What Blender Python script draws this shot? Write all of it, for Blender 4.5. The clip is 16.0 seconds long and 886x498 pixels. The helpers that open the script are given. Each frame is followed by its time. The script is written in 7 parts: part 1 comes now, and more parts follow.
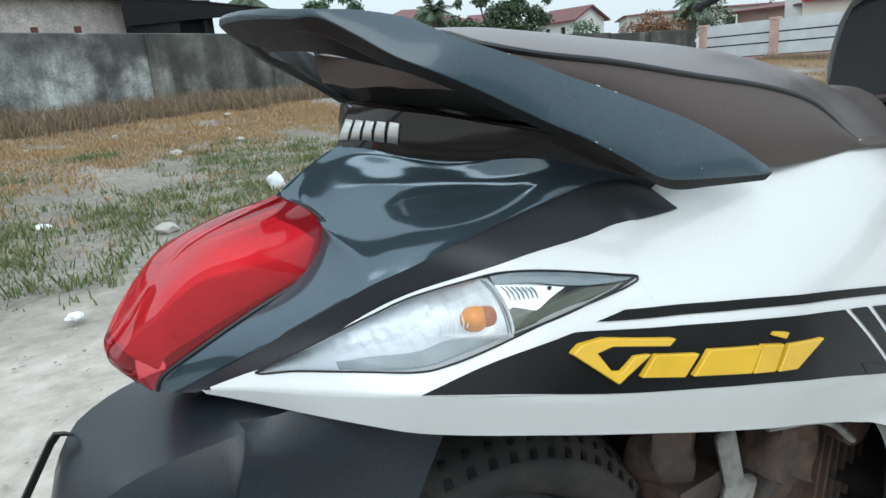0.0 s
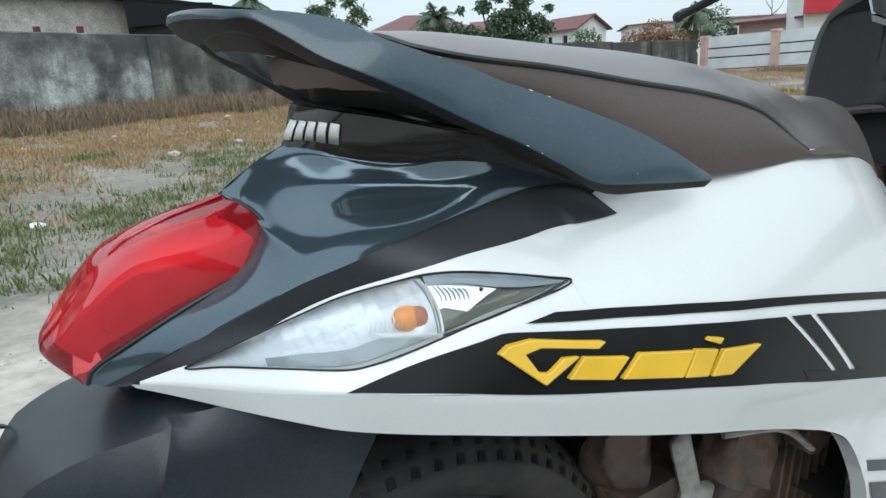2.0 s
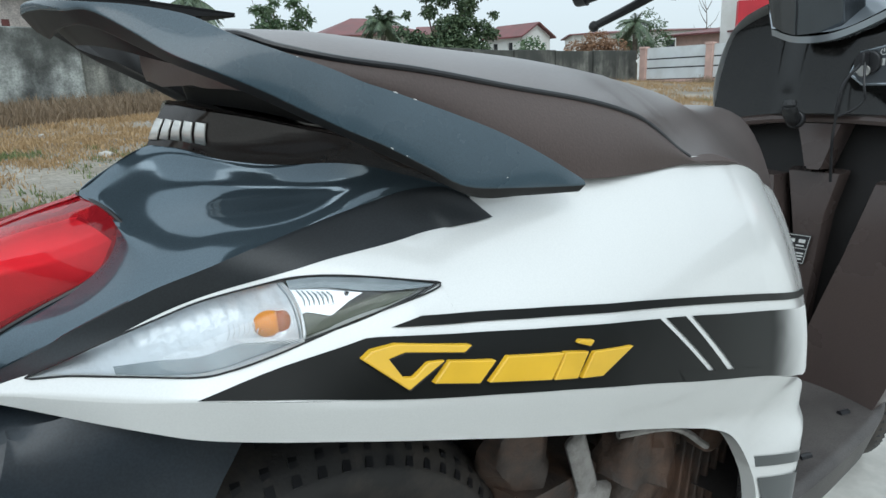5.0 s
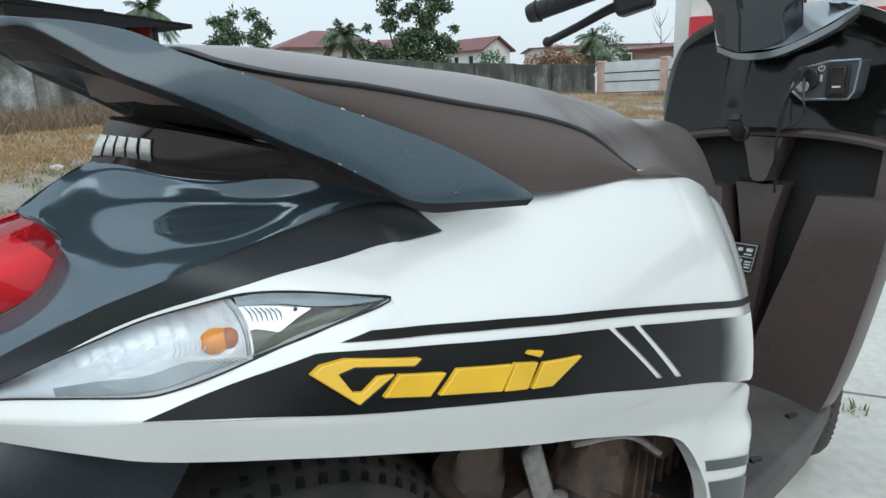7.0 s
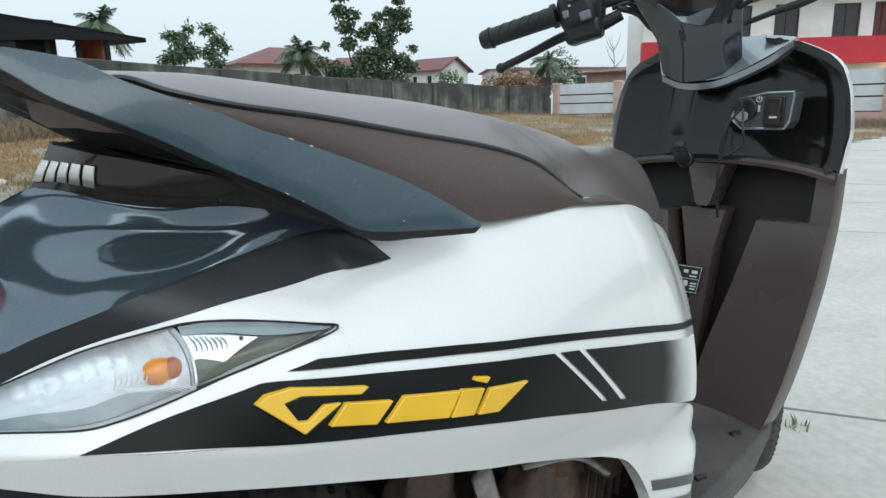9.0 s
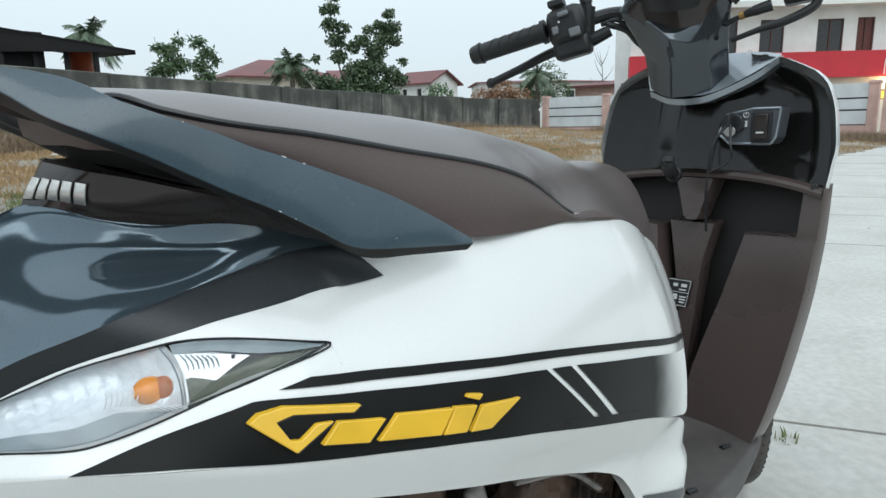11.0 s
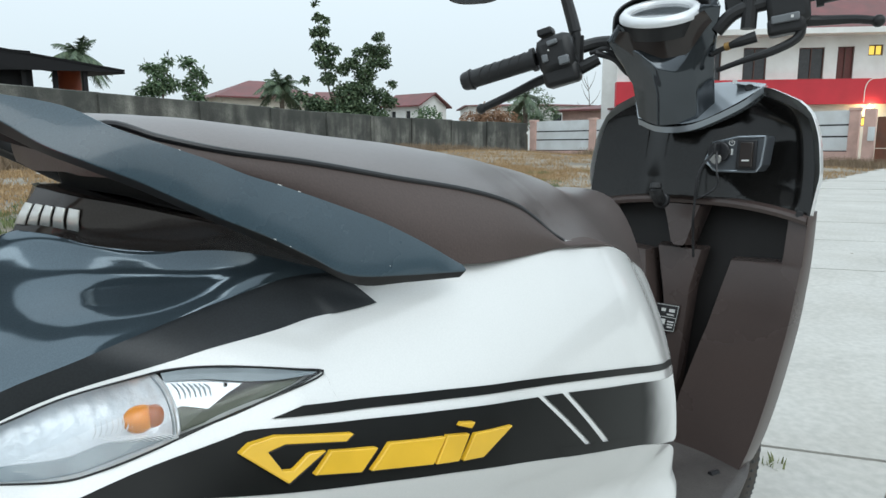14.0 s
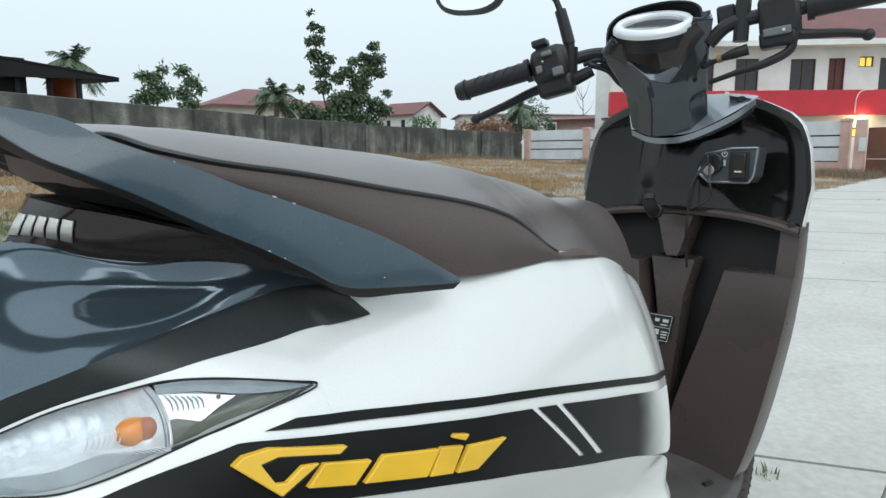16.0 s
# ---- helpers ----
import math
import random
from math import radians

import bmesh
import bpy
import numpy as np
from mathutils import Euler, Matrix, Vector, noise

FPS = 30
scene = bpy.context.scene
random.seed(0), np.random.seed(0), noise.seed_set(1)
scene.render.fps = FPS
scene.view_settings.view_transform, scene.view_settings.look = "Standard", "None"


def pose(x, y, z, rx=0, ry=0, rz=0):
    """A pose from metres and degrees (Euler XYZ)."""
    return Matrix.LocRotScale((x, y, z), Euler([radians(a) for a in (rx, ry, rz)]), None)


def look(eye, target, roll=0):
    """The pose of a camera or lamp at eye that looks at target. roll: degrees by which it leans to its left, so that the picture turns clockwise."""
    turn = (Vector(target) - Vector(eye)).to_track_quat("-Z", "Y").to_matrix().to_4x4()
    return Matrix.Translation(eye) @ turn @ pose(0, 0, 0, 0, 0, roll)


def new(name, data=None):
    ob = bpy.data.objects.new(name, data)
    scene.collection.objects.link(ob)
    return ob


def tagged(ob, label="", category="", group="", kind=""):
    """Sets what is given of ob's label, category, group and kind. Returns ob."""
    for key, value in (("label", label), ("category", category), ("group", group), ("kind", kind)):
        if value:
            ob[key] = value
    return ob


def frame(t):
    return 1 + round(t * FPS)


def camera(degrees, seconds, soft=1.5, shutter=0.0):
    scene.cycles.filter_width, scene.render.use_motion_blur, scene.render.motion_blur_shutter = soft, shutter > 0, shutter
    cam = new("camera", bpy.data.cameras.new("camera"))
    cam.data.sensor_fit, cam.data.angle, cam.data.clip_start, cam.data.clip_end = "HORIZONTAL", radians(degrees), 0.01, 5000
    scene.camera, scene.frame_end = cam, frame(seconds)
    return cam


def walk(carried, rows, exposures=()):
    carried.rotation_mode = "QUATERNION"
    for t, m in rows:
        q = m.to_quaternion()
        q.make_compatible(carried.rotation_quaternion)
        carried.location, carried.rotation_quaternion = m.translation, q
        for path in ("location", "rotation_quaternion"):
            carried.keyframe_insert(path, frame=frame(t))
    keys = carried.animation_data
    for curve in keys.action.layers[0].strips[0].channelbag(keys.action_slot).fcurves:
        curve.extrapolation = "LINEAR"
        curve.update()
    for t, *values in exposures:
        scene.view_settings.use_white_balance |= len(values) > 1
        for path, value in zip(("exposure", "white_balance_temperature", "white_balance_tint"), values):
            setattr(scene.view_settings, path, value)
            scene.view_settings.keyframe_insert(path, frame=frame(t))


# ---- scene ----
cam = camera(68.7, 16.0)
PATH = [
    (0, (-0.1610, -0.3837, 0.7786), (0.9302, 1.2096, 0.2585), -4.38),
    (0.5, (-0.1543, -0.3906, 0.7760), (0.9362, 1.2039, 0.2582), -4.37),
    (1, (-0.1470, -0.3970, 0.7750), (0.9501, 1.1965, 0.2677), -4.04),
    (1.5, (-0.1413, -0.4029, 0.7750), (0.9544, 1.1926, 0.2711), -3.70),
    (2, (-0.1329, -0.4094, 0.7743), (0.9630, 1.1861, 0.2708), -3.41),
    (2.5, (-0.1240, -0.4152, 0.7728), (0.9835, 1.1711, 0.2655), -3.41),
    (3, (-0.1150, -0.4198, 0.7716), (1.0081, 1.1556, 0.2649), -3.47),
    (3.5, (-0.1096, -0.4241, 0.7710), (1.0313, 1.1392, 0.2666), -3.43),
    (4, (-0.1033, -0.4291, 0.7704), (1.0658, 1.1134, 0.2665), -2.89),
    (6.5, (-0.0896, -0.4394, 0.7718), (1.2099, 1.0038, 0.2938), -1.96),
    (7, (-0.0897, -0.4426, 0.7726), (1.2293, 0.9865, 0.3057), -1.96),
    (7.5, (-0.0887, -0.4451, 0.7743), (1.2580, 0.9607, 0.3160), -1.69),
    (8, (-0.0880, -0.4476, 0.7778), (1.2919, 0.9347, 0.3476), -1.20),
    (8.5, (-0.0878, -0.4498, 0.7794), (1.3166, 0.9121, 0.3634), -1.06),
    (9, (-0.0884, -0.4507, 0.7800), (1.3317, 0.8948, 0.3642), -0.95),
    (11.5, (-0.0909, -0.4498, 0.7849), (1.3664, 0.8718, 0.4246), -0.76),
    (12, (-0.0931, -0.4529, 0.7865), (1.3761, 0.8609, 0.4468), -0.64),
    (12.5, (-0.0921, -0.4508, 0.7868), (1.3806, 0.8611, 0.4548), -0.46),
    (13, (-0.0928, -0.4491, 0.7869), (1.3835, 0.8608, 0.4632), -0.34),
    (13.5, (-0.0929, -0.4491, 0.7878), (1.3841, 0.8607, 0.4673), -0.35),
    (14, (-0.0934, -0.4482, 0.7879), (1.3880, 0.8581, 0.4729), -0.23),
    (14.5, (-0.0930, -0.4475, 0.7887), (1.3915, 0.8560, 0.4773), -0.20),
    (15, (-0.0931, -0.4481, 0.7893), (1.3914, 0.8572, 0.4852), -0.21),
    (15.5, (-0.0934, -0.4485, 0.7901), (1.3976, 0.8516, 0.4956), -0.14),
    (16, (-0.0938, -0.4484, 0.7900), (1.4023, 0.8471, 0.5013), 0.00),
]
walk(cam, [(t, look(eye, target, roll)) for t, eye, target, roll in PATH], exposures=[(0, 0.04, 5960, 4.2), (5, -0.02, 6020, 4.4), (16, -0.04, 6110, 5)])


# ---- world and light ----
world = bpy.data.worlds.new("overcast_sky")
scene.world = world
world.use_nodes = True
wn, wl = world.node_tree.nodes, world.node_tree.links
sky = wn.new("ShaderNodeTexSky")
sky.sky_type, sky.sun_disc = "NISHITA", False
sky.sun_elevation, sky.sun_rotation = radians(24), radians(200)
sky.dust_density, sky.ozone_density = 2.0, 1.0
cloud = wn.new("ShaderNodeRGB")
cloud.outputs[0].default_value = (0.885, 0.945, 0.98, 1)
gain = wn.new("ShaderNodeMix")
gain.data_type, gain.blend_type = "RGBA", "MULTIPLY"
gain.inputs["Factor"].default_value = 1.0
gain.inputs["B"].default_value = (0.07, 0.07, 0.07, 1)
wl.new(sky.outputs[0], gain.inputs["A"])
veil = wn.new("ShaderNodeMix")
veil.data_type = "RGBA"
veil.inputs["Factor"].default_value = 0.86
wl.new(gain.outputs["Result"], veil.inputs["A"])
wl.new(cloud.outputs[0], veil.inputs["B"])
# an overcast sky is brighter towards the zenith
wc = wn.new("ShaderNodeTexCoord")
ws = wn.new("ShaderNodeSeparateXYZ")
wl.new(wc.outputs["Generated"], ws.inputs[0])
wm = wn.new("ShaderNodeMapRange")
wm.inputs["To Min"].default_value, wm.inputs["To Max"].default_value = 1.08, 2.2
wl.new(ws.outputs["Z"], wm.inputs["Value"])
lift = wn.new("ShaderNodeVectorMath")
lift.operation = "SCALE"
wl.new(veil.outputs["Result"], lift.inputs[0])
wl.new(wm.outputs["Result"], lift.inputs["Scale"])
wl.new(lift.outputs[0], wn["Background"].inputs["Color"])
wn["Background"].inputs["Strength"].default_value = 0.85
sun = new("sun", bpy.data.lights.new("sun", "SUN"))
sun.data.energy, sun.data.angle, sun.data.color = 0.9, radians(40), (1.0, 0.98, 0.95)
sun.matrix_world = look((0, 0, 20), (6, 14, 0))


# ---- materials ----
def material(name, color, rough=0.5, metal=0.0, coat=0.0, var=0.12, scale=8.0, fine=0.0, fine_scale=300.0, bump=0.0, bump_scale=120.0, stain=None, stain_scale=2.0, stain_amt=0.5, trans=0.0, ior=1.45, alpha=1.0):
    m = bpy.data.materials.new(name)
    m.use_nodes = True
    nt, n, l = m.node_tree, m.node_tree.nodes, m.node_tree.links
    b = n["Principled BSDF"]
    tc = n.new("ShaderNodeTexCoord")
    no = n.new("ShaderNodeTexNoise")
    no.inputs["Scale"].default_value, no.inputs["Detail"].default_value = scale, 6
    l.new(tc.outputs["Object"], no.inputs["Vector"])
    ra = n.new("ShaderNodeValToRGB")
    lo, hi = [max(0, c * (1 - var)) for c in color], [min(1, c * (1 + var)) for c in color]
    ra.color_ramp.elements[0].color, ra.color_ramp.elements[1].color = (*lo, 1), (*hi, 1)
    ra.color_ramp.elements[0].position, ra.color_ramp.elements[1].position = 0.3, 0.7
    l.new(no.outputs["Fac"], ra.inputs["Fac"])
    out = ra.outputs["Color"]
    if stain:
        ns = n.new("ShaderNodeTexNoise")
        ns.inputs["Scale"].default_value, ns.inputs["Detail"].default_value, ns.inputs["Roughness"].default_value = stain_scale, 8, 0.65
        l.new(tc.outputs["Object"], ns.inputs["Vector"])
        rs = n.new("ShaderNodeValToRGB")
        rs.color_ramp.elements[0].position, rs.color_ramp.elements[1].position = 0.42, 0.64
        rs.color_ramp.elements[1].color = (stain_amt,) * 3 + (1,)
        l.new(ns.outputs["Fac"], rs.inputs["Fac"])
        mx = n.new("ShaderNodeMix")
        mx.data_type = "RGBA"
        l.new(rs.outputs["Color"], mx.inputs["Factor"])
        l.new(out, mx.inputs["A"])
        mx.inputs["B"].default_value = (*stain, 1)
        out = mx.outputs["Result"]
    if fine:
        nf = n.new("ShaderNodeTexNoise")
        nf.inputs["Scale"].default_value, nf.inputs["Detail"].default_value = fine_scale, 3
        l.new(tc.outputs["Object"], nf.inputs["Vector"])
        rf = n.new("ShaderNodeValToRGB")
        rf.color_ramp.elements[0].color, rf.color_ramp.elements[1].color = (1 - fine,) * 3 + (1,), (1 + fine,) * 3 + (1,)
        rf.color_ramp.elements[0].position, rf.color_ramp.elements[1].position = 0.35, 0.65
        l.new(nf.outputs["Fac"], rf.inputs["Fac"])
        mf = n.new("ShaderNodeMix")
        mf.data_type, mf.blend_type = "RGBA", "MULTIPLY"
        mf.inputs["Factor"].default_value = 1
        l.new(out, mf.inputs["A"])
        l.new(rf.outputs["Color"], mf.inputs["B"])
        out = mf.outputs["Result"]
    l.new(out, b.inputs["Base Color"])
    rr = n.new("ShaderNodeMapRange")
    rr.inputs["To Min"].default_value, rr.inputs["To Max"].default_value = max(0.0, rough * 0.85), min(1, rough * 1.15)
    l.new(no.outputs["Fac"], rr.inputs["Value"])
    l.new(rr.outputs["Result"], b.inputs["Roughness"])
    b.inputs["Metallic"].default_value = metal
    b.inputs["Coat Weight"].default_value, b.inputs["Coat Roughness"].default_value = coat, 0.04
    b.inputs["Transmission Weight"].default_value, b.inputs["IOR"].default_value = trans, ior
    b.inputs["Alpha"].default_value = alpha
    if bump:
        nb = n.new("ShaderNodeTexNoise")
        nb.inputs["Scale"].default_value, nb.inputs["Detail"].default_value = bump_scale, 4
        l.new(tc.outputs["Object"], nb.inputs["Vector"])
        bp = n.new("ShaderNodeBump")
        bp.inputs["Strength"].default_value, bp.inputs["Distance"].default_value = bump, 0.4 / bump_scale
        l.new(nb.outputs["Fac"], bp.inputs["Height"])
        l.new(bp.outputs["Normal"], b.inputs["Normal"])
    return m


def emitter(name, color, strength):
    m = bpy.data.materials.new(name)
    m.use_nodes = True
    b = m.node_tree.nodes["Principled BSDF"]
    b.inputs["Base Color"].default_value = (*color, 1)
    b.inputs["Emission Color"].default_value, b.inputs["Emission Strength"].default_value = (*color, 1), strength
    return m


WHITE = material("white_paint", (0.73, 0.73, 0.715), 0.20, coat=0.6, var=0.02, scale=5, fine=0.02, fine_scale=900)
FLANK = material("satin_black_plastic", (0.019, 0.022, 0.025), 0.42, ior=1.42, var=0.2, scale=12, fine=0.15, fine_scale=900)
GLOSS = material("gloss_dark_grey_paint", (0.082, 0.112, 0.135), 0.10, metal=0.55, coat=0.4, var=0.15, scale=6, fine=0.1, fine_scale=1500)
GLOSSN = material("gloss_black_paint", (0.062, 0.070, 0.078), 0.12, metal=0.7, coat=0.4, var=0.2, scale=6, fine=0.1, fine_scale=1500)
BAND = material("gloss_black_plastic", (0.028, 0.022, 0.0195), 0.10, coat=0.3, ior=1.42, var=0.2, fine=0.1, fine_scale=900)
SATIN = material("satin_slate_paint", (0.040, 0.064, 0.082), 0.27, var=0.15, scale=9, fine=0.12, fine_scale=1300, bump=0.05, bump_scale=900, coat=0.3)
# seat base plastic, and near black for the shade under the grab rail
UNDER = material("black_plastic_and_rail_shade", (0.014, 0.013, 0.0125), 0.6, ior=1.3, var=0.2, scale=14, fine=0.15, fine_scale=800)
MATTE = material("matte_black_plastic", (0.019, 0.019, 0.020), 0.45, ior=1.42, var=0.2, scale=14, fine=0.15, fine_scale=800, bump=0.12, bump_scale=700)
FENDER = material("grained_black_plastic", (0.016, 0.022, 0.029), 0.28, ior=1.42, var=0.25, scale=11, fine=0.15, fine_scale=700, bump=0.10, bump_scale=800, stain=(0.030, 0.030, 0.030), stain_scale=7, stain_amt=0.4)
RUBBER = material("tyre_rubber", (0.034, 0.0325, 0.032), 0.7, var=0.25, scale=25, stain=(0.13, 0.105, 0.085), stain_scale=9, stain_amt=0.6, bump=0.2, bump_scale=300)
# seat top: sky sheen put into a lighter, greyer brown than the side
SEAT = material("sky_lit_brown_seat_vinyl", (0.098, 0.080, 0.075), 0.31, ior=1.72, var=0.1, scale=7, fine=0.14, fine_scale=700, bump=0.2, bump_scale=650)
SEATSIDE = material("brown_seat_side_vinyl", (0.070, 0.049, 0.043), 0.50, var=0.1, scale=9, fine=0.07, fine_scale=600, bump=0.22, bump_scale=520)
# brown plastic of the recess, its shade and dark reflection put into the colour
RECESS_SHADE = material("shaded_brown_recess", (0.020, 0.018, 0.0175), 0.45, ior=1.35, var=0.2, fine=0.1, fine_scale=700)
BROWN = material("dark_brown_plastic", (0.075, 0.056, 0.051), 0.28, var=0.2, scale=5, fine=0.12, fine_scale=900, bump=0.05, bump_scale=800, stain=(0.058, 0.040, 0.035), stain_scale=5, stain_amt=0.4)
FLOORP = material("scuffed_brown_floor_plastic", (0.060, 0.053, 0.051), 0.5, var=0.2, scale=12, fine=0.15, fine_scale=500, bump=0.3, bump_scale=300, stain=(0.13, 0.12, 0.11), stain_scale=8, stain_amt=0.4)
PIANO = material("piano_black_plastic", (0.012, 0.0115, 0.011), 0.12, ior=1.42, coat=0.0, var=0.2, fine=0.1, fine_scale=700)
BLACKDECAL = material("black_decal", (0.009, 0.0095, 0.009), 0.38, coat=0.0, ior=1.22, var=0.25, scale=14)
GREYDECAL = material("grey_decal", (0.075, 0.082, 0.084), 0.3, coat=0.2, var=0.1)
YELLOW = material("yellow_emblem", (0.74, 0.44, 0.025), 0.35, coat=0.3, var=0.06, scale=40)
SILVER = material("silver_emblem", (0.62, 0.61, 0.58), 0.35, metal=0.6, var=0.08)
CHROME = material("chrome_reflector", (0.80, 0.82, 0.84), 0.25, metal=0.3, var=0.12, scale=70, bump=0.15, bump_scale=160)
RIBBED = material("frosted_lamp_reflector", (0.75, 0.78, 0.81), 0.25, metal=0.15, var=0.06, bump=0.4, bump_scale=70)
SMOKE = material("smoky_grey_lens_plastic", (0.26, 0.30, 0.32), 0.18, var=0.2, scale=60, bump=0.15, bump_scale=150)
OLIVE = material("grey_green_lamp_housing", (0.105, 0.115, 0.08), 0.4, var=0.08)
AMBER = material("amber_bulb_glass", (0.93, 0.30, 0.012), 0.10, coat=0.3, var=0.15, scale=50)
BROWNAMBER = material("shaded_amber_glass", (0.42, 0.10, 0.006), 0.3, coat=0.3, var=0.2)
REDCORE = material("silver_lamp_reflector", (0.86, 0.80, 0.80), 0.35, metal=0.15, var=0.12, scale=40)
# grey of the ledge; on cowl and key plate edge it paints sheen
SATINGREY = material("satin_grey_paint_and_sheen", (0.30, 0.33, 0.36), 0.22, metal=0.5, coat=0.3, var=0.1)
KEYGREY = material("slate_grey_plastic", (0.075, 0.082, 0.092), 0.4, var=0.1)
PLATEGREY = material("grey_key_plate", (0.17, 0.18, 0.19), 0.4, metal=0.2, var=0.08)
STEEL = material("dull_steel", (0.38, 0.37, 0.35), 0.38, metal=0.9, var=0.15, scale=30)
ALU = material("cast_aluminium", (0.40, 0.38, 0.36), 0.55, metal=0.2, var=0.2, scale=30, stain=(0.07, 0.052, 0.04), stain_scale=34, stain_amt=0.6)
RUST = material("muddy_engine_casting", (0.065, 0.050, 0.042), 0.6, var=0.4, scale=18, stain=(0.17, 0.095, 0.062), stain_scale=16, stain_amt=0.7, bump=0.6, bump_scale=70)
BEZEL = material("white_silver_bezel", (0.72, 0.73, 0.74), 0.3, metal=0.3, var=0.04)
SCREEN = material("grey_display_glass", (0.10, 0.11, 0.115), 0.12, coat=0.8, var=0.1)
MARK = material("white_print", (0.7, 0.7, 0.68), 0.5, var=0.05)
STICKER = material("black_sticker", (0.02, 0.02, 0.022), 0.35, var=0.1)
MIRROR = material("mirror_glass", (0.85, 0.86, 0.87), 0.03, metal=1.0, var=0.02)
CONCRETE = material("dusty_concrete", (0.47, 0.46, 0.43), 0.92, var=0.07, scale=1.3, fine=0.07, fine_scale=35, stain=(0.39, 0.375, 0.34), stain_scale=1.6, stain_amt=0.6)
n_, l_ = CONCRETE.node_tree.nodes, CONCRETE.node_tree.links
tc, nz, vm, vo, rp, mx = [n_.new(k) for k in ("ShaderNodeTexCoord", "ShaderNodeTexNoise", "ShaderNodeVectorMath", "ShaderNodeTexVoronoi", "ShaderNodeValToRGB", "ShaderNodeMix")]
nz.inputs["Scale"].default_value, nz.inputs["Detail"].default_value = 1.6, 7
l_.new(tc.outputs["Object"], nz.inputs["Vector"])
vm.operation = "MULTIPLY_ADD"
vm.inputs[1].default_value = (0.7, 0.7, 0.0)
l_.new(nz.outputs["Color"], vm.inputs[0])
l_.new(tc.outputs["Object"], vm.inputs[2])
vo.feature = "DISTANCE_TO_EDGE"
vo.inputs["Scale"].default_value = 0.42
l_.new(vm.outputs[0], vo.inputs["Vector"])
rp.color_ramp.elements[0].color, rp.color_ramp.elements[1].color = (0.42, 0.42, 0.40, 1), (1, 1, 1, 1)
rp.color_ramp.elements[0].position, rp.color_ramp.elements[1].position = 0.0015, 0.006
l_.new(vo.outputs["Distance"], rp.inputs["Fac"])
mx.data_type, mx.blend_type = "RGBA", "MULTIPLY"
mx.inputs["Factor"].default_value = 0.16
l_.new(n_["Principled BSDF"].inputs["Base Color"].links[0].from_socket, mx.inputs["A"])
l_.new(rp.outputs["Color"], mx.inputs["B"])
l_.new(mx.outputs["Result"], n_["Principled BSDF"].inputs["Base Color"])
SOIL = material("sandy_soil", (0.255, 0.235, 0.20), 0.95, var=0.28, scale=0.9, fine=0.2, fine_scale=25, bump=0.5, bump_scale=12, stain=(0.12, 0.10, 0.07), stain_scale=0.7, stain_amt=0.8)
n_, l_ = SOIL.node_tree.nodes, SOIL.node_tree.links
tc, sp, mr, mx, nz, ad = [n_.new(k) for k in ("ShaderNodeTexCoord", "ShaderNodeSeparateXYZ", "ShaderNodeMapRange", "ShaderNodeMix", "ShaderNodeTexNoise", "ShaderNodeMath")]
l_.new(tc.outputs["Object"], sp.inputs[0])
l_.new(tc.outputs["Object"], nz.inputs["Vector"])
nz.inputs["Scale"].default_value, nz.inputs["Detail"].default_value = 1.7, 6
ad.operation = "MULTIPLY_ADD"
ad.inputs[1].default_value = 2.6
l_.new(nz.outputs["Fac"], ad.inputs[0])
l_.new(sp.outputs["Y"], ad.inputs[2])
l_.new(ad.outputs[0], mr.inputs["Value"])
mr.inputs["From Min"].default_value, mr.inputs["From Max"].default_value = 3.2, 4.2
mx.data_type = "RGBA"
old = n_["Principled BSDF"].inputs["Base Color"].links[0].from_socket
l_.new(mr.outputs["Result"], mx.inputs["Factor"])
sn, sr = n_.new("ShaderNodeTexNoise"), n_.new("ShaderNodeValToRGB")
sn.inputs["Scale"].default_value, sn.inputs["Detail"].default_value, sn.inputs["Roughness"].default_value = 7, 9, 0.75
l_.new(tc.outputs["Object"], sn.inputs["Vector"])
sr.color_ramp.elements[0].color, sr.color_ramp.elements[1].color = (0.33, 0.29, 0.245, 1), (0.52, 0.475, 0.42, 1)
sr.color_ramp.elements[0].position, sr.color_ramp.elements[1].position = 0.34, 0.62
l_.new(sn.outputs["Fac"], sr.inputs["Fac"])
l_.new(sr.outputs["Color"], mx.inputs["A"])
l_.new(old, mx.inputs["B"])
l_.new(mx.outputs["Result"], n_["Principled BSDF"].inputs["Base Color"])
STONE = material("grey_rubble", (0.42, 0.40, 0.37), 0.9, var=0.2, scale=9, bump=0.4, bump_scale=30)
BAG = material("white_plastic_bag", (0.82, 0.84, 0.86), 0.4, var=0.06, scale=10)


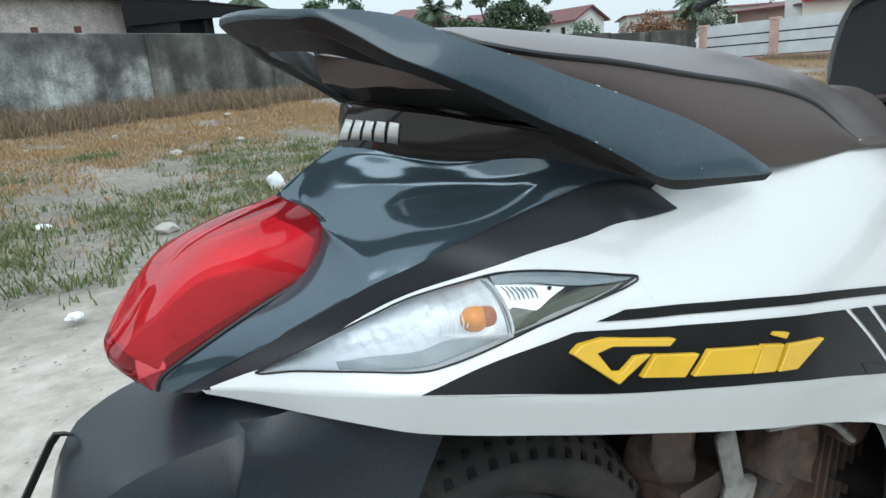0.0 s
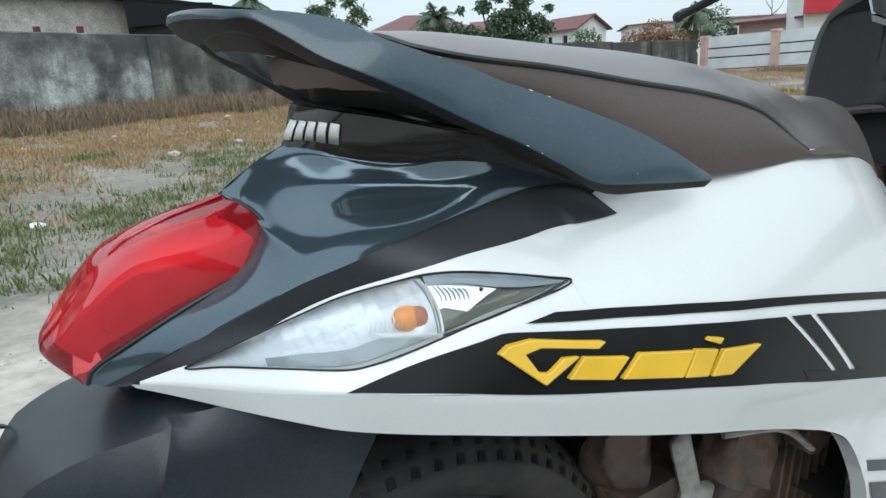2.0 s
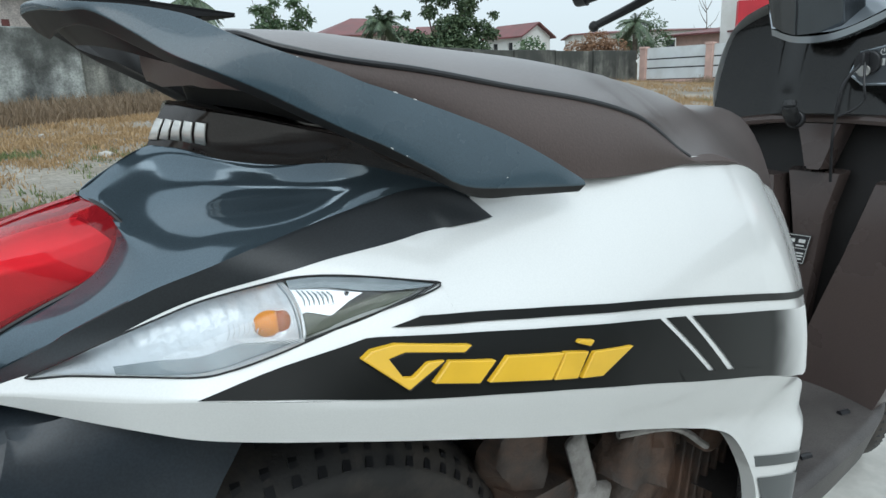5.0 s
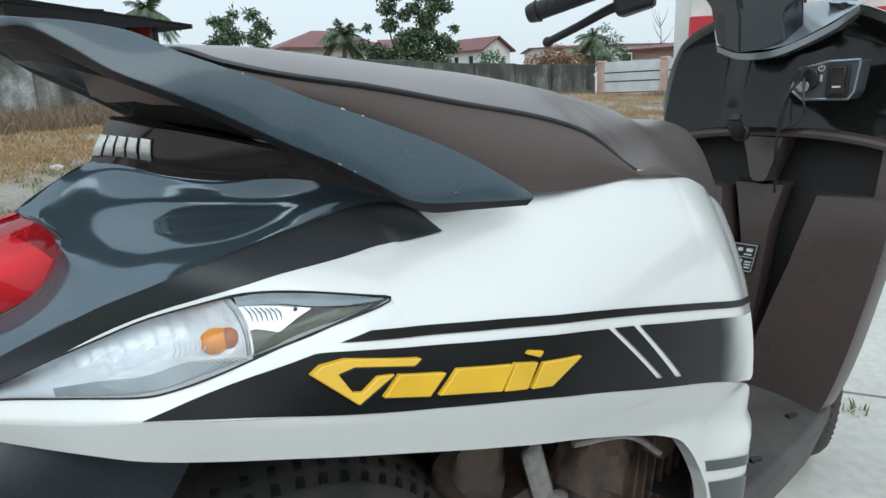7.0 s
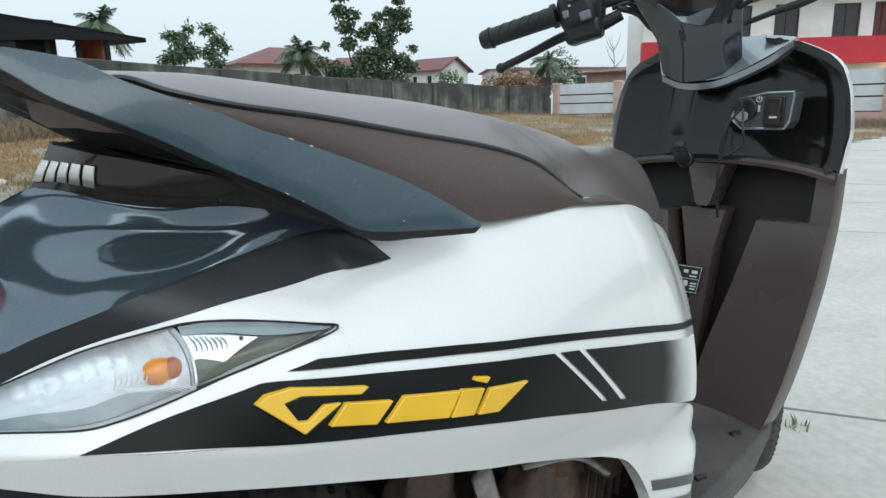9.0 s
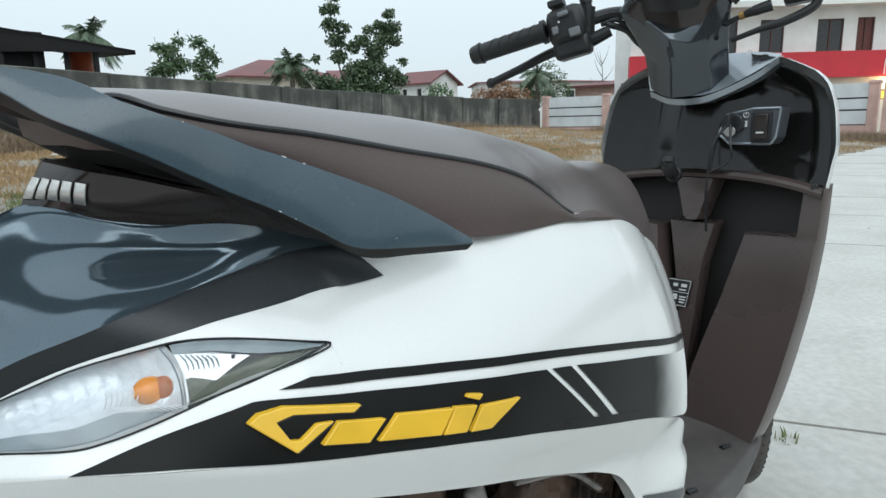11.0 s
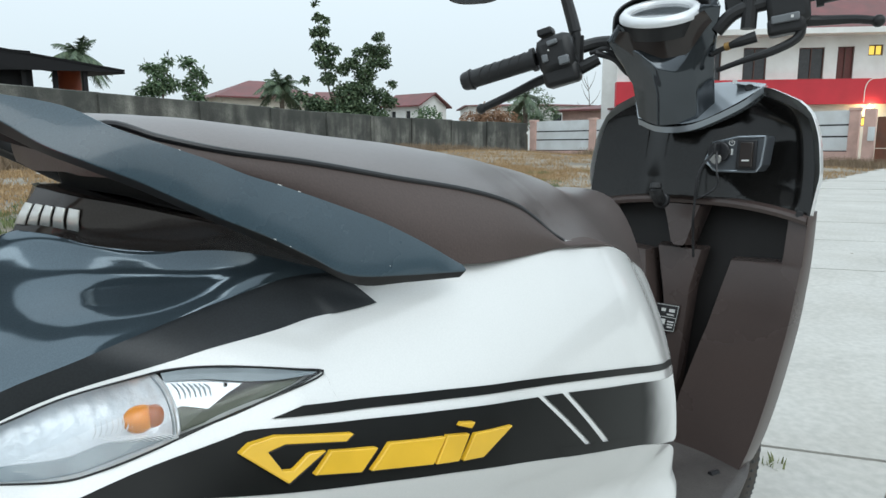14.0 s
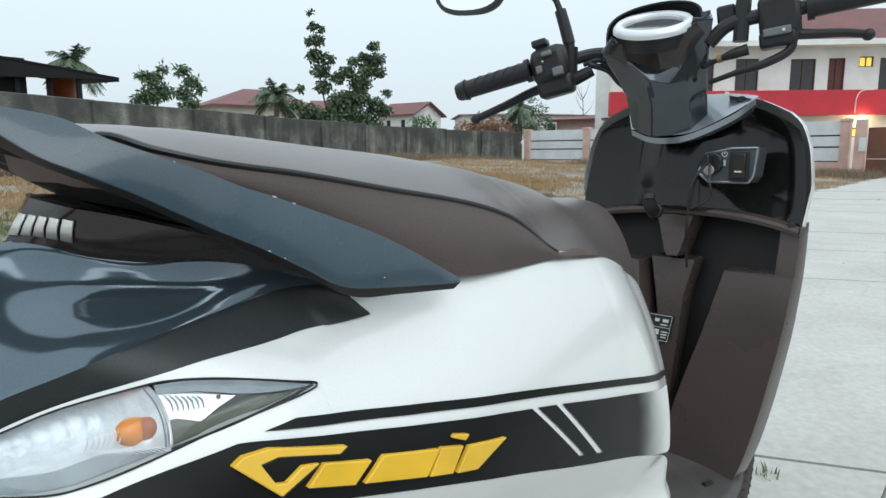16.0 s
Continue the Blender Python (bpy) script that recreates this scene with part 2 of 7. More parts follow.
def glass(name, color, rough=0.02, body=None, cloud_=0.0):
    """Clear or tinted plastic; body: the colour of its own haze, and cloud_ how much of it."""
    m = bpy.data.materials.new(name)
    m.use_nodes = True
    n, l = m.node_tree.nodes, m.node_tree.links
    n.remove(n["Principled BSDF"])
    tr, gl, mx, lw = n.new("ShaderNodeBsdfTransparent"), n.new("ShaderNodeBsdfGlossy"), n.new("ShaderNodeMixShader"), n.new("ShaderNodeFresnel")
    tr.inputs["Color"].default_value = (*color, 1)
    gl.inputs["Roughness"].default_value = rough
    lw.inputs["IOR"].default_value = 1.5
    l.new(lw.outputs[0], mx.inputs["Fac"])
    inner = tr.outputs[0]
    if body:
        df, mb = n.new("ShaderNodeBsdfDiffuse"), n.new("ShaderNodeMixShader")
        df.inputs["Color"].default_value = (*body, 1)
        mb.inputs["Fac"].default_value = cloud_
        l.new(tr.outputs[0], mb.inputs[1])
        l.new(df.outputs[0], mb.inputs[2])
        inner = mb.outputs[0]
    l.new(inner, mx.inputs[1])
    l.new(gl.outputs[0], mx.inputs[2])
    l.new(mx.outputs[0], n["Material Output"].inputs["Surface"])
    return m


REDLENS = glass("red_lens", (0.99, 0.17, 0.21), 0.02, (0.92, 0.040, 0.060), 0.24)
CLEAR = glass("clear_lens", (0.93, 0.95, 0.96), 0.03)


# ---- mesh helpers ----
def V(*a):
    return Vector(a)


def cr(pts, n):
    """n points evenly spread along a smooth curve through pts."""
    P = [Vector(p) for p in pts]
    if len(P) == 2:
        return [P[0].lerp(P[1], i / (n - 1)) for i in range(n)]
    E = [P[0] * 2 - P[1]] + P + [P[-1] * 2 - P[-2]]
    dense = []
    for i in range(1, len(E) - 2):
        a, b, c, d = E[i - 1 : i + 3]
        for k in range(24):
            t = k / 24
            dense.append(0.5 * ((2 * b) + (c - a) * t + (2 * a - 5 * b + 4 * c - d) * t * t + (3 * b - a - 3 * c + d) * t**3))
    dense.append(P[-1])
    acc = [0.0]
    for p, q in zip(dense, dense[1:]):
        acc.append(acc[-1] + (q - p).length)
    out, j = [], 0
    for i in range(n):
        s = acc[-1] * i / (n - 1)
        while j < len(acc) - 2 and acc[j + 1] < s:
            j += 1
        f = (s - acc[j]) / max(1e-9, acc[j + 1] - acc[j])
        out.append(dense[j].lerp(dense[j + 1], min(1, max(0, f))))
    return out


def lane(pts, per=6):
    """A smooth line with per steps between each two points."""
    P = [Vector(p) for p in pts]
    E = [P[0] * 2 - P[1]] + P + [P[-1] * 2 - P[-2]]
    out = []
    for i in range(1, len(E) - 2):
        a, b, c, d = E[i - 1 : i + 3]
        out += [0.5 * ((2 * b) + (c - a) * t + (2 * a - 5 * b + 4 * c - d) * t * t + (3 * b - a - 3 * c + d) * t**3) for t in [k / per for k in range(per)]]
    return out + [P[-1]]


def curve1(xs, ys):
    """A smooth function through (xs, ys), with no overshoot."""
    xs, ys = list(xs), list(ys)
    d = [(ys[i + 1] - ys[i]) / (xs[i + 1] - xs[i]) for i in range(len(xs) - 1)]
    m = [d[0]] + [0 if d[i - 1] * d[i] <= 0 else 2 * d[i - 1] * d[i] / (d[i - 1] + d[i]) for i in range(1, len(d))] + [d[-1]]

    def f(x):
        if x <= xs[0]:
            return ys[0] + m[0] * (x - xs[0])
        if x >= xs[-1]:
            return ys[-1] + m[-1] * (x - xs[-1])
        i = max(k for k in range(len(xs) - 1) if xs[k] <= x)
        h = xs[i + 1] - xs[i]
        t = (x - xs[i]) / h
        return (1 + 2 * t) * (1 - t) ** 2 * ys[i] + t * (1 - t) ** 2 * h * m[i] + t * t * (3 - 2 * t) * ys[i + 1] + t * t * (t - 1) * h * m[i + 1]

    return f


def sheet(bm, rows, closed=False, skip=None):
    """Quads between rows of points."""
    vs = [[bm.verts.new(p) for p in r] for r in rows]
    n = len(rows[0])
    for a, b in zip(vs, vs[1:]):
        for i in range(n if closed else n - 1):
            j = (i + 1) % n
            if skip and skip((a[i].co + b[j].co) / 2):
                continue
            bm.faces.new((a[i], a[j], b[j], b[i]))
    return vs


def smooth_rows(rows, n, m):
    """Control rows spread to m rows of n points."""
    R = [cr(r, n) for r in rows]
    cols = [cr([r[i] for r in R], m) for i in range(n)]
    return [[cols[i][k] for i in range(n)] for k in range(m)]


LEAN = 0.06


def flip(p):
    """The same point on the other side of the leaning scooter."""
    return V(p[0], -p[1], p[2] - 2 * LEAN * p[1])


def cap(bm, ring):
    bm.faces.new(ring)


def finish(bm, name, smooth=True, angle=35):
    bmesh.ops.remove_doubles(bm, verts=bm.verts, dist=1e-5)
    bmesh.ops.recalc_face_normals(bm, faces=bm.faces)
    me = bpy.data.meshes.new(name)
    if smooth:
        lim = radians(angle)
        for f in bm.faces:
            f.smooth = True
        for e in bm.edges:
            if len(e.link_faces) == 2 and e.calc_face_angle(0) > lim:
                e.smooth = False
    bm.to_mesh(me)
    bm.free()
    return me


def part(name, bm, mat, parent=None, label="", smooth=True, angle=35, thick=0.0, bevel=0.0):
    ob = new(name, finish(bm, name, smooth, angle))
    for m in mat if isinstance(mat, (list, tuple)) else (mat,):
        ob.data.materials.append(m)
    if parent:
        ob.parent = parent
        ob.matrix_parent_inverse = parent.matrix_world.inverted()
    if thick:
        s = ob.modifiers.new("thickness", "SOLIDIFY")
        s.thickness, s.offset = thick, 0.0
    if bevel:
        b = ob.modifiers.new("edge", "BEVEL")
        b.width, b.segments, b.limit_method = bevel, 2, "ANGLE"
    if label:
        ob["label"] = label
    return ob


def boxm(bm, c, s, rot=None):
    """A box of size s at c into bm."""
    m = Matrix.Translation(c) @ (rot.to_4x4() if rot else Matrix()) @ Matrix.Diagonal((*s, 1))
    return bmesh.ops.create_cube(bm, size=1, matrix=m)["verts"]


def tube(bm, pts, r, n=10, seg=None, ends=True):
    """A round bar along a smooth line; r: one radius or one for each control point."""
    seg = seg or max(2, 6 * (len(pts) - 1))
    P = cr(pts, seg + 1)
    rad = r if isinstance(r, (list, tuple)) else [r] * len(pts)
    rf = [np.interp(i / seg, np.linspace(0, 1, len(rad)), rad) for i in range(seg + 1)]
    up = V(0, 0, 1)
    rings = []
    for i, p in enumerate(P):
        d = (P[min(i + 1, seg)] - P[max(i - 1, 0)]).normalized()
        s = d.cross(up)
        if s.length < 1e-3:
            s = d.cross(V(1, 0, 0))
        s.normalize()
        u = s.cross(d)
        rings.append([p + (s * math.cos(2 * math.pi * k / n) + u * math.sin(2 * math.pi * k / n)) * rf[i] for k in range(n)])
    vs = sheet(bm, rings, closed=True)
    if ends:
        cap(bm, vs[0])
        cap(bm, vs[-1])


def disc(bm, c, axis, r, depth, n=24, r2=None):
    """A round plug with its middle at c."""
    q = Vector(axis).normalized().to_track_quat("Z", "Y").to_matrix().to_4x4()
    bmesh.ops.create_cone(bm, cap_ends=True, segments=n, radius1=r, radius2=r if r2 is None else r2, depth=depth, matrix=Matrix.Translation(c) @ q)


def poly_side(bm, outline, surf, off, depth=0.0, sub=0):
    """A flat shape, given in x and z, laid on the side surface; off: how proud it stands."""
    top = [bm.verts.new((x, -surf(x, z) - off, z)) for x, z in outline]
    f = bm.faces.new(top)
    if depth:
        low = [bm.verts.new((x, -surf(x, z) - off + depth, z)) for x, z in outline]
        n = len(top)
        for i in range(n):
            bm.faces.new((top[i], top[(i + 1) % n], low[(i + 1) % n], low[i]))
    return f


def strip_side(bm, low, high, surf, off, n=40, m=6):
    """A patch on the side surface between a low and a high line of (x, z)."""
    a, b = cr([V(x, 0, z) for x, z in low], n), cr([V(x, 0, z) for x, z in high], n)
    rows = []
    for k in range(m + 1):
        row = [p.lerp(q, k / m) for p, q in zip(a, b)]
        rows.append([V(p.x, -surf(p.x, p.z) - off, p.z) for p in row])
    sheet(bm, rows)


def thing(name, at, label, category, group="", kind=""):
    ob = new(name)
    ob.location = at
    bpy.context.view_layer.update()
    return tagged(ob, label, category, group, kind)


# ---- scooter: side surface ----
SX = [-0.12, -0.083, -0.002, 0.077, 0.14, 0.191, 0.26, 0.38, 0.49, 0.57, 0.62, 0.68, 0.72, 0.75, 0.775, 0.79]
f_wide_rear = curve1(SX[:9], [0.022, 0.050, 0.120, 0.158, 0.181, 0.193, 0.201, 0.200, 0.196])


def f_wide(x):
    if x < 0.49:
        return f_wide_rear(x)
    return 0.196 * (1 - min(1.0, (x - 0.49) / 0.302) ** 2.2) ** 0.55


f_lin = curve1(SX[:6] + [0.8], [0.70, 0.80, 1.15, 0.27, 0, 0, 0])
f_sq = curve1(SX[:9] + [0.8], [0, 0, 0, 5.2, 7.0, 4.9, 3.0, 1.7, 1.5, 1.5])
f_ridge = curve1([-0.12, -0.083, -0.002, 0.077, 0.14, 0.191, 0.26, 0.38, 0.49, 0.57, 0.62, 0.80], [0.626, 0.625, 0.618, 0.600, 0.586, 0.573, 0.555, 0.525, 0.497, 0.472, 0.452, 0.448])


f_line = curve1([-0.12, -0.083, -0.037, -0.002, 0.034, 0.088, 0.152, 0.243, 0.355, 0.466, 0.569, 0.62, 0.80], [0.6245, 0.6235, 0.6190, 0.6168, 0.6113, 0.6008, 0.5897, 0.5688, 0.5350, 0.5010, 0.4660, 0.4500, 0.4480])


def side(x, z):
    """Half the body's width at x and z."""
    h, lo = max(0.0, z - f_ridge(x)), max(0.0, f_line(x) - z)
    leg = 0.028 * min(1.0, max(0.0, (0.452 - z) / 0.075)) * min(1.0, max(0.0, (x - 0.53) / 0.08))
    return f_wide(x) + leg - f_lin(x) * h - f_sq(x) * h * h - 0.42 * min(lo, 0.05) - 0.05 * max(0.0, lo - 0.05)


scooter = thing("motor_scooter", (0.5, 0, 0), "white and dark grey motor scooter with brown seat parked on concrete", "scooter")

LAMP_HI = [(-0.0665, 0.6312), (-0.0431, 0.6402), (-0.0254, 0.6463), (-0.0046, 0.6522), (0.0183, 0.6582), (0.0478, 0.6644), (0.065, 0.667), (0.0883, 0.6654), (0.1241, 0.6585), (0.1385, 0.6545)]
LAMP_LO = [(-0.0665, 0.6310), (-0.0492, 0.6312), (-0.0281, 0.6299), (0.0012, 0.6268), (0.0184, 0.6274), (0.0434, 0.6323), (0.0819, 0.6432), (0.1218, 0.6508), (0.1385, 0.6540)]
LAMP = LAMP_HI + LAMP_LO[::-1][1:-1]


def both_sides(bm, rows, skip=None):
    sheet(bm, rows, skip=skip)
    sheet(bm, [[flip(p) for p in r] for r in rows], skip=skip)


# upper white panel: from the ridge to the seat
TOP = [(-0.088, 0.6255), (-0.0717, 0.6305), (-0.0606, 0.6336), (-0.0313, 0.6442), (-0.005, 0.6534), (0.0371, 0.6642), (0.0886, 0.6745), (0.1474, 0.6798), (0.1695, 0.6815), (0.179, 0.6830), (0.186, 0.6945), (0.199, 0.699), (0.26, 0.704), (0.36, 0.706), (0.43, 0.701), (0.514, 0.686), (0.609, 0.655), (0.70, 0.612), (0.75, 0.575), (0.782, 0.535)]
RID_X = [-0.092, -0.072, -0.06, -0.03, 0.0, 0.04, 0.088, 0.14, 0.191, 0.26, 0.32, 0.38, 0.44, 0.50, 0.57, 0.62]
RID = [(x, f_line(x)) for x in RID_X] + [(0.70, 0.463), (0.785, 0.505)]


def white_rows(low, high, n, m):
    a, b = cr([V(x, 0, z) for x, z in low], n), cr([V(x, 0, z) for x, z in high], n)
    return [[V(p.x, -side(p.x, p.z), p.z) for p in [u.lerp(v, k / m) for u, v in zip(a, b)]] for k in range(m + 1)]


f_top = curve1(*zip(*TOP))
f_rid = curve1(*zip(*RID))
f_lhi = curve1(*zip(*LAMP_HI))
f_llo = curve1(*zip(*LAMP_LO))


def band_between(x0, x1, n, low, high, m):
    """Rows on the side surface between two lines, at even steps of x."""
    xs = [x0 + (x1 - x0) * i / n for i in range(n + 1)]
    return [[V(x, -side(x, z), z) for x in xs for z in [low(x) + (high(x) - low(x)) * k / m]] for k in range(m + 1)]


bm = bmesh.new()
sheet(bm, band_between(-0.088, -0.0665, 10, f_rid, f_top, 10))
sheet(bm, band_between(-0.0665, 0.1385, 90, f_rid, lambda x: min(f_llo(x), f_lhi(x)), 8))
sheet(bm, band_between(-0.0665, 0.1385, 90, lambda x: max(f_llo(x), f_lhi(x)), f_top, 6))
sheet(bm, band_between(0.1385, 0.7815, 150, f_rid, f_top, 30))
# the lamp opening turns inwards
xs = [-0.0665 + 0.205 * i / 90 for i in range(91)]
for g in (f_llo, f_lhi):
    sheet(bm, [[V(x, -side(x, g(x)) + d, g(x)) for x in xs] for d in (0.0, 0.012)])
sheet(bm, [[flip(p) for p in r] for r in band_between(-0.088, 0.7815, 160, f_rid, f_top, 30)])
panel = part("side_panel", bm, WHITE, scooter, "glossy white painted side panel", angle=50)

# lower lip and front leg of the white panel
LOW = [(-0.090, 0.6215), (-0.0554, 0.6092), (-0.022, 0.5980), (0.001, 0.5900), (0.036, 0.5820), (0.075, 0.5737), (0.145, 0.5570), (0.246, 0.5265), (0.30, 0.5075), (0.35, 0.4880), (0.385, 0.4735), (0.422, 0.4575), (0.471, 0.4295), (0.512, 0.3865), (0.540, 0.340), (0.56, 0.235)]
FRONT = [(x, f_line(x) + 0.0003) for x in (-0.092, -0.06, -0.03, 0.0, 0.077, 0.14, 0.191, 0.26, 0.32, 0.38, 0.44, 0.50)] + [(0.585, 0.457), (0.622, 0.430), (0.648, 0.385), (0.658, 0.345), (0.664, 0.311), (0.675, 0.235)]
bm = bmesh.new()
rows = white_rows(LOW, FRONT, 120, 8)
edge = [[V(p.x, p.y + 0.016, p.z + 0.002) for p in rows[0]]]
both_sides(bm, edge + rows)
part("lower_side_trim", bm, WHITE, scooter, "white lower lip running down to the foot board", angle=40)

# grey bands on the front leg
def leg_z(v, x):
    return v - (x - 0.545) * 0.26


for hi, lo_ in ((0.377, 0.364), (0.350, 0.302)):
    bm = bmesh.new()
    n = 14
    rows = []
    for k in range(5):
        row = []
        for i in range(n):
            z0 = lo_ + (hi - lo_) * k / 4
            x0, x1 = 0.530 + (0.375 - z0) * 0.40, 0.655 + (0.34 - z0) * 0.12
            x = x0 + (x1 - x0) * i / (n - 1)
            z = leg_z(z0, x)
            row.append(V(x, -side(x, z) - 0.0012, z))
        rows.append(row)
    sheet(bm, rows)
    part("leg_decal", bm, GREYDECAL, scooter, "grey band decal on the white leg")

# ---- decals on the side ----
fade = BLACKDECAL.copy()
fade.name = "black_decal_with_printed_fade"
n_, l_ = fade.node_tree.nodes, fade.node_tree.links
tc = n_.new("ShaderNodeTexCoord")
sp = n_.new("ShaderNodeSeparateXYZ")
l_.new(tc.outputs["Object"], sp.inputs[0])
mr = n_.new("ShaderNodeMapRange")
mr.interpolation_type = "SMOOTHSTEP"
mr.inputs["From Min"].default_value, mr.inputs["From Max"].default_value = 0.49, 0.605
dots = n_.new("ShaderNodeTexNoise")
dots.inputs["Scale"].default_value = 18
l_.new(tc.outputs["Object"], dots.inputs["Vector"])
ad = n_.new("ShaderNodeMath")
ad.operation = "MULTIPLY_ADD"
ad.inputs[1].default_value, ad.inputs[2].default_value = 0.03, -0.015
l_.new(dots.outputs["Fac"], ad.inputs[0])
sm = n_.new("ShaderNodeMath")
l_.new(sp.outputs["X"], sm.inputs[0])
l_.new(ad.outputs[0], sm.inputs[1])
l_.new(sm.outputs[0], mr.inputs["Value"])
pb = n_["Principled BSDF"]
old = pb.inputs["Base Color"].links[0].from_socket
mx = n_.new("ShaderNodeMix")
mx.data_type = "RGBA"
l_.new(mr.outputs["Result"], mx.inputs["Factor"])
l_.new(old, mx.inputs["A"])
mx.inputs["B"].default_value = (0.80, 0.80, 0.78, 1)
l_.new(mx.outputs["Result"], pb.inputs["Base Color"])


def f_dlow(x):
    return f_line(x) + 0.0012


f_dtop = curve1([-0.005, 0.085, 0.103, 0.163, 0.253, 0.2976, 0.337, 0.41, 0.513, 0.56], [0.6188, 0.6348, 0.6334, 0.6254, 0.6105, 0.6015, 0.5934, 0.5763, 0.5518, 0.540])


def decal(x0t, x1t, x0b, x1b, mat, name, label, low=f_dlow, top=f_dtop, n=40, m=8, off=0.0011):
    bm = bmesh.new()
    rows = []
    for k in range(m + 1):
        v = k / m
        row = []
        for i in range(n + 1):
            u = i / n
            x = (x0b + (x1b - x0b) * u) * (1 - v) + (x0t + (x1t - x0t) * u) * v
            xb, xt = x0b + (x1b - x0b) * u, x0t + (x1t - x0t) * u
            z = low(xb) * (1 - v) + top(xt) * v
            row.append(V(x, -side(x, z) - off, z))
        rows.append(row)
    sheet(bm, rows)
    return part(name, bm, mat, panel, label)


decal(0.0846, 0.3022, -0.002, 0.379, BLACKDECAL, "decal", "black wedge decal behind the yellow emblem", n=80)
decal(0.3102, 0.3364, 0.3895, 0.4105, BLACKDECAL, "decal", "narrow slanted black decal bar", n=8)
decal(0.3454, 0.63, 0.4245, 0.63, fade, "decal", "black decal fading into the white paint")
decal(0.32, 0.47, 0.33, 0.475, BLACKDECAL, "decal", "black strip below the slanted bars", top=lambda x: f_dlow(x) + 0.0088, n=24, m=2, off=0.0014)
f_s0 = curve1([0.09, 0.0988, 0.1296, 0.2064, 0.324, 0.5595, 0.70], [0.6392, 0.6383, 0.6352, 0.6250, 0.6038, 0.5500, 0.516])
f_s1 = curve1([0.09, 0.1174, 0.132, 0.209, 0.3259, 0.5643, 0.70], [0.6445, 0.6417, 0.6402, 0.6303, 0.6093, 0.5557, 0.523])
decal(0.1174, 0.64, 0.0988, 0.64, BLACKDECAL, "decal", "long thin black pinstripe", low=f_s0, top=f_s1, n=90, m=3)

# yellow emblem: five plain slanted shapes
EMBLEM = [
    [(0.0777, 0.6256), (0.0839, 0.6294), (0.0973, 0.6308), (0.1376, 0.6237), (0.132, 0.6205), (0.1005, 0.6257), (0.0912, 0.6238), (0.0957, 0.6134), (0.1010, 0.6125), (0.1110, 0.6190), (0.1204, 0.6183), (0.1047, 0.6106), (0.0968, 0.6067)],
    [(0.1108, 0.6075), (0.1225, 0.6178), (0.1502, 0.6125), (0.1370, 0.6020)],
    [(0.1427, 0.6012), (0.1585, 0.6127), (0.1985, 0.6052), (0.1851, 0.5921)],
    [(0.1873, 0.5914), (0.2001, 0.6055), (0.2185, 0.6014), (0.2055, 0.5876)],
    [(0.2090, 0.5867), (0.2233, 0.5999), (0.2610, 0.5939), (0.2274, 0.5830)],
    [(0.2112, 0.6082), (0.214, 0.6098), (0.2255, 0.6068), (0.221, 0.6039)],
]
for sh in EMBLEM:
    kx, kz, k0 = [float(v) for v in np.linalg.lstsq(np.array([(x, z, 1.0) for x, z in sh]), np.array([side(x, z) for x, z in sh]), rcond=None)[0]]
    flat_ = lambda x, z: kx * x + kz * z + k0
    bm = bmesh.new()
    poly_side(bm, sh, flat_, 0.0044, depth=0.004)
    ob = part("emblem_shape", bm, YELLOW, panel, "raised yellow plastic emblem shape", smooth=False, bevel=0.0007)
    bm = bmesh.new()
    poly_side(bm, [(x + 0.0012, z - 0.0013) for x, z in sh], flat_, 0.0022, depth=0.002)
    part("emblem_backing", bm, STICKER, panel, "black edge behind the yellow shape", smooth=False)

# ---- turn signal ----
signal = thing("turn_signal", (0, 0, 0), "clear rear turn signal", "lamp")
signal.parent = scooter
signal.matrix_parent_inverse = scooter.matrix_world.inverted()
for k in ("label", "category"):
    del signal[k]


LLO = cr([V(x, 0, z) for x, z in LAMP_LO], 61)
LHI = cr([V(x, 0, z) for x, z in LAMP_HI], 61)


def lamp_rows(i0, i1, m, off):
    rows = []
    for k in range(m + 1):
        row = []
        for i in range(i0, i1 + 1):
            p = LLO[i].lerp(LHI[i], k / m)
            row.append(V(p.x, -side(p.x, p.z) - off(i / 60, k / m), p.z))
        rows.append(row)
    return rows


bm = bmesh.new()
sheet(bm, lamp_rows(0, 60, 14, lambda u, v: 0.0008 + 0.0045 * (math.sin(math.pi * v) ** 0.6) * min(1, 6 * u, 6 * (1 - u))))
ob = part("lens", bm, CLEAR, signal, "clear plastic lens")
ob.visible_shadow = False
def on_side(pts, deep):
    """Places on the side surface, sunk by deep."""
    return [V(x, -side(x, z) + deep, z) for x, z in pts]


# bulb chamber, up to the ring
low_c = cr([p for p in LLO if p.x < 0.0545] + [V(0.0555, 0, 0.6352)], 50)
high_c = cr([p for p in LHI if p.x < 0.0565] + [V(0.0578, 0, 0.6655)], 50)
bm = bmesh.new()
rows = []
for k in range(25):
    v = k / 24
    rows.append([V(p.x + 0.0030 * math.sin(math.pi * v) * (i / 49) ** 4, -side(p.x, p.z) + 0.003 + 0.012 * math.sin(math.pi * v) ** 0.7 * min(1, 5 * i / 49, 6 * (49 - i) / 49) - 0.0009 * math.sin(2.1 * i + 3 * v), p.z) for i, p in enumerate([a.lerp(b, v) for a, b in zip(low_c, high_c)])])
sheet(bm, rows)
part("reflector", bm, RIBBED, signal, "silvery ribbed reflector", angle=60)
bm = bmesh.new()
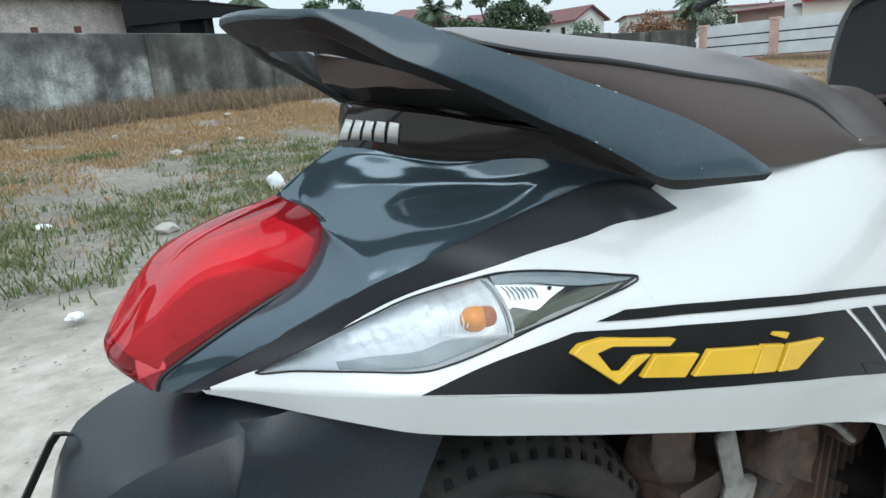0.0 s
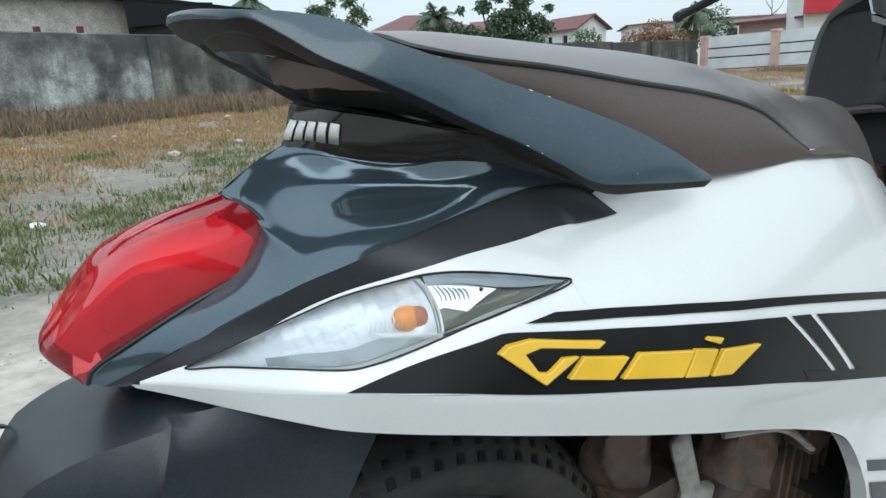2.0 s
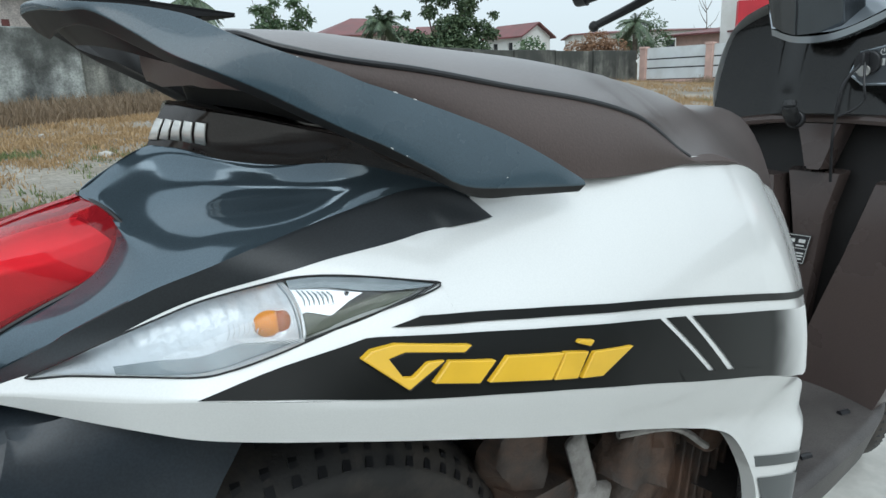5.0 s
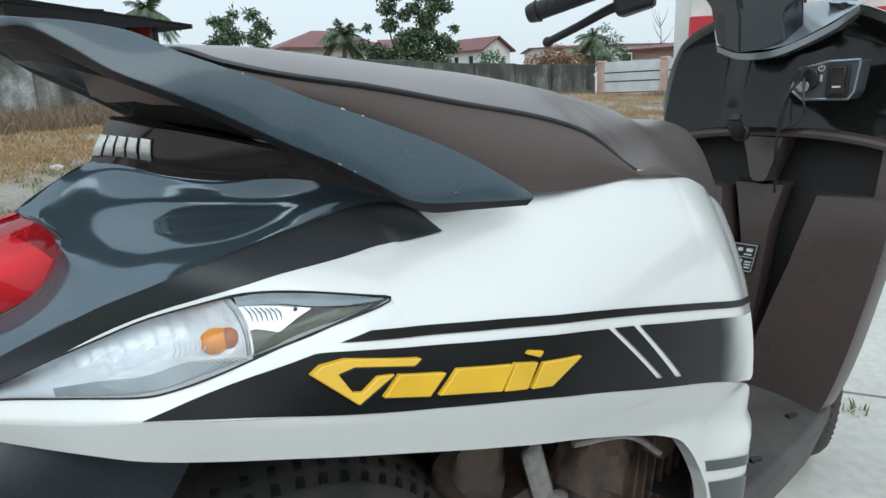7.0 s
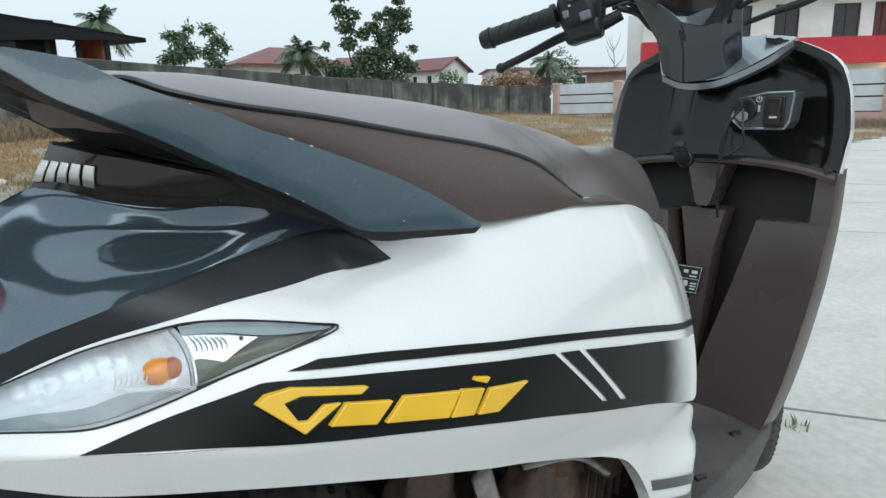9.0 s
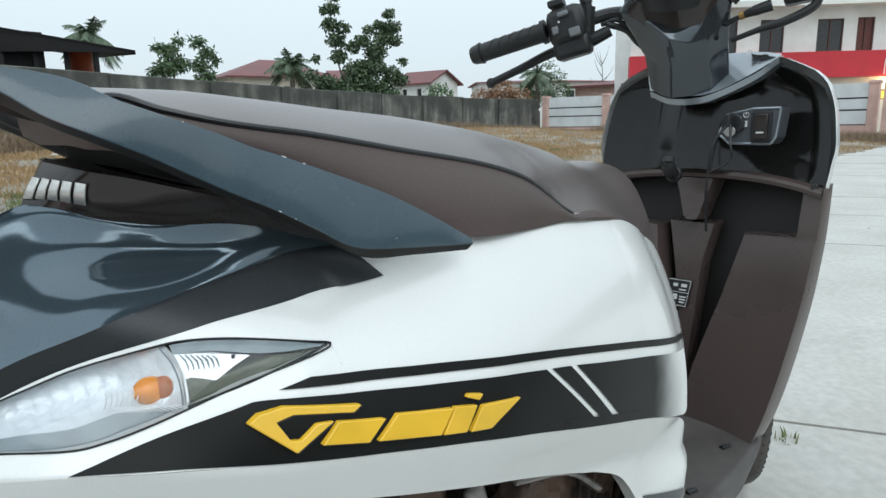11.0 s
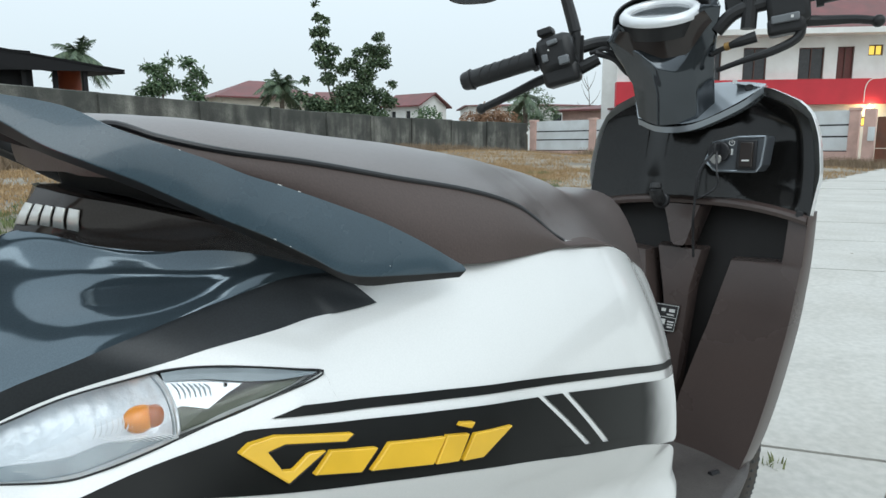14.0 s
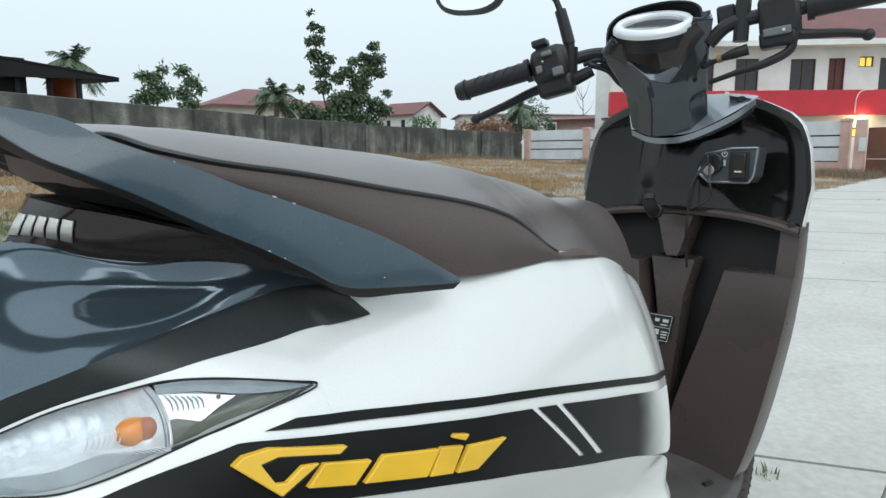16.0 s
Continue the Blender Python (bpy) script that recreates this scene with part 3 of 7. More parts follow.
strip_side(bm, [(-0.030, 0.6300), (-0.0139, 0.6287), (-0.0023, 0.6277), (0.0083, 0.6275), (0.0199, 0.6287), (0.0424, 0.6333), (0.0545, 0.6362)], [(-0.030, 0.6335), (-0.0122, 0.6344), (0.0001, 0.6339), (0.0111, 0.6342), (0.0263, 0.6370), (0.042, 0.6372), (0.0555, 0.6370)], side, -0.003, 30, 3)
part("lower_diffuser", bm, SMOKE, signal, "grey strip along the lower edge of the lens")
ARC = [(0.0572, 0.6640), (0.0592, 0.6578), (0.0596, 0.6505), (0.0588, 0.6442), (0.0572, 0.6380), (0.0552, 0.6356)]
for dx, r, mat in ((0.0, 0.0010, BEZEL), (-0.0022, 0.0005, SMOKE)):
    bm = bmesh.new()
    tube(bm, on_side([(x + dx, z) for x, z in ARC], 0.002), r, 6, 40)
    part("bulb_ring", bm, mat, signal, "clear end ring of the bulb chamber")
bm = bmesh.new()
bmesh.ops.create_uvsphere(bm, u_segments=24, v_segments=16, radius=0.0100, matrix=Matrix.Translation((0.0465, -side(0.047, 0.6435) + 0.011, 0.6432)) @ Matrix.Rotation(radians(14), 4, "Y") @ Matrix.Diagonal((0.95, 0.8, 0.78, 1)))
part("bulb", bm, AMBER, signal, "amber bulb")
# browner sphere paints the unlit right half of the bulb
bm = bmesh.new()
bmesh.ops.create_uvsphere(bm, u_segments=20, v_segments=12, radius=0.0084, matrix=Matrix.Translation((0.0523, -side(0.052, 0.6435) + 0.011, 0.6432)) @ Matrix.Diagonal((0.75, 0.8, 0.86, 1)))
part("bulb_dark_half", bm, BROWNAMBER, signal, "right half of the bulb, its shade painted brown")
for i in range(9):
    f = i / 13
    x, z = 0.0225 + 0.031 * f, 0.6398 + 0.0085 * f - 0.002 * math.sin(math.pi * f)
    bm = bmesh.new()
    tube(bm, on_side([(x, z), (x + 0.0022, z + 0.0030), (x + 0.0030, z + 0.0066)], 0.0015), [0.0003, 0.0005, 0.0003], 5, 5)
    part("lens_rib", bm, BEZEL, signal)
for i in range(11):
    f = i / 10
    x, z = 0.0245 + 0.0265 * f, 0.6404 - 0.0002 * i
    bm = bmesh.new()
    tube(bm, on_side([(x, z), (x + 0.0042, z - 0.0016), (x + 0.0078, z - 0.0036)], 0.0012), [0.0002, 0.0004, 0.0002], 5, 5)
    part("lens_rib", bm, BEZEL, signal)
BLOCK = [(0.0590, 0.6615), (0.0638, 0.6612), (0.0765, 0.6600), (0.0934, 0.6560), (0.0841, 0.6524), (0.0729, 0.6469), (0.0626, 0.6496), (0.0600, 0.6488)]
bm = bmesh.new()
poly_side(bm, BLOCK, side, -0.0015, depth=0.003)
part("inner_reflector", bm, CHROME, signal, "bright chrome inner reflector", smooth=False)
for i in range(7):
    x = 0.0618 + 0.0023 * i
    bm = bmesh.new()
    tube(bm, on_side([(x, 0.6604 - 0.0003 * i), (x + 0.0016, 0.6565), (x + 0.0010, 0.6530)], 0.0012), [0.0003, 0.0006, 0.0003], 5, 4)
    part("lens_rib", bm, SMOKE, signal)
bm = bmesh.new()
disc(bm, on_side([(0.0850, 0.6567)], 0.001)[0], V(0, 1, 0), 0.0012, 0.001, 10)
part("screw", bm, STICKER, signal, "small dark screw")
bm = bmesh.new()
poly_side(bm, [(0.0600, 0.6488), (0.0626, 0.6496), (0.0729, 0.6469), (0.1069, 0.6537), (0.1156, 0.6532), (0.1300, 0.6545), (0.1189, 0.6512), (0.0939, 0.6452), (0.0565, 0.6372)], side, -0.0035, depth=0.003)
part("housing", bm, OLIVE, signal, "grey green inner housing", smooth=False)
bm = bmesh.new()
tube(bm, on_side([(0.0563, 0.6362), (0.0750, 0.6408), (0.0939, 0.6450), (0.1189, 0.6508), (0.1358, 0.6545)], 0.001), 0.0010, 6, 30)
part("housing_edge", bm, MATTE, signal, "dark lower edge of the housing")
bm = bmesh.new()
strip_side(bm, [(0.0590, 0.6612), (0.0765, 0.6606), (0.0941, 0.6570), (0.1107, 0.6552), (0.1340, 0.6543)], [(0.0590, 0.6655), (0.0779, 0.6664), (0.0972, 0.6632), (0.1150, 0.6597), (0.1358, 0.6549)], side, -0.0006, 30, 3)
part("upper_diffuser", bm, SMOKE, signal, "grey strip along the upper edge of the lens")
bm = bmesh.new()
tube(bm, [V(x, -side(x, z) - 0.0003, z) for x, z in LAMP + LAMP[:2]], 0.0006, 8, 160)
part("seal", bm, MATTE, signal, "thin black lamp edge")

# ---- dark tail cover ----
# across the cover: the crease over the dark flank, and the upper edge along the tail light and the band
COVER = [
    ((-0.104, -0.0285, 0.6215), (-0.1115, -0.0255, 0.6245), 0.0),
    ((-0.088, -0.0358, 0.6275), (-0.1000, -0.0290, 0.6370), 0.0),
    ((-0.068, -0.0445, 0.6360), (-0.0750, -0.0345, 0.6505), 0.0),
    ((-0.050, -0.0590, 0.6472), (-0.0500, -0.0385, 0.6615), 0.0),
    ((-0.030, -0.0700, 0.6580), (-0.0273, -0.0397, 0.6700), 0.1),
    ((-0.015, -0.0750, 0.6640), (-0.0120, -0.0368, 0.6795), 0.25),
    ((-0.005, -0.0775, 0.6680), (-0.0022, -0.0312, 0.6970), 0.4),
    ((0.003, -0.0800, 0.6705), (-0.0095, -0.0215, 0.7080), 0.5),
    ((0.011, -0.0820, 0.6725), (-0.0180, 0.0000, 0.7148), 0.6),
    ((0.021, -0.0845, 0.6750), (0.0040, 0.0000, 0.7290), 0.8),
    ((0.032, -0.0875, 0.6785), (0.0240, 0.0000, 0.7385), 1.0),
    ((0.045, -0.0895, 0.6820), (0.0385, -0.0158, 0.7380), 1.0),
    ((0.062, -0.0905, 0.6860), (0.0560, -0.0350, 0.7302), 1.0),
    ((0.080, -0.0912, 0.6898), (0.0830, -0.0523, 0.7233), 1.0),
    ((0.100, -0.0930, 0.6945), (0.0955, -0.0645, 0.7245), 1.0),
    ((0.120, -0.0960, 0.6985), (0.1135, -0.0842, 0.7275), 0.8),
    ((0.140, -0.0992, 0.7028), (0.1400, -0.0960, 0.7250), 0.3),
    ((0.160, -0.1045, 0.7068), (0.1640, -0.1030, 0.7160), 0.0),
    ((0.1740, -0.1105, 0.7068), (0.1770, -0.1085, 0.7120), 0.0),
    ((0.1865, -0.1195, 0.6975), (0.1880, -0.1180, 0.7010), 0.0),
]
C0 = [(-0.105, 0.6185), (-0.096, 0.6215), (-0.088, 0.6255), (-0.0717, 0.6305), (-0.0606, 0.6336), (-0.0460, 0.6388), (-0.0313, 0.6442), (-0.018, 0.6487), (-0.005, 0.6534), (0.016, 0.6590), (0.0371, 0.6642), (0.06, 0.6693), (0.0886, 0.6745), (0.1474, 0.6796), (0.1695, 0.6813), (0.1945, 0.6842)]
f_c0 = curve1(*zip(*C0))


def relax(line, times):
    """Evens out a line of points or numbers, but for its ends."""
    for _ in range(times):
        line = line[:1] + [(a + b * 2 + c) / 4 for a, b, c in zip(line, line[1:], line[2:])] + line[-1:]
    return line


ck, cu = relax(lane([c[0] for c in COVER]), 30), relax(lane([c[1] for c in COVER]), 3)
NC = len(ck)
cs = relax([float(np.interp(i / 6, range(len(COVER)), [c[2] for c in COVER])) for i in range(NC)], 40)
ce = []
for i, p in enumerate(ck):
    x = min(max(p.x + 0.010, -0.105), 0.1948)
    z = f_c0(x)
    ce.append(V(x, -side(x, z) + (0.0005 if x < 0.165 else -0.0012), z))
PROFILE = [(0, 0), (0.15, 0.17), (0.30, 0.285), (0.46, 0.37), (0.62, 0.47), (0.76, 0.61), (0.87, 0.80), (0.93, 0.93), (0.965, 0.985), (1.0, 1.0)]
prof = cr([V(a, b, 0) for a, b in PROFILE], 40)
cols = []
for i in range(NC):
    k, u, s = ck[i], cu[i], cs[i]
    col = []
    for j, q in enumerate(prof):
        f = j / 39
        # a slightly full surface where there is no scoop
        bow = 0.10 * math.sin(math.pi * f) * (1 - s)
        a, b = f + (q.x - f) * s - bow * 0.4, f + (q.y - f) * s + bow
        col.append(V(k.x + (u.x - k.x) * a, k.y + (u.y - k.y) * a, k.z + (u.z - k.z) * b))
    cols.append(col)
for j in range(1, 39):
    row = relax([c[j] for c in cols], 40)
    for c, p in zip(cols, row):
        c[j] = p
bm = bmesh.new()
both_sides(bm, [[cols[i][j] for i in range(NC)] for j in range(40)])
tail = part("tail_cover", bm, GLOSS, scooter, "glossy dark grey tail cover", angle=30)
flank = [[e.lerp(k, j / 8) for e, k in zip(ce, ck)] for j in range(9)] + [[k + V(0, 0.0012, 0.0004) for k in ck]]
bm = bmesh.new()
both_sides(bm, flank)
part("cover_flank", bm, FLANK, tail, "plain black flank below the crease", angle=30)
bm = bmesh.new()
bot = flank[0][:20]
sheet(bm, [bot, [V(p.x - 0.002, p.y * 0.8, p.z - 0.006) for p in bot]])
sheet(bm, [[flip(p) for p in bot], [flip(V(p.x - 0.002, p.y * 0.8, p.z - 0.006)) for p in bot]])
sheet(bm, [[V(p.x - 0.002, p.y * 0.8, p.z - 0.006) for p in bot], [flip(V(p.x - 0.002, p.y * 0.8, p.z - 0.006)) for p in bot]])
part("tail_underside", bm, MATTE, scooter, "black plastic under the tail")

# rear band
bands_a = [
    [(0.034, 0, 0.730), (0.050, -0.012, 0.724), (0.066, -0.028, 0.718), (0.088, -0.042, 0.712), (0.115, -0.070, 0.715), (0.19, -0.100, 0.70)],
    [(0.025, 0, 0.7385), (0.038, -0.017, 0.7370), (0.056, -0.036, 0.7300), (0.083, -0.0535, 0.7230), (0.1135, -0.0860, 0.7275), (0.19, -0.118, 0.70)],
    [(0.032, 0, 0.752), (0.043, -0.030, 0.7480), (0.060, -0.048, 0.743), (0.086, -0.070, 0.7365), (0.114, -0.100, 0.7345), (0.19, -0.124, 0.705)],
]
bands_b = [
    [(0.040, 0, 0.764), (0.050, -0.038, 0.7590), (0.067, -0.057, 0.7545), (0.090, -0.081, 0.7470), (0.114, -0.106, 0.7390), (0.19, -0.128, 0.712)],
    [(0.0425, 0, 0.7650), (0.052, -0.036, 0.7600), (0.0685, -0.0548, 0.7555), (0.0915, -0.0788, 0.7480), (0.1155, -0.1038, 0.7400), (0.19, -0.126, 0.713)],
    [(0.056, 0, 0.7658), (0.063, -0.028, 0.7608), (0.0775, -0.0455, 0.7563), (0.098, -0.069, 0.7488), (0.122, -0.094, 0.7408), (0.19, -0.118, 0.714)],
]
bands = bands_a + bands_b
bm = bmesh.new()
R = [cr(r, 40) for r in bands]
both_sides(bm, R)
band = part("rear_band", bm, BAND, scooter, "glossy black band with five small silver marks", angle=30)
bm = bmesh.new()
both_sides(bm, [[p + V(-0.0006, -0.0006, 0.0006) for p in R[3]], [p + V(0, 0, 0.0008) for p in R[4]]])
part("band_edge", bm, BAND, band, "bright top edge of the band")
m1, m2, m3 = cr(bands[1], 200), cr(bands[2], 200), cr(bands[3], 200)


def on_band(i, v):
    p = m1[i].lerp(m2[i], v * 2) if v < 0.5 else m2[i].lerp(m3[i], v * 2 - 1)
    t = (m2[min(i + 1, 199)] - m2[max(i - 1, 0)]).normalized()
    n = t.cross(V(0, 0, 1)).normalized()
    if n.y > 0:
        n = -n
    return p + n * 0.0016


for k in range(5):
    i0 = 1 + k * 8
    bm = bmesh.new()
    cols = [[on_band(i, 0.16 + 0.02 * k), on_band(i, 0.40 + 0.01 * k), on_band(i, 0.64 + 0.02 * k)] for i in range(i0, i0 + 7)]
    sheet(bm, cols)
    part("band_mark", bm, SILVER, band, "small silver emblem mark", thick=0.0008)
# dark filler between band and seat
bm = bmesh.new()
fil = [[(0.055, 0, 0.764), (0.068, -0.040, 0.7600), (0.083, -0.058, 0.7555), (0.100, -0.075, 0.7490), (0.12, -0.098, 0.7430), (0.30, -0.12, 0.69)], [(0.05, 0, 0.784), (0.066, -0.05, 0.780), (0.085, -0.075, 0.775), (0.11, -0.095, 0.77), (0.15, -0.105, 0.765), (0.30, -0.13, 0.715)]]
both_sides(bm, [cr(r, 40) for r in fil])
part("seat_base", bm, UNDER, scooter, "matte black base under the seat")

# ---- tail light ----
tl = thing("tail_light", (0, 0, 0), "", "")
tl.parent = scooter
tl.matrix_parent_inverse = scooter.matrix_world.inverted()
LENS = [
    [(-0.0179, 0.004, 0.7138), (-0.0507, 0.004, 0.7055), (-0.0753, 0.004, 0.6966), (-0.087, 0.004, 0.688), (-0.097, 0.004, 0.6795), (-0.118, 0.004, 0.657), (-0.1295, 0.004, 0.643), (-0.116, 0.004, 0.622)],
    [(-0.0100, -0.022, 0.7075), (-0.042, -0.0235, 0.7025), (-0.068, -0.024, 0.6955), (-0.085, -0.0235, 0.687), (-0.099, -0.022, 0.676), (-0.119, -0.018, 0.6515), (-0.128, -0.014, 0.642), (-0.114, -0.014, 0.6225)],
    [(-0.0035, -0.0308, 0.698), (-0.0343, -0.036, 0.6907), (-0.0622, -0.037, 0.6892), (-0.079, -0.036, 0.687), (-0.094, -0.033, 0.6776), (-0.113, -0.028, 0.659), (-0.1225, -0.0225, 0.6447), (-0.113, -0.021, 0.623)],
    [(-0.0025, -0.031, 0.697), (-0.016, -0.0385, 0.675), (-0.0273, -0.0395, 0.670), (-0.045, -0.039, 0.6635), (-0.062, -0.037, 0.6566), (-0.094, -0.031, 0.641), (-0.1077, -0.027, 0.6325), (-0.1115, -0.0255, 0.6245)],
]
R = [relax(lane(r, 7), 3) for r in LENS]
nl = len(R[0])
# a full upper face, a fold, and a flat lower face
across = [cr([R[0][i], R[1][i], R[2][i]], 13) + [R[2][i].lerp(R[3][i], k / 7) for k in range(1, 8)] for i in range(nl)]
R = [[across[i][k] for i in range(nl)] for k in range(20)]
bm = bmesh.new()
both_sides(bm, R)
part("lens", bm, REDLENS, tl, "glossy red tail light lens", angle=16)
mid_ = V(-0.062, 0, 0.668)
core = [[mid_ + V((p.x - mid_.x) * 0.90, p.y * 0.80, (p.z - mid_.z) * 0.74 - 0.002) for i, p in enumerate(r)] for k, r in enumerate(R)]
bm = bmesh.new()
both_sides(bm, core)
part("reflector", bm, REDCORE, tl, "silvery inner reflector", angle=70)
for x, z, sx, sz, mat in ((-0.088, 0.658, 0.026, 0.008, REDCORE),):
    bm = bmesh.new()
    boxm(bm, V(x, 0, z), V(sx, 0.050, sz), Euler((0, radians(-42), 0)).to_matrix())
    part("lamp_unit", bm, mat, tl, "inner light unit", bevel=0.003)
for line in (R[-1], [flip(p) for p in R[-1]], [r[0] for r in R]):
    bm = bmesh.new()
    tube(bm, [p + V(0.0006, -0.0006, -0.0004) for p in line], 0.0014, 6, 60)
    part("seal", bm, STICKER, tl, "black lens edge")

# ---- grab rail ----
# lanes from the middle of the rear loop to the front tip: top edge, lower edge of the outer face, chamfer, inner rim
RAIL_TOP = [(-0.0255, 0, 0.8220), (-0.0245, -0.030, 0.8195), (-0.020, -0.055, 0.8165), (-0.011, -0.069, 0.8148), (0.008, -0.0755, 0.8135), (0.031, -0.086, 0.8085), (0.046, -0.101, 0.7985), (0.067, -0.112, 0.7895), (0.089, -0.1205, 0.7808), (0.107, -0.127, 0.7725), (0.125, -0.131, 0.7663), (0.161, -0.142, 0.752), (0.190, -0.150, 0.7395), (0.222, -0.1575, 0.7225), (0.2535, -0.161, 0.7045)]
RAIL_FACE = [(-0.0260, 0, 0.8175), (-0.0250, -0.031, 0.8150), (-0.0205, -0.0565, 0.8120), (-0.0115, -0.071, 0.8110), (0.003, -0.083, 0.8005), (0.016, -0.096, 0.7890), (0.033, -0.106, 0.7800), (0.054, -0.1125, 0.7700), (0.072, -0.120, 0.7595), (0.090, -0.1285, 0.7490), (0.112, -0.136, 0.7380), (0.136, -0.144, 0.7238), (0.158, -0.151, 0.7110), (0.195, -0.1575, 0.7060), (0.2545, -0.1635, 0.7010)]
RAIL_CHAMFER = [(-0.018, 0, 0.8010), (-0.019, -0.030, 0.8040), (-0.015, -0.052, 0.8050), (-0.007, -0.063, 0.8020), (0.005, -0.070, 0.7950), (0.020, -0.080, 0.7850), (0.038, -0.092, 0.7755), (0.060, -0.102, 0.7640), (0.079, -0.110, 0.7530), (0.098, -0.118, 0.7425), (0.118, -0.126, 0.7310), (0.141, -0.135, 0.7180), (0.168, -0.147, 0.7020), (0.205, -0.153, 0.6985), (0.2510, -0.1595, 0.6955)]
RAIL_RIM = [(-0.002, 0, 0.7970), (0.001, -0.026, 0.7950), (0.0085, -0.046, 0.7915), (0.020, -0.056, 0.7870), (0.034, -0.065, 0.7820), (0.048, -0.078, 0.7750), (0.066, -0.092, 0.7660), (0.086, -0.103, 0.756), (0.102, -0.110, 0.747), (0.118, -0.117, 0.738), (0.135, -0.122, 0.728), (0.155, -0.130, 0.716), (0.180, -0.139, 0.705), (0.21, -0.146, 0.701), (0.249, -0.154, 0.6975)]

rt, rf, rc, ru = lane(RAIL_TOP), lane(RAIL_FACE), lane(RAIL_CHAMFER), lane(RAIL_RIM)
NR = len(rt)
rings = []
for i in range(NR):
    w = i / (NR - 1)
    # hollow on the underside of the loop, filled towards the front
    hollow = (rc[i] + ru[i]) / 2 + V(0, 0, 0.011 * max(0.0, 1 - w / 0.55))
    inner = ru[i].lerp(rt[i], 0.80) + V(ru[i].x - rt[i].x, ru[i].y - rt[i].y, 0) * 0.12
    crown = rt[i].lerp(inner, 0.5) + V(0, 0, 0.0016)
    corners = [rt[i], rf[i], rc[i], hollow, ru[i], inner, crown]
    ring = []
    for k, b in enumerate(corners):
        a, c = corners[k - 1], corners[(k + 1) % 7]
        e = 0.0011 if k in (0, 1) else 0.0018 if k == 2 else 0.004
        p, q = b + (a - b) * min(0.4, e / max(1e-6, (a - b).length)), b + (c - b) * min(0.4, e / max(1e-6, (c - b).length))
        ring += [p, (p + q + b * 2) / 4, q]
    rings.append(ring)
full = [[flip(p) for p in r] for r in reversed(rings[1:])] + rings
bm = bmesh.new()
vs = sheet(bm, [r[17:] + r[:6] for r in full])
cap(bm, vs[0])
cap(bm, vs[-1])
rail = part("grab_rail", bm, SATIN, scooter, "satin slate grey passenger grab rail with small scratches", angle=28)
# chamfer, underside and inner face: their shade is painted near black
bm = bmesh.new()
sheet(bm, [r[5:18] for r in full])
part("rail_underside", bm, UNDER, rail, "rail underside with its shade painted near black", angle=40)
rnd = random.Random(77)
for i, side_k, r in ((60, 1, 0.0006), (62, 1, 0.0005), (44, 1, 0.0003), (61, 4, 0.0004), (63, 4, 0.0003), (76, 3, 0.0004)):
    bm = bmesh.new()
    p = rings[i][side_k] if side_k != 3 else rings[i][1].lerp(rings[i][4], 0.75)
    q = rings[min(NR - 1, i + 1)][side_k] if side_k != 3 else p + V(0.001, 0, 0)
    d = (q - p).normalized()
    tube(bm, [p - d * r * 2 * rnd.uniform(0.7, 1.5), p, p + d * r * 2.2], [r * 0.3, r * 0.7, r * 0.3], 5, 4)
    part("scratch", bm, MARK, rail, "pale paint chip")

# ---- seat ----
SEC_a = [  # x, top z, crown half width, piping y, piping z, lower y, lower z
    (0.0430, 0.794, 0.040, 0.046, 0.7925, 0.044, 0.774),
    (0.0465, 0.801, 0.050, 0.060, 0.7985, 0.054, 0.772),
    (0.0550, 0.806, 0.058, 0.074, 0.8005, 0.067, 0.771),
    (0.0730, 0.808, 0.070, 0.090, 0.7935, 0.086, 0.767),
    (0.105, 0.808, 0.085, 0.104, 0.7856, 0.101, 0.762),
    (0.155, 0.8045, 0.090, 0.114, 0.7783, 0.118, 0.740),
    (0.230, 0.7975, 0.092, 0.120, 0.7655, 0.140, 0.708),
    (0.300, 0.7915, 0.094, 0.128, 0.7535, 0.151, 0.699),
    (0.350, 0.7855, 0.096, 0.136, 0.7395, 0.152, 0.698),
    (0.390, 0.7805, 0.096, 0.141, 0.7170, 0.151, 0.698),
]
SEC_b = [
    (0.416, 0.777, 0.096, 0.1425, 0.7020, 0.1500, 0.696),
    (0.460, 0.7705, 0.092, 0.136, 0.7000, 0.1465, 0.691),
    (0.530, 0.757, 0.082, 0.128, 0.6850, 0.134, 0.681),
    (0.585, 0.741, 0.074, 0.118, 0.6670, 0.123, 0.663),
    (0.630, 0.733, 0.072, 0.110, 0.6480, 0.114, 0.644),
    (0.690, 0.731, 0.070, 0.098, 0.6160, 0.102, 0.612),
    (0.745, 0.722, 0.066, 0.086, 0.5840, 0.090, 0.580),
    (0.785, 0.700, 0.058, 0.070, 0.5620, 0.074, 0.557),
    (0.808, 0.660, 0.050, 0.058, 0.5500, 0.060, 0.546),
    (0.815, 0.600, 0.045, 0.048, 0.5450, 0.050, 0.542),
]
SEC = SEC_a + SEC_b
fs = [curve1([s[0] for s in SEC], [s[k] for s in SEC]) for k in range(1, 7)]
top_rows, side_rows, pipe = [], [], []
N = 130
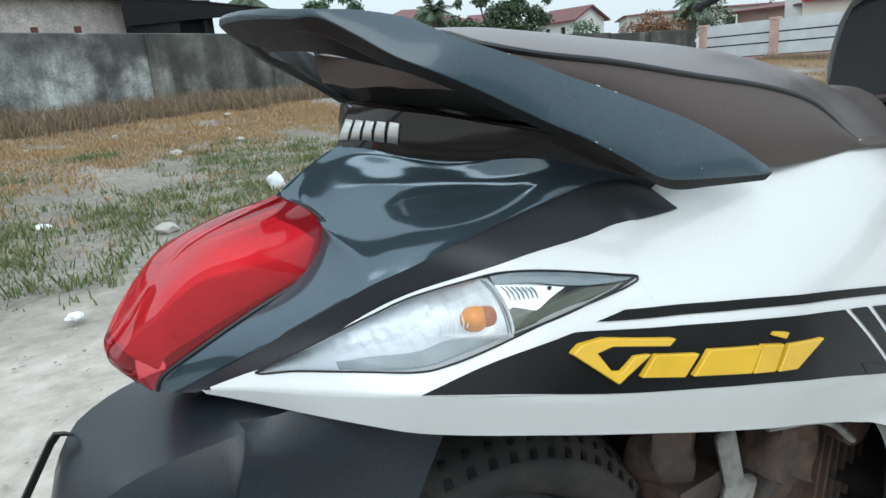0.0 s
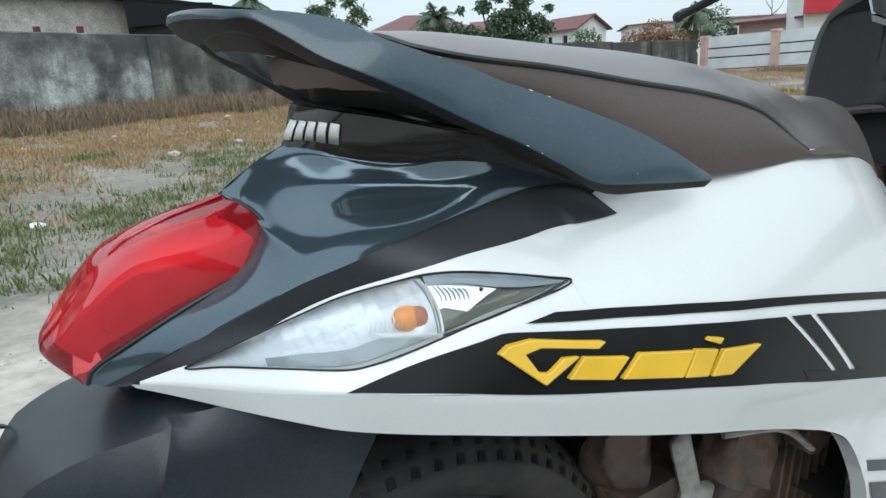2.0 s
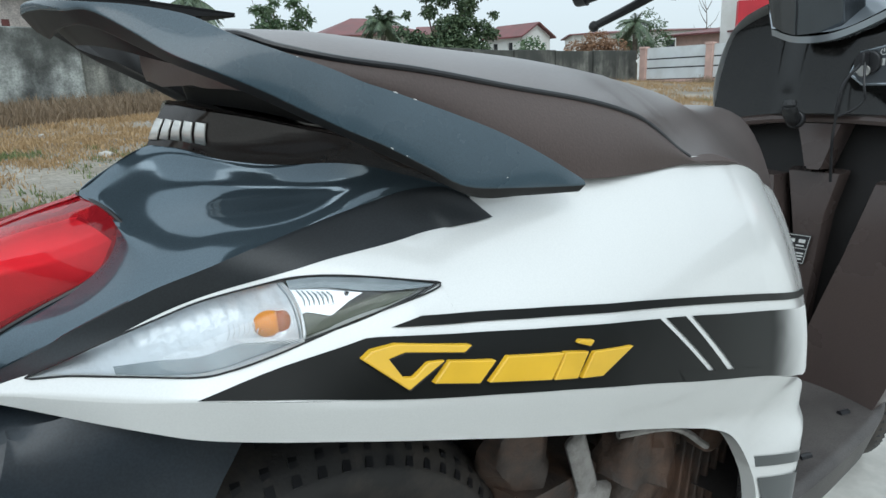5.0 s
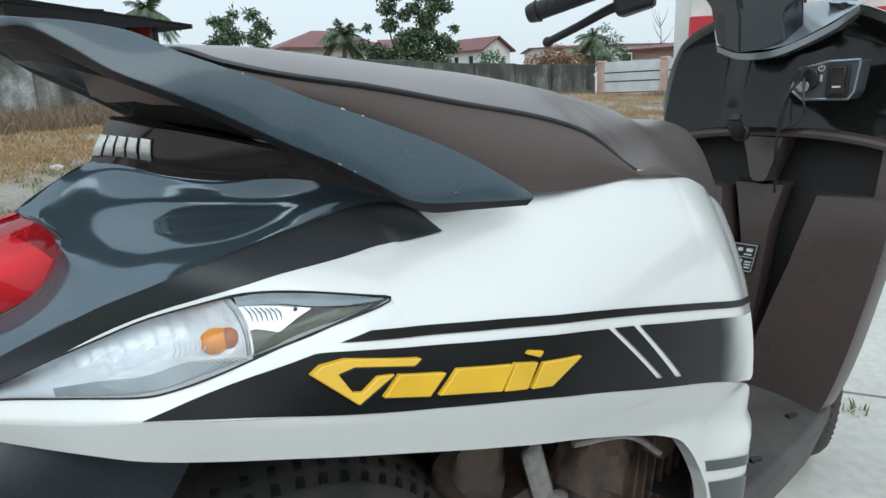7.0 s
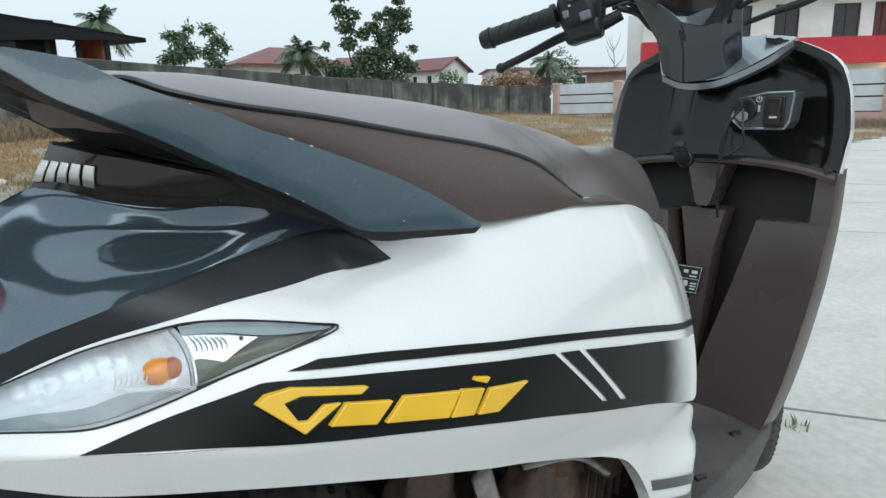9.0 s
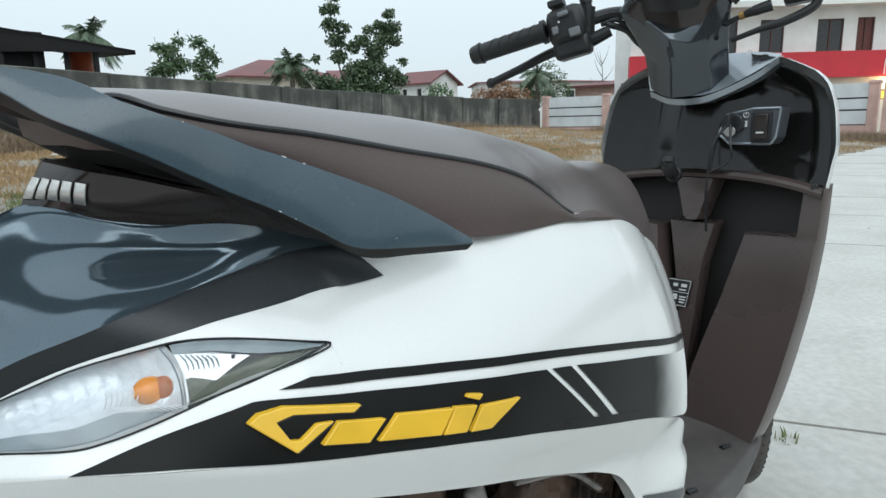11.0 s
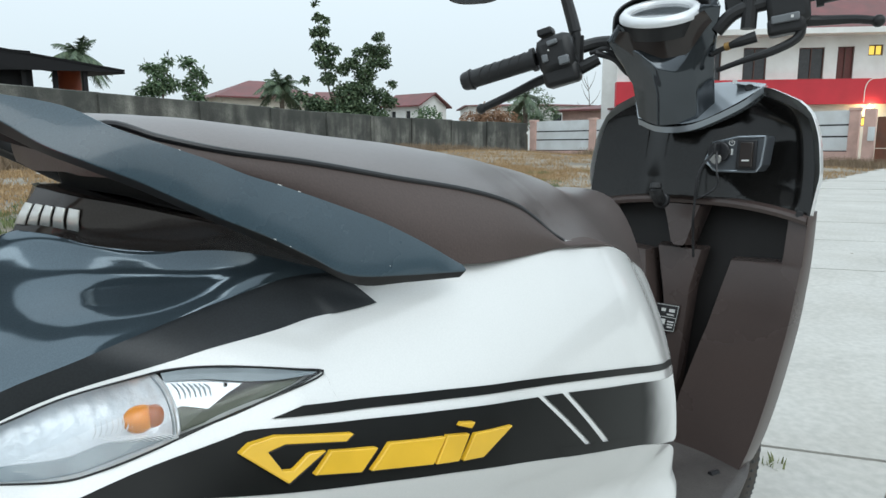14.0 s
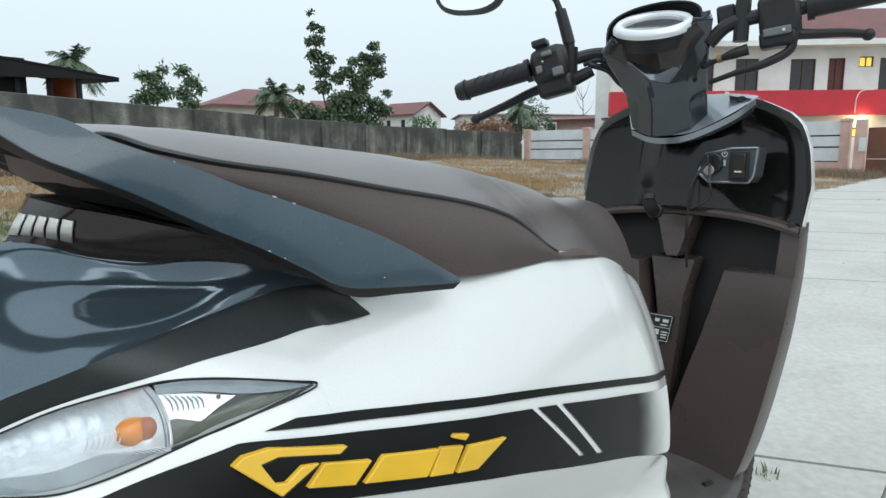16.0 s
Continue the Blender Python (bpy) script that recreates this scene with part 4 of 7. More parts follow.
for i in range(N + 1):
    t = i / N
    x = 0.043 + (0.815 - 0.043) * (t - 0.12 * math.sin(2 * math.pi * t))
    zt, wc, yp, zp, yl, zl = [g(x) for g in fs]
    arc = []
    for k in range(15):
        s = k / 14
        y = -yp * math.sin(s * math.pi / 2) ** 0.9
        drop = (abs(y) / yp) ** (2.6 if x < 0.42 else 2.2)
        arc.append(V(x, y, zt - (zt - zp) * drop))
    top_rows.append(arc)
    p0 = V(x, -yp, zp)
    p1 = V(x, -yl, zl)
    side_rows.append([p0.lerp(p1, k / 5) + V(0, -0.006 * math.sin(math.pi * k / 5), 0) for k in range(6)])
    if x < 0.425:
        pipe.append(p0 + V(0, -0.0005, 0.0))
# the rear end rounds off to the middle
tip = V(0.039, 0, 0.7925)
first = top_rows[0]
top_rows = [[p.lerp(V(tip.x, p.y, tip.z), f) for p in first] for f in (0.95, 0.6, 0.25)] + top_rows
bm = bmesh.new()
both_sides(bm, top_rows)
last = top_rows[-1]
both_sides(bm, [last, [V(p.x, p.y, last[-1].z) for p in last]])
seat = part("seat", bm, SEAT, scooter, "long brown vinyl seat", angle=50)
bm = bmesh.new()
both_sides(bm, side_rows)
edge = side_rows[0]
both_sides(bm, [edge, [V(0.0395, 0, p.z) for p in edge]])
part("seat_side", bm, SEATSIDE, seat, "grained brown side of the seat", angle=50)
bm = bmesh.new()
tube(bm, pipe[::2], 0.0021, 8, 80)
tube(bm, [flip(p) for p in pipe[::2]], 0.0021, 8, 80)
part("piping", bm, STICKER, seat, "black seat piping")
bm = bmesh.new()
low = [r[-1] for r in side_rows]
sheet(bm, [low, [flip(p) for p in low]])
part("seat_pan", bm, MATTE, seat, "black seat pan")


# ---- rear wheel, fender and engine ----
AXLE = V(0.07, 0, 0.257)


def wheel(name, at, r, label, turn=0.0):
    w = thing(name, (0, 0, 0), "", "")
    w.parent = scooter
    w.matrix_parent_inverse = scooter.matrix_world.inverted()
    prof = [(0.198, 0.032), (0.207, 0.042), (0.222, 0.048), (0.233, 0.0490), (0.2345, 0.0475), (0.245, 0.042), (0.255, 0.028), (0.2605, 0.012), (0.262, 0.0)]
    prof = prof + [(a, -b) for a, b in prof[-2::-1]]
    q = Matrix.Translation(at) @ Matrix.Rotation(turn, 4, "Z")
    bm = bmesh.new()
    n = 72
    rings = []
    for i in range(n):
        a = 2 * math.pi * i / n
        rings.append([q @ V(math.cos(a) * rr * r / 0.262, yy, math.sin(a) * rr * r / 0.262) for rr, yy in prof])
    rings.append(rings[0])
    sheet(bm, rings)
    ty = part("tyre", bm, RUBBER, w, "black tyre with dusty brown sidewall", angle=60)
    bm = bmesh.new()
    for i in range(n):
        for s in (-1, 1):
            a = 2 * math.pi * (i + 0.5 * (s > 0)) / n
            p0 = q @ V(math.cos(a) * r * 0.999, s * 0.008, math.sin(a) * r * 0.999)
            p1 = q @ V(math.cos(a + 0.035) * r * 0.951, s * 0.036, math.sin(a + 0.035) * r * 0.951)
            p2 = q @ V(math.cos(a + 0.045) * r * 0.900, s * 0.0485, math.sin(a + 0.045) * r * 0.900)
            d = V(-math.sin(a), 0, math.cos(a)) * 0.0036
            sheet(bm, [[p0 - d, p1 - d, p2 - d], [p0 + V(0, 0, 0) + d, p1 + d, p2 + d]])
    tagged(part("tread_groove", bm, STICKER, ty, "dark tread grooves", smooth=False, thick=0.0016), kind="stuff")
    bm = bmesh.new()
    pr = [(a + 0.042, b) for a, b in ((0.158, 0.032), (0.162, 0.036), (0.166, 0.034), (0.160, 0.028), (0.150, 0.020), (0.148, 0.0), (0.150, -0.020), (0.160, -0.028), (0.166, -0.034), (0.162, -0.036), (0.158, -0.032))]
    rings = [[q @ V(math.cos(2 * math.pi * i / 60) * a * r / 0.262, b, math.sin(2 * math.pi * i / 60) * a * r / 0.262) for a, b in pr] for i in range(61)]
    sheet(bm, rings)
    part("rim", bm, MATTE, w, "black wheel rim", angle=50)
    bm = bmesh.new()
    sheet(bm, [[q @ V(math.cos(2 * math.pi * i / 60) * a * r / 0.262, b, math.sin(2 * math.pi * i / 60) * a * r / 0.262) for a, b in ((0.192, -0.012), (0.16, -0.018), (0.10, -0.022), (0.04, -0.03))] for i in range(61)])
    part("rim_web", bm, MATTE, w, "black solid web of the wheel", angle=50)
    for i in range(5):
        bm = bmesh.new()
        a = 2 * math.pi * i / 5 + 0.3
        tube(bm, [q @ V(math.cos(a) * 0.03, 0, math.sin(a) * 0.03), q @ V(math.cos(a + 0.1) * 0.09, 0, math.sin(a + 0.1) * 0.09), q @ V(math.cos(a) * 0.192 * r / 0.262, 0, math.sin(a) * 0.192 * r / 0.262)], [0.016, 0.011, 0.014], 8)
        part("spoke", bm, MATTE, w)
    bm = bmesh.new()
    disc(bm, q @ V(0, 0, 0), q.to_3x3() @ V(0, 1, 0), 0.045, 0.09)
    part("hub", bm, ALU, w, "dull cast hub", bevel=0.004)
    return w


wheel("rear_wheel", AXLE, 0.262, "")
wheel("front_wheel", V(1.335, 0, 0.257), 0.258, "", radians(25))

# rear fender with plate bracket
FEN_a = [
    [(-0.020, 0, 0.626), (-0.070, 0, 0.616), (-0.112, 0, 0.602), (-0.138, 0, 0.590), (-0.156, 0, 0.578), (-0.171, 0, 0.560), (-0.184, 0, 0.51), (-0.200, 0, 0.43)],
    [(-0.020, -0.036, 0.623), (-0.072, -0.032, 0.612), (-0.112, -0.030, 0.599), (-0.138, -0.028, 0.588), (-0.155, -0.027, 0.576), (-0.170, -0.026, 0.556), (-0.182, -0.026, 0.508), (-0.198, -0.026, 0.43)],
    [(-0.020, -0.060, 0.613), (-0.0716, -0.056, 0.599), (-0.114, -0.052, 0.595), (-0.138, -0.048, 0.589), (-0.153, -0.045, 0.580), (-0.167, -0.042, 0.556), (-0.178, -0.042, 0.508), (-0.194, -0.042, 0.43)],
]
FEN_b = [
    [(-0.030, -0.074, 0.580), (-0.078, -0.072, 0.575), (-0.112, -0.067, 0.568), (-0.134, -0.062, 0.563), (-0.149, -0.058, 0.556), (-0.163, -0.055, 0.540), (-0.175, -0.054, 0.50), (-0.190, -0.053, 0.43)],
    [(-0.060, -0.079, 0.53), (-0.095, -0.080, 0.52), (-0.115, -0.074, 0.51), (-0.133, -0.070, 0.505), (-0.147, -0.066, 0.50), (-0.160, -0.063, 0.49), (-0.172, -0.060, 0.47), (-0.187, -0.056, 0.43)],
]
FEN = FEN_a + FEN_b
bm = bmesh.new()
both_sides(bm, [cr(r, 30) for r in FEN])
fender = part("rear_fender", bm, FENDER, scooter, "dusty black plastic rear fender", angle=28)
bm = bmesh.new()
HUG = [
    [(-0.080, -0.060, 0.607), (-0.062, -0.068, 0.608), (-0.040, -0.074, 0.609), (0.0, -0.084, 0.603), (0.035, -0.089, 0.593)],
    [(-0.080, -0.070, 0.606), (-0.064, -0.076, 0.597), (-0.038, -0.083, 0.588), (0.0, -0.089, 0.580), (0.030, -0.092, 0.572)],
    [(-0.092, -0.080, 0.575), (-0.076, -0.086, 0.560), (-0.050, -0.091, 0.552), (-0.015, -0.095, 0.550), (0.012, -0.097, 0.552)],
    [(-0.112, -0.082, 0.52), (-0.094, -0.090, 0.505), (-0.065, -0.094, 0.498), (-0.040, -0.097, 0.500), (-0.014, -0.099, 0.510)],
    [(-0.108, -0.082, 0.46), (-0.098, -0.090, 0.44), (-0.080, -0.094, 0.43), (-0.06, -0.096, 0.43), (-0.040, -0.098, 0.44)],
]
R = smooth_rows(HUG, 24, 16)
sheet(bm, R)
part("inner_fender", bm, FENDER, scooter, "black plastic inner fender beside the tyre", angle=40)
bm = bmesh.new()
sheet(bm, [[flip(p) for p in r] for r in R])
part("inner_fender", bm, FENDER, scooter, "black plastic inner fender beside the tyre", angle=40)
bm = bmesh.new()
bracket = [V(-0.150, 0.04, 0.583), V(-0.154, 0.04, 0.586), V(-0.160, 0.04, 0.588), V(-0.164, 0.04, 0.584), V(-0.170, 0.04, 0.575), V(-0.183, 0.04, 0.555), V(-0.215, 0.04, 0.506)]
vs = sheet(bm, [[p + V(-0.0015, w, 0.0015) for p in bracket] for w in (-0.002, 0.002)] + [[p + V(0.0015, w, -0.001) for p in bracket] for w in (0.002, -0.002)])
part("plate_bracket", bm, MATTE, fender, "thin black plate bracket")
bm = bmesh.new()
boxm(bm, V(-0.222, 0, 0.44), V(0.004, 0.15, 0.13), Euler((0, radians(-14), 0)).to_matrix())
part("number_plate", bm, STICKER, fender, "blank black plate", bevel=0.002)
# under-tail filler that hides the inside
bm = bmesh.new()
both_sides(bm, [cr([(-0.10, -0.02, 0.625), (0.0, -0.09, 0.605), (0.15, -0.15, 0.57), (0.35, -0.16, 0.50), (0.5, -0.15, 0.45), (0.66, -0.12, 0.44)], 30), cr([(-0.10, 0, 0.627), (0.0, 0, 0.615), (0.15, 0, 0.60), (0.35, 0, 0.56), (0.5, 0, 0.5), (0.66, 0, 0.45)], 30)])
part("under_tray", bm, MATTE, scooter, "dark tray over the wheel")

# engine and suspension
engine = thing("engine", (0, 0, 0), "", "")
engine.parent = scooter
engine.matrix_parent_inverse = scooter.matrix_world.inverted()


def lump(name, c, s, mat, label, rot=(0, 0, 0), bevel=0.01, jag=0.0, seed=0):
    bm = bmesh.new()
    boxm(bm, V(*c), V(*s), Euler([radians(a) for a in rot]).to_matrix())
    if jag:
        bmesh.ops.subdivide_edges(bm, edges=bm.edges, cuts=4, use_grid_fill=True)
        for v in bm.verts:
            v.co += V(noise.noise(v.co * 30 + V(seed, 0, 0)), noise.noise(v.co * 30 + V(0, seed, 5)), noise.noise(v.co * 30 + V(9, 0, seed))) * jag
    return part(name, bm, mat, engine, label, bevel=0.0 if jag else bevel, angle=85 if jag else 35)


lump("crankcase", (0.42, 0.0, 0.30), (0.30, 0.15, 0.16), RUST, "muddy engine casing", (0, 8, 0), 0.02, 0.012, 1)
lump("cylinder", (0.60, -0.01, 0.30), (0.14, 0.12, 0.10), RUST, "dirty cylinder block", (0, 10, 0), 0.012, 0.008, 2)
for i in range(6):
    lump("cooling_fin", (0.545 + i * 0.022, -0.01, 0.30), (0.006, 0.150, 0.125), RUST, "", (0, 10, 0), 0.002)
lump("swing_arm", (0.26, -0.055, 0.285), (0.36, 0.03, 0.06), RUST, "dark rear arm", (0, -4, 0), 0.01, 0.004, 3)
lump("airbox", (0.30, 0.07, 0.42), (0.22, 0.08, 0.12), MATTE, "black air filter box", (0, 6, 0), 0.02)
lump("bracket", (0.362, -0.080, 0.402), (0.026, 0.012, 0.075), ALU, "pale cast bracket", (0, -18, 0), 0.006)
lump("bracket", (0.378, -0.080, 0.348), (0.052, 0.014, 0.050), ALU, "pale cast bracket", (0, 20, 0), 0.008)
lump("casting", (0.300, -0.050, 0.425), (0.060, 0.030, 0.070), RUST, "muddy casting beside the tyre", (0, -30, 0), 0.012, 0.014, 13)
lump("casting", (0.455, -0.080, 0.375), (0.090, 0.040, 0.055), RUST, "rusty casting", (0, 22, 0), 0.012, 0.014, 14)
lump("frame_bar", (0.45, -0.10, 0.44), (0.20, 0.025, 0.03), RUST, "rusty frame strut", (0, 20, 0), 0.006, 0.003, 5)
lump("intake", (0.50, -0.06, 0.40), (0.10, 0.07, 0.06), RUST, "rusty brown intake casting", (0, 25, 20), 0.02, 0.008, 6)
lump("carrier", (0.47, -0.05, 0.345), (0.09, 0.07, 0.07), RUST, "dark metal casting", (10, 12, 0), 0.012, 0.006, 7)
bm = bmesh.new()
disc(bm, V(0.455, -0.085, 0.395), V(0, 1, 0), 0.03, 0.03, 20)
part("cover_cap", bm, RUST, engine, "round metal cap", bevel=0.004)
bm = bmesh.new()
disc(bm, V(0.56, -0.10, 0.37), V(0.2, 1, 0), 0.022, 0.03, 16)
part("cover_cap", bm, RUST, engine, "small round cap", bevel=0.003)
bm = bmesh.new()
tube(bm, [(0.40, -0.095, 0.425), (0.46, -0.12, 0.42), (0.53, -0.12, 0.37)], 0.004, 8)
part("cable", bm, ALU, engine, "thin pale cable")
bm = bmesh.new()
hel = [V(0.0 + 0.026 * math.cos(i * 0.7), 0.085 + 0.026 * math.sin(i * 0.7), 0.30 + i * 0.0032) for i in range(70)]
tube(bm, hel, 0.005, 6, 260)
part("shock_spring", bm, STEEL, engine, "shock absorber spring")
bm = bmesh.new()
tube(bm, [(0.0, 0.085, 0.26), (0.0, 0.085, 0.56)], 0.012, 10)
part("shock_rod", bm, STEEL, engine, "shock absorber rod")
bm = bmesh.new()
tube(bm, [(0.52, -0.07, 0.20), (0.40, -0.12, 0.17), (0.25, -0.15, 0.20), (0.10, -0.155, 0.24), (-0.08, -0.16, 0.30)], [0.016, 0.018, 0.04, 0.05, 0.045], 16)
part("exhaust", bm, MATTE, engine, "matte black exhaust")
for s in (-1, 1):
    bm = bmesh.new()
    tube(bm, [(0.42, s * 0.07, 0.22), (0.36, s * 0.12, 0.10), (0.33, s * 0.15, 0.006)], 0.009, 8)
    part("centre_stand", bm, MATTE, engine, "black centre stand leg")

# ---- foot board and leg shield ----
bm = bmesh.new()
FB = [(0.58, 0.150), (0.62, 0.168), (0.72, 0.176), (0.84, 0.178), (0.92, 0.176), (0.97, 0.166), (1.0, 0.148)]
outl = cr([V(x, -y, 0) for x, y in FB], 30)
for p in outl:
    p.z = 0.278 + max(0, p.x - 0.93) * 0.25
edge = [p + V(0, -0.004, -0.006) for p in outl]
low = [V(p.x, p.y * 0.94, 0.215 + max(0, p.x - 0.9) * 0.2) for p in outl]
base = [V(p.x, p.y * 0.80, 0.185 + max(0, p.x - 0.9) * 0.3) for p in outl]
topc = [V(p.x, 0, p.z) for p in outl]
inn = [V(p.x, p.y + 0.010, p.z + 0.003) for p in outl]
both_sides(bm, [topc, inn, outl, edge, low, base, [V(p.x, 0, p.z) for p in base]])
floor_b = part("foot_board", bm, FLOORP, scooter, "scuffed dark brown foot board with drain slots", angle=40)
for x, y in ((0.893, -0.140), (0.735, -0.150), (0.80, -0.06), (0.90, -0.05)):
    bm = bmesh.new()
    tube(bm, [(x - 0.008, y + 0.003, 0.2815), (x + 0.008, y - 0.003, 0.2815)], 0.0045, 8)
    part("drain_slot", bm, STICKER, floor_b, "dark drain slot")
# hump between body and floor
bm = bmesh.new()
both_sides(bm, smooth_rows([[(0.55, -0.155, 0.47), (0.64, -0.135, 0.462), (0.72, -0.11, 0.47), (0.77, -0.07, 0.50), (0.79, 0, 0.53)], [(0.56, -0.145, 0.38), (0.65, -0.125, 0.37), (0.72, -0.10, 0.38), (0.755, -0.06, 0.40), (0.765, 0, 0.41)], [(0.57, -0.14, 0.278), (0.66, -0.12, 0.278), (0.73, -0.09, 0.279), (0.76, -0.05, 0.28), (0.77, 0, 0.28)]], 24, 12))
part("inner_body", bm, BROWN, scooter, "dark brown inner body cover under the seat nose")
bm = bmesh.new()
both_sides(bm, smooth_rows([[(0.60, -0.10, 0.655), (0.70, -0.085, 0.606), (0.76, -0.07, 0.572), (0.79, -0.04, 0.556), (0.80, 0, 0.55)], [(0.62, -0.14, 0.60), (0.70, -0.115, 0.55), (0.75, -0.09, 0.53), (0.785, -0.045, 0.52), (0.793, 0, 0.52)], [(0.62, -0.14, 0.462), (0.70, -0.12, 0.47), (0.76, -0.085, 0.495), (0.785, -0.045, 0.505), (0.79, 0, 0.51)]], 24, 10))
part("seat_nose_cover", bm, BROWN, scooter, "dark brown cover under the seat nose")

SC = -0.026  # middle of the shield


def sh_x(z):
    return float(np.interp(z, [0.27, 0.32, 0.42, 0.54, 0.68, 0.73, 0.79, 0.84, 0.89], [0.955, 0.962, 0.980, 1.0, 1.03, 1.04, 1.05, 1.058, 1.064]))


HALF = curve1([0.27, 0.32, 0.415, 0.542, 0.681, 0.732, 0.793, 0.837, 0.859, 0.877, 0.884, 0.8895], [0.140, 0.156, 0.174, 0.189, 0.194, 0.193, 0.186, 0.171, 0.150, 0.111, 0.096, 0.048])


def shield_pt(z, u, out=0.0, dx=0.0):
    """u from -1 (right edge) to 1; the shield bows a little forwards at its middle."""
    w = HALF(z) + out
    return V(sh_x(z) + 0.030 * (1 - abs(u) ** 2.2) + dx, SC + u * w, z + LEAN * 0.3 * u * w)


def shield_rows(z0, z1, nz, nu, out=0.0, dx=0.0, u0=-1, u1=1):
    return [[shield_pt(z0 + (z1 - z0) * i / nz, u0 + (u1 - u0) * k / nu, out, dx) for k in range(nu + 1)] for i in range(nz + 1)]


shield = thing("leg_shield", (0, 0, 0), "", "")
shield.parent = scooter
shield.matrix_parent_inverse = scooter.matrix_world.inverted()
bm = bmesh.new()
sheet(bm, shield_rows(0.275, 0.692, 50, 40, -0.015, 0.052))
part("lower_inner_panel", bm, RECESS_SHADE, shield, "recessed inner leg panel with its shade painted dark", angle=40)


def step(v, w):
    t = max(0.0, min(1.0, 0.5 + v / w))
    return t * t * (3 - 2 * t)


def pad(name, label, zs, inner, outer, proud, base=0.038, nu=14):
    """A raised moulding on the shield between two lines of u, with rounded shoulders."""
    rows = []
    zz = [(zs[0] - 0.004, 0.0), (zs[0], 0.75)] + [(z, 1.0) for z in zs] + [(zs[-1], 0.75), (zs[-1] + 0.004, 0.0)]
    for z, k in zz:
        zc = min(max(z, zs[0]), zs[-1])
        a, b = inner(zc), outer(zc)
        sg = 1 if b > a else -1
        us = [(a - sg * 0.012, 0.0), (a, 0.75), (a + sg * 0.02, 1.0)] + [(a + (b - a) * i / nu, 1.0) for i in range(1, nu)] + [(b - sg * 0.02, 1.0), (b, 0.75), (b + sg * 0.008, 0.0)]
        rows.append([shield_pt(z, u, 0, base + ((proud(zc) if callable(proud) else proud) - base) * min(k, e) + 0.004 * abs(u) ** 3) for u, e in us])
    bm = bmesh.new()
    sheet(bm, rows)
    return part(name, bm, BROWN, shield, label, angle=50)


def knee_edge(z):
    return float(np.interp(z, [0.27, 0.372, 0.487, 0.597, 0.6035, 0.70], [0.06, 0.13, 0.27, 0.375, 0.80, 0.795]))


zs = [0.282 + i * 0.0075 for i in range(42)] + [0.597, 0.600, 0.6035, 0.61, 0.63, 0.65, 0.668, 0.682]
for sg in (-1, 1):
    pad("knee_panel", "raised brown knee panel with rounded edges", zs, lambda z: sg * knee_edge(z), lambda z: sg * (0.985 - 0.02 * step(z - 0.64, 0.12)), lambda z: float(np.interp(z, [0.28, 0.45, 0.60, 0.69], [-0.034, -0.022, -0.006, -0.004])))
pad("middle_panel", "flat brown middle panel", [0.30 + i * 0.01 for i in range(31)] + [0.605], lambda z: -max(0.02, float(np.interp(z, [0.40, 0.54, 0.605], [0.02, 0.05, 0.11]))), lambda z: max(0.02, float(np.interp(z, [0.40, 0.54, 0.605], [0.10, 0.25, 0.33]))), 0.010)
pad("hook_tongue", "raised tongue below the bag hook", [0.612 + i * 0.008 for i in range(10)], lambda z: float(np.interp(z, [0.612, 0.69], [0.02, -0.09])), lambda z: float(np.interp(z, [0.612, 0.69], [0.16, 0.30])), -0.010)


def low_edge(u):
    return 0.7010 - 0.020 * abs(u) ** 2.4


bm = bmesh.new()
rows = []
for i in range(61):
    row = []
    for k in range(101):
        u = -1 + 2 * k / 100
        t = i / 60
        uu = u * 0.985
        z0 = low_edge(u)
        z1 = 0.8825 - 0.052 * abs(u) ** 5
        z = z0 + (z1 - z0) * t
        p = shield_pt(min(z, 0.889), uu, -0.002, -0.004)
        mid = step(0.30 - abs(u - 0.10), 0.40)
        pocket = step(-0.45 - u, 0.5) * step(0.87 + u, 0.05) * step(z - z0 - 0.012, 0.04) * step(z1 - 0.025 - z, 0.05)
        p.x += -0.030 * mid * step(0.835 - z, 0.04) + 0.020 * pocket
        row.append(p)
    rows.append(row)
sheet(bm, rows)
part("upper_inner_panel", bm, PIANO, shield, "glossy black inner panel", angle=60)
# pale ledge lines
bm = bmesh.new()
us = [-0.975 + 0.0247 * i for i in range(80)]
sheet(bm, [[shield_pt(low_edge(u) + dz, u * 0.985, 0, dx) for u in us] for dx, dz in ((0.020, 0.004), (-0.006, -0.001), (-0.013, -0.004), (-0.015, -0.009), (-0.012, -0.015), (0.03, -0.018))])
part("panel_ledge", bm, BROWN, shield, "rounded brown ledge below the black panel")
bm = bmesh.new()
led = [(1.0, 0.060, 0.833), (0.985, 0.015, 0.8185), (0.99, -0.040, 0.8215), (1.02, -0.100, 0.852), (1.05, -0.128, 0.880)]
rows = [cr(led, 30), [p + V(0.004, 0, -0.0095) for p in cr(led, 30)]]
sheet(bm, [[p + V(0.03, 0, 0.003) for p in rows[0]], rows[0], rows[1], [p + V(0.03, 0, 0) for p in rows[1]]])
part("upper_ledge", bm, SATINGREY, shield, "satin grey ledge under the handlebar cover")
# the cowl's light grey holds the sky reflection in its colour
bm = bmesh.new()
rows = [[V(1.0, 0.060, 0.834), V(0.99, 0.0, 0.823), V(1.0, -0.045, 0.826), V(1.02, -0.095, 0.852), V(1.055, -0.130, 0.882)], [V(1.07, 0.10, 0.875), V(1.09, 0.03, 0.892), V(1.09, -0.05, 0.894), V(1.085, -0.09, 0.892), V(1.075, -0.125, 0.886)]]
sheet(bm, smooth_rows(rows, 20, 6))
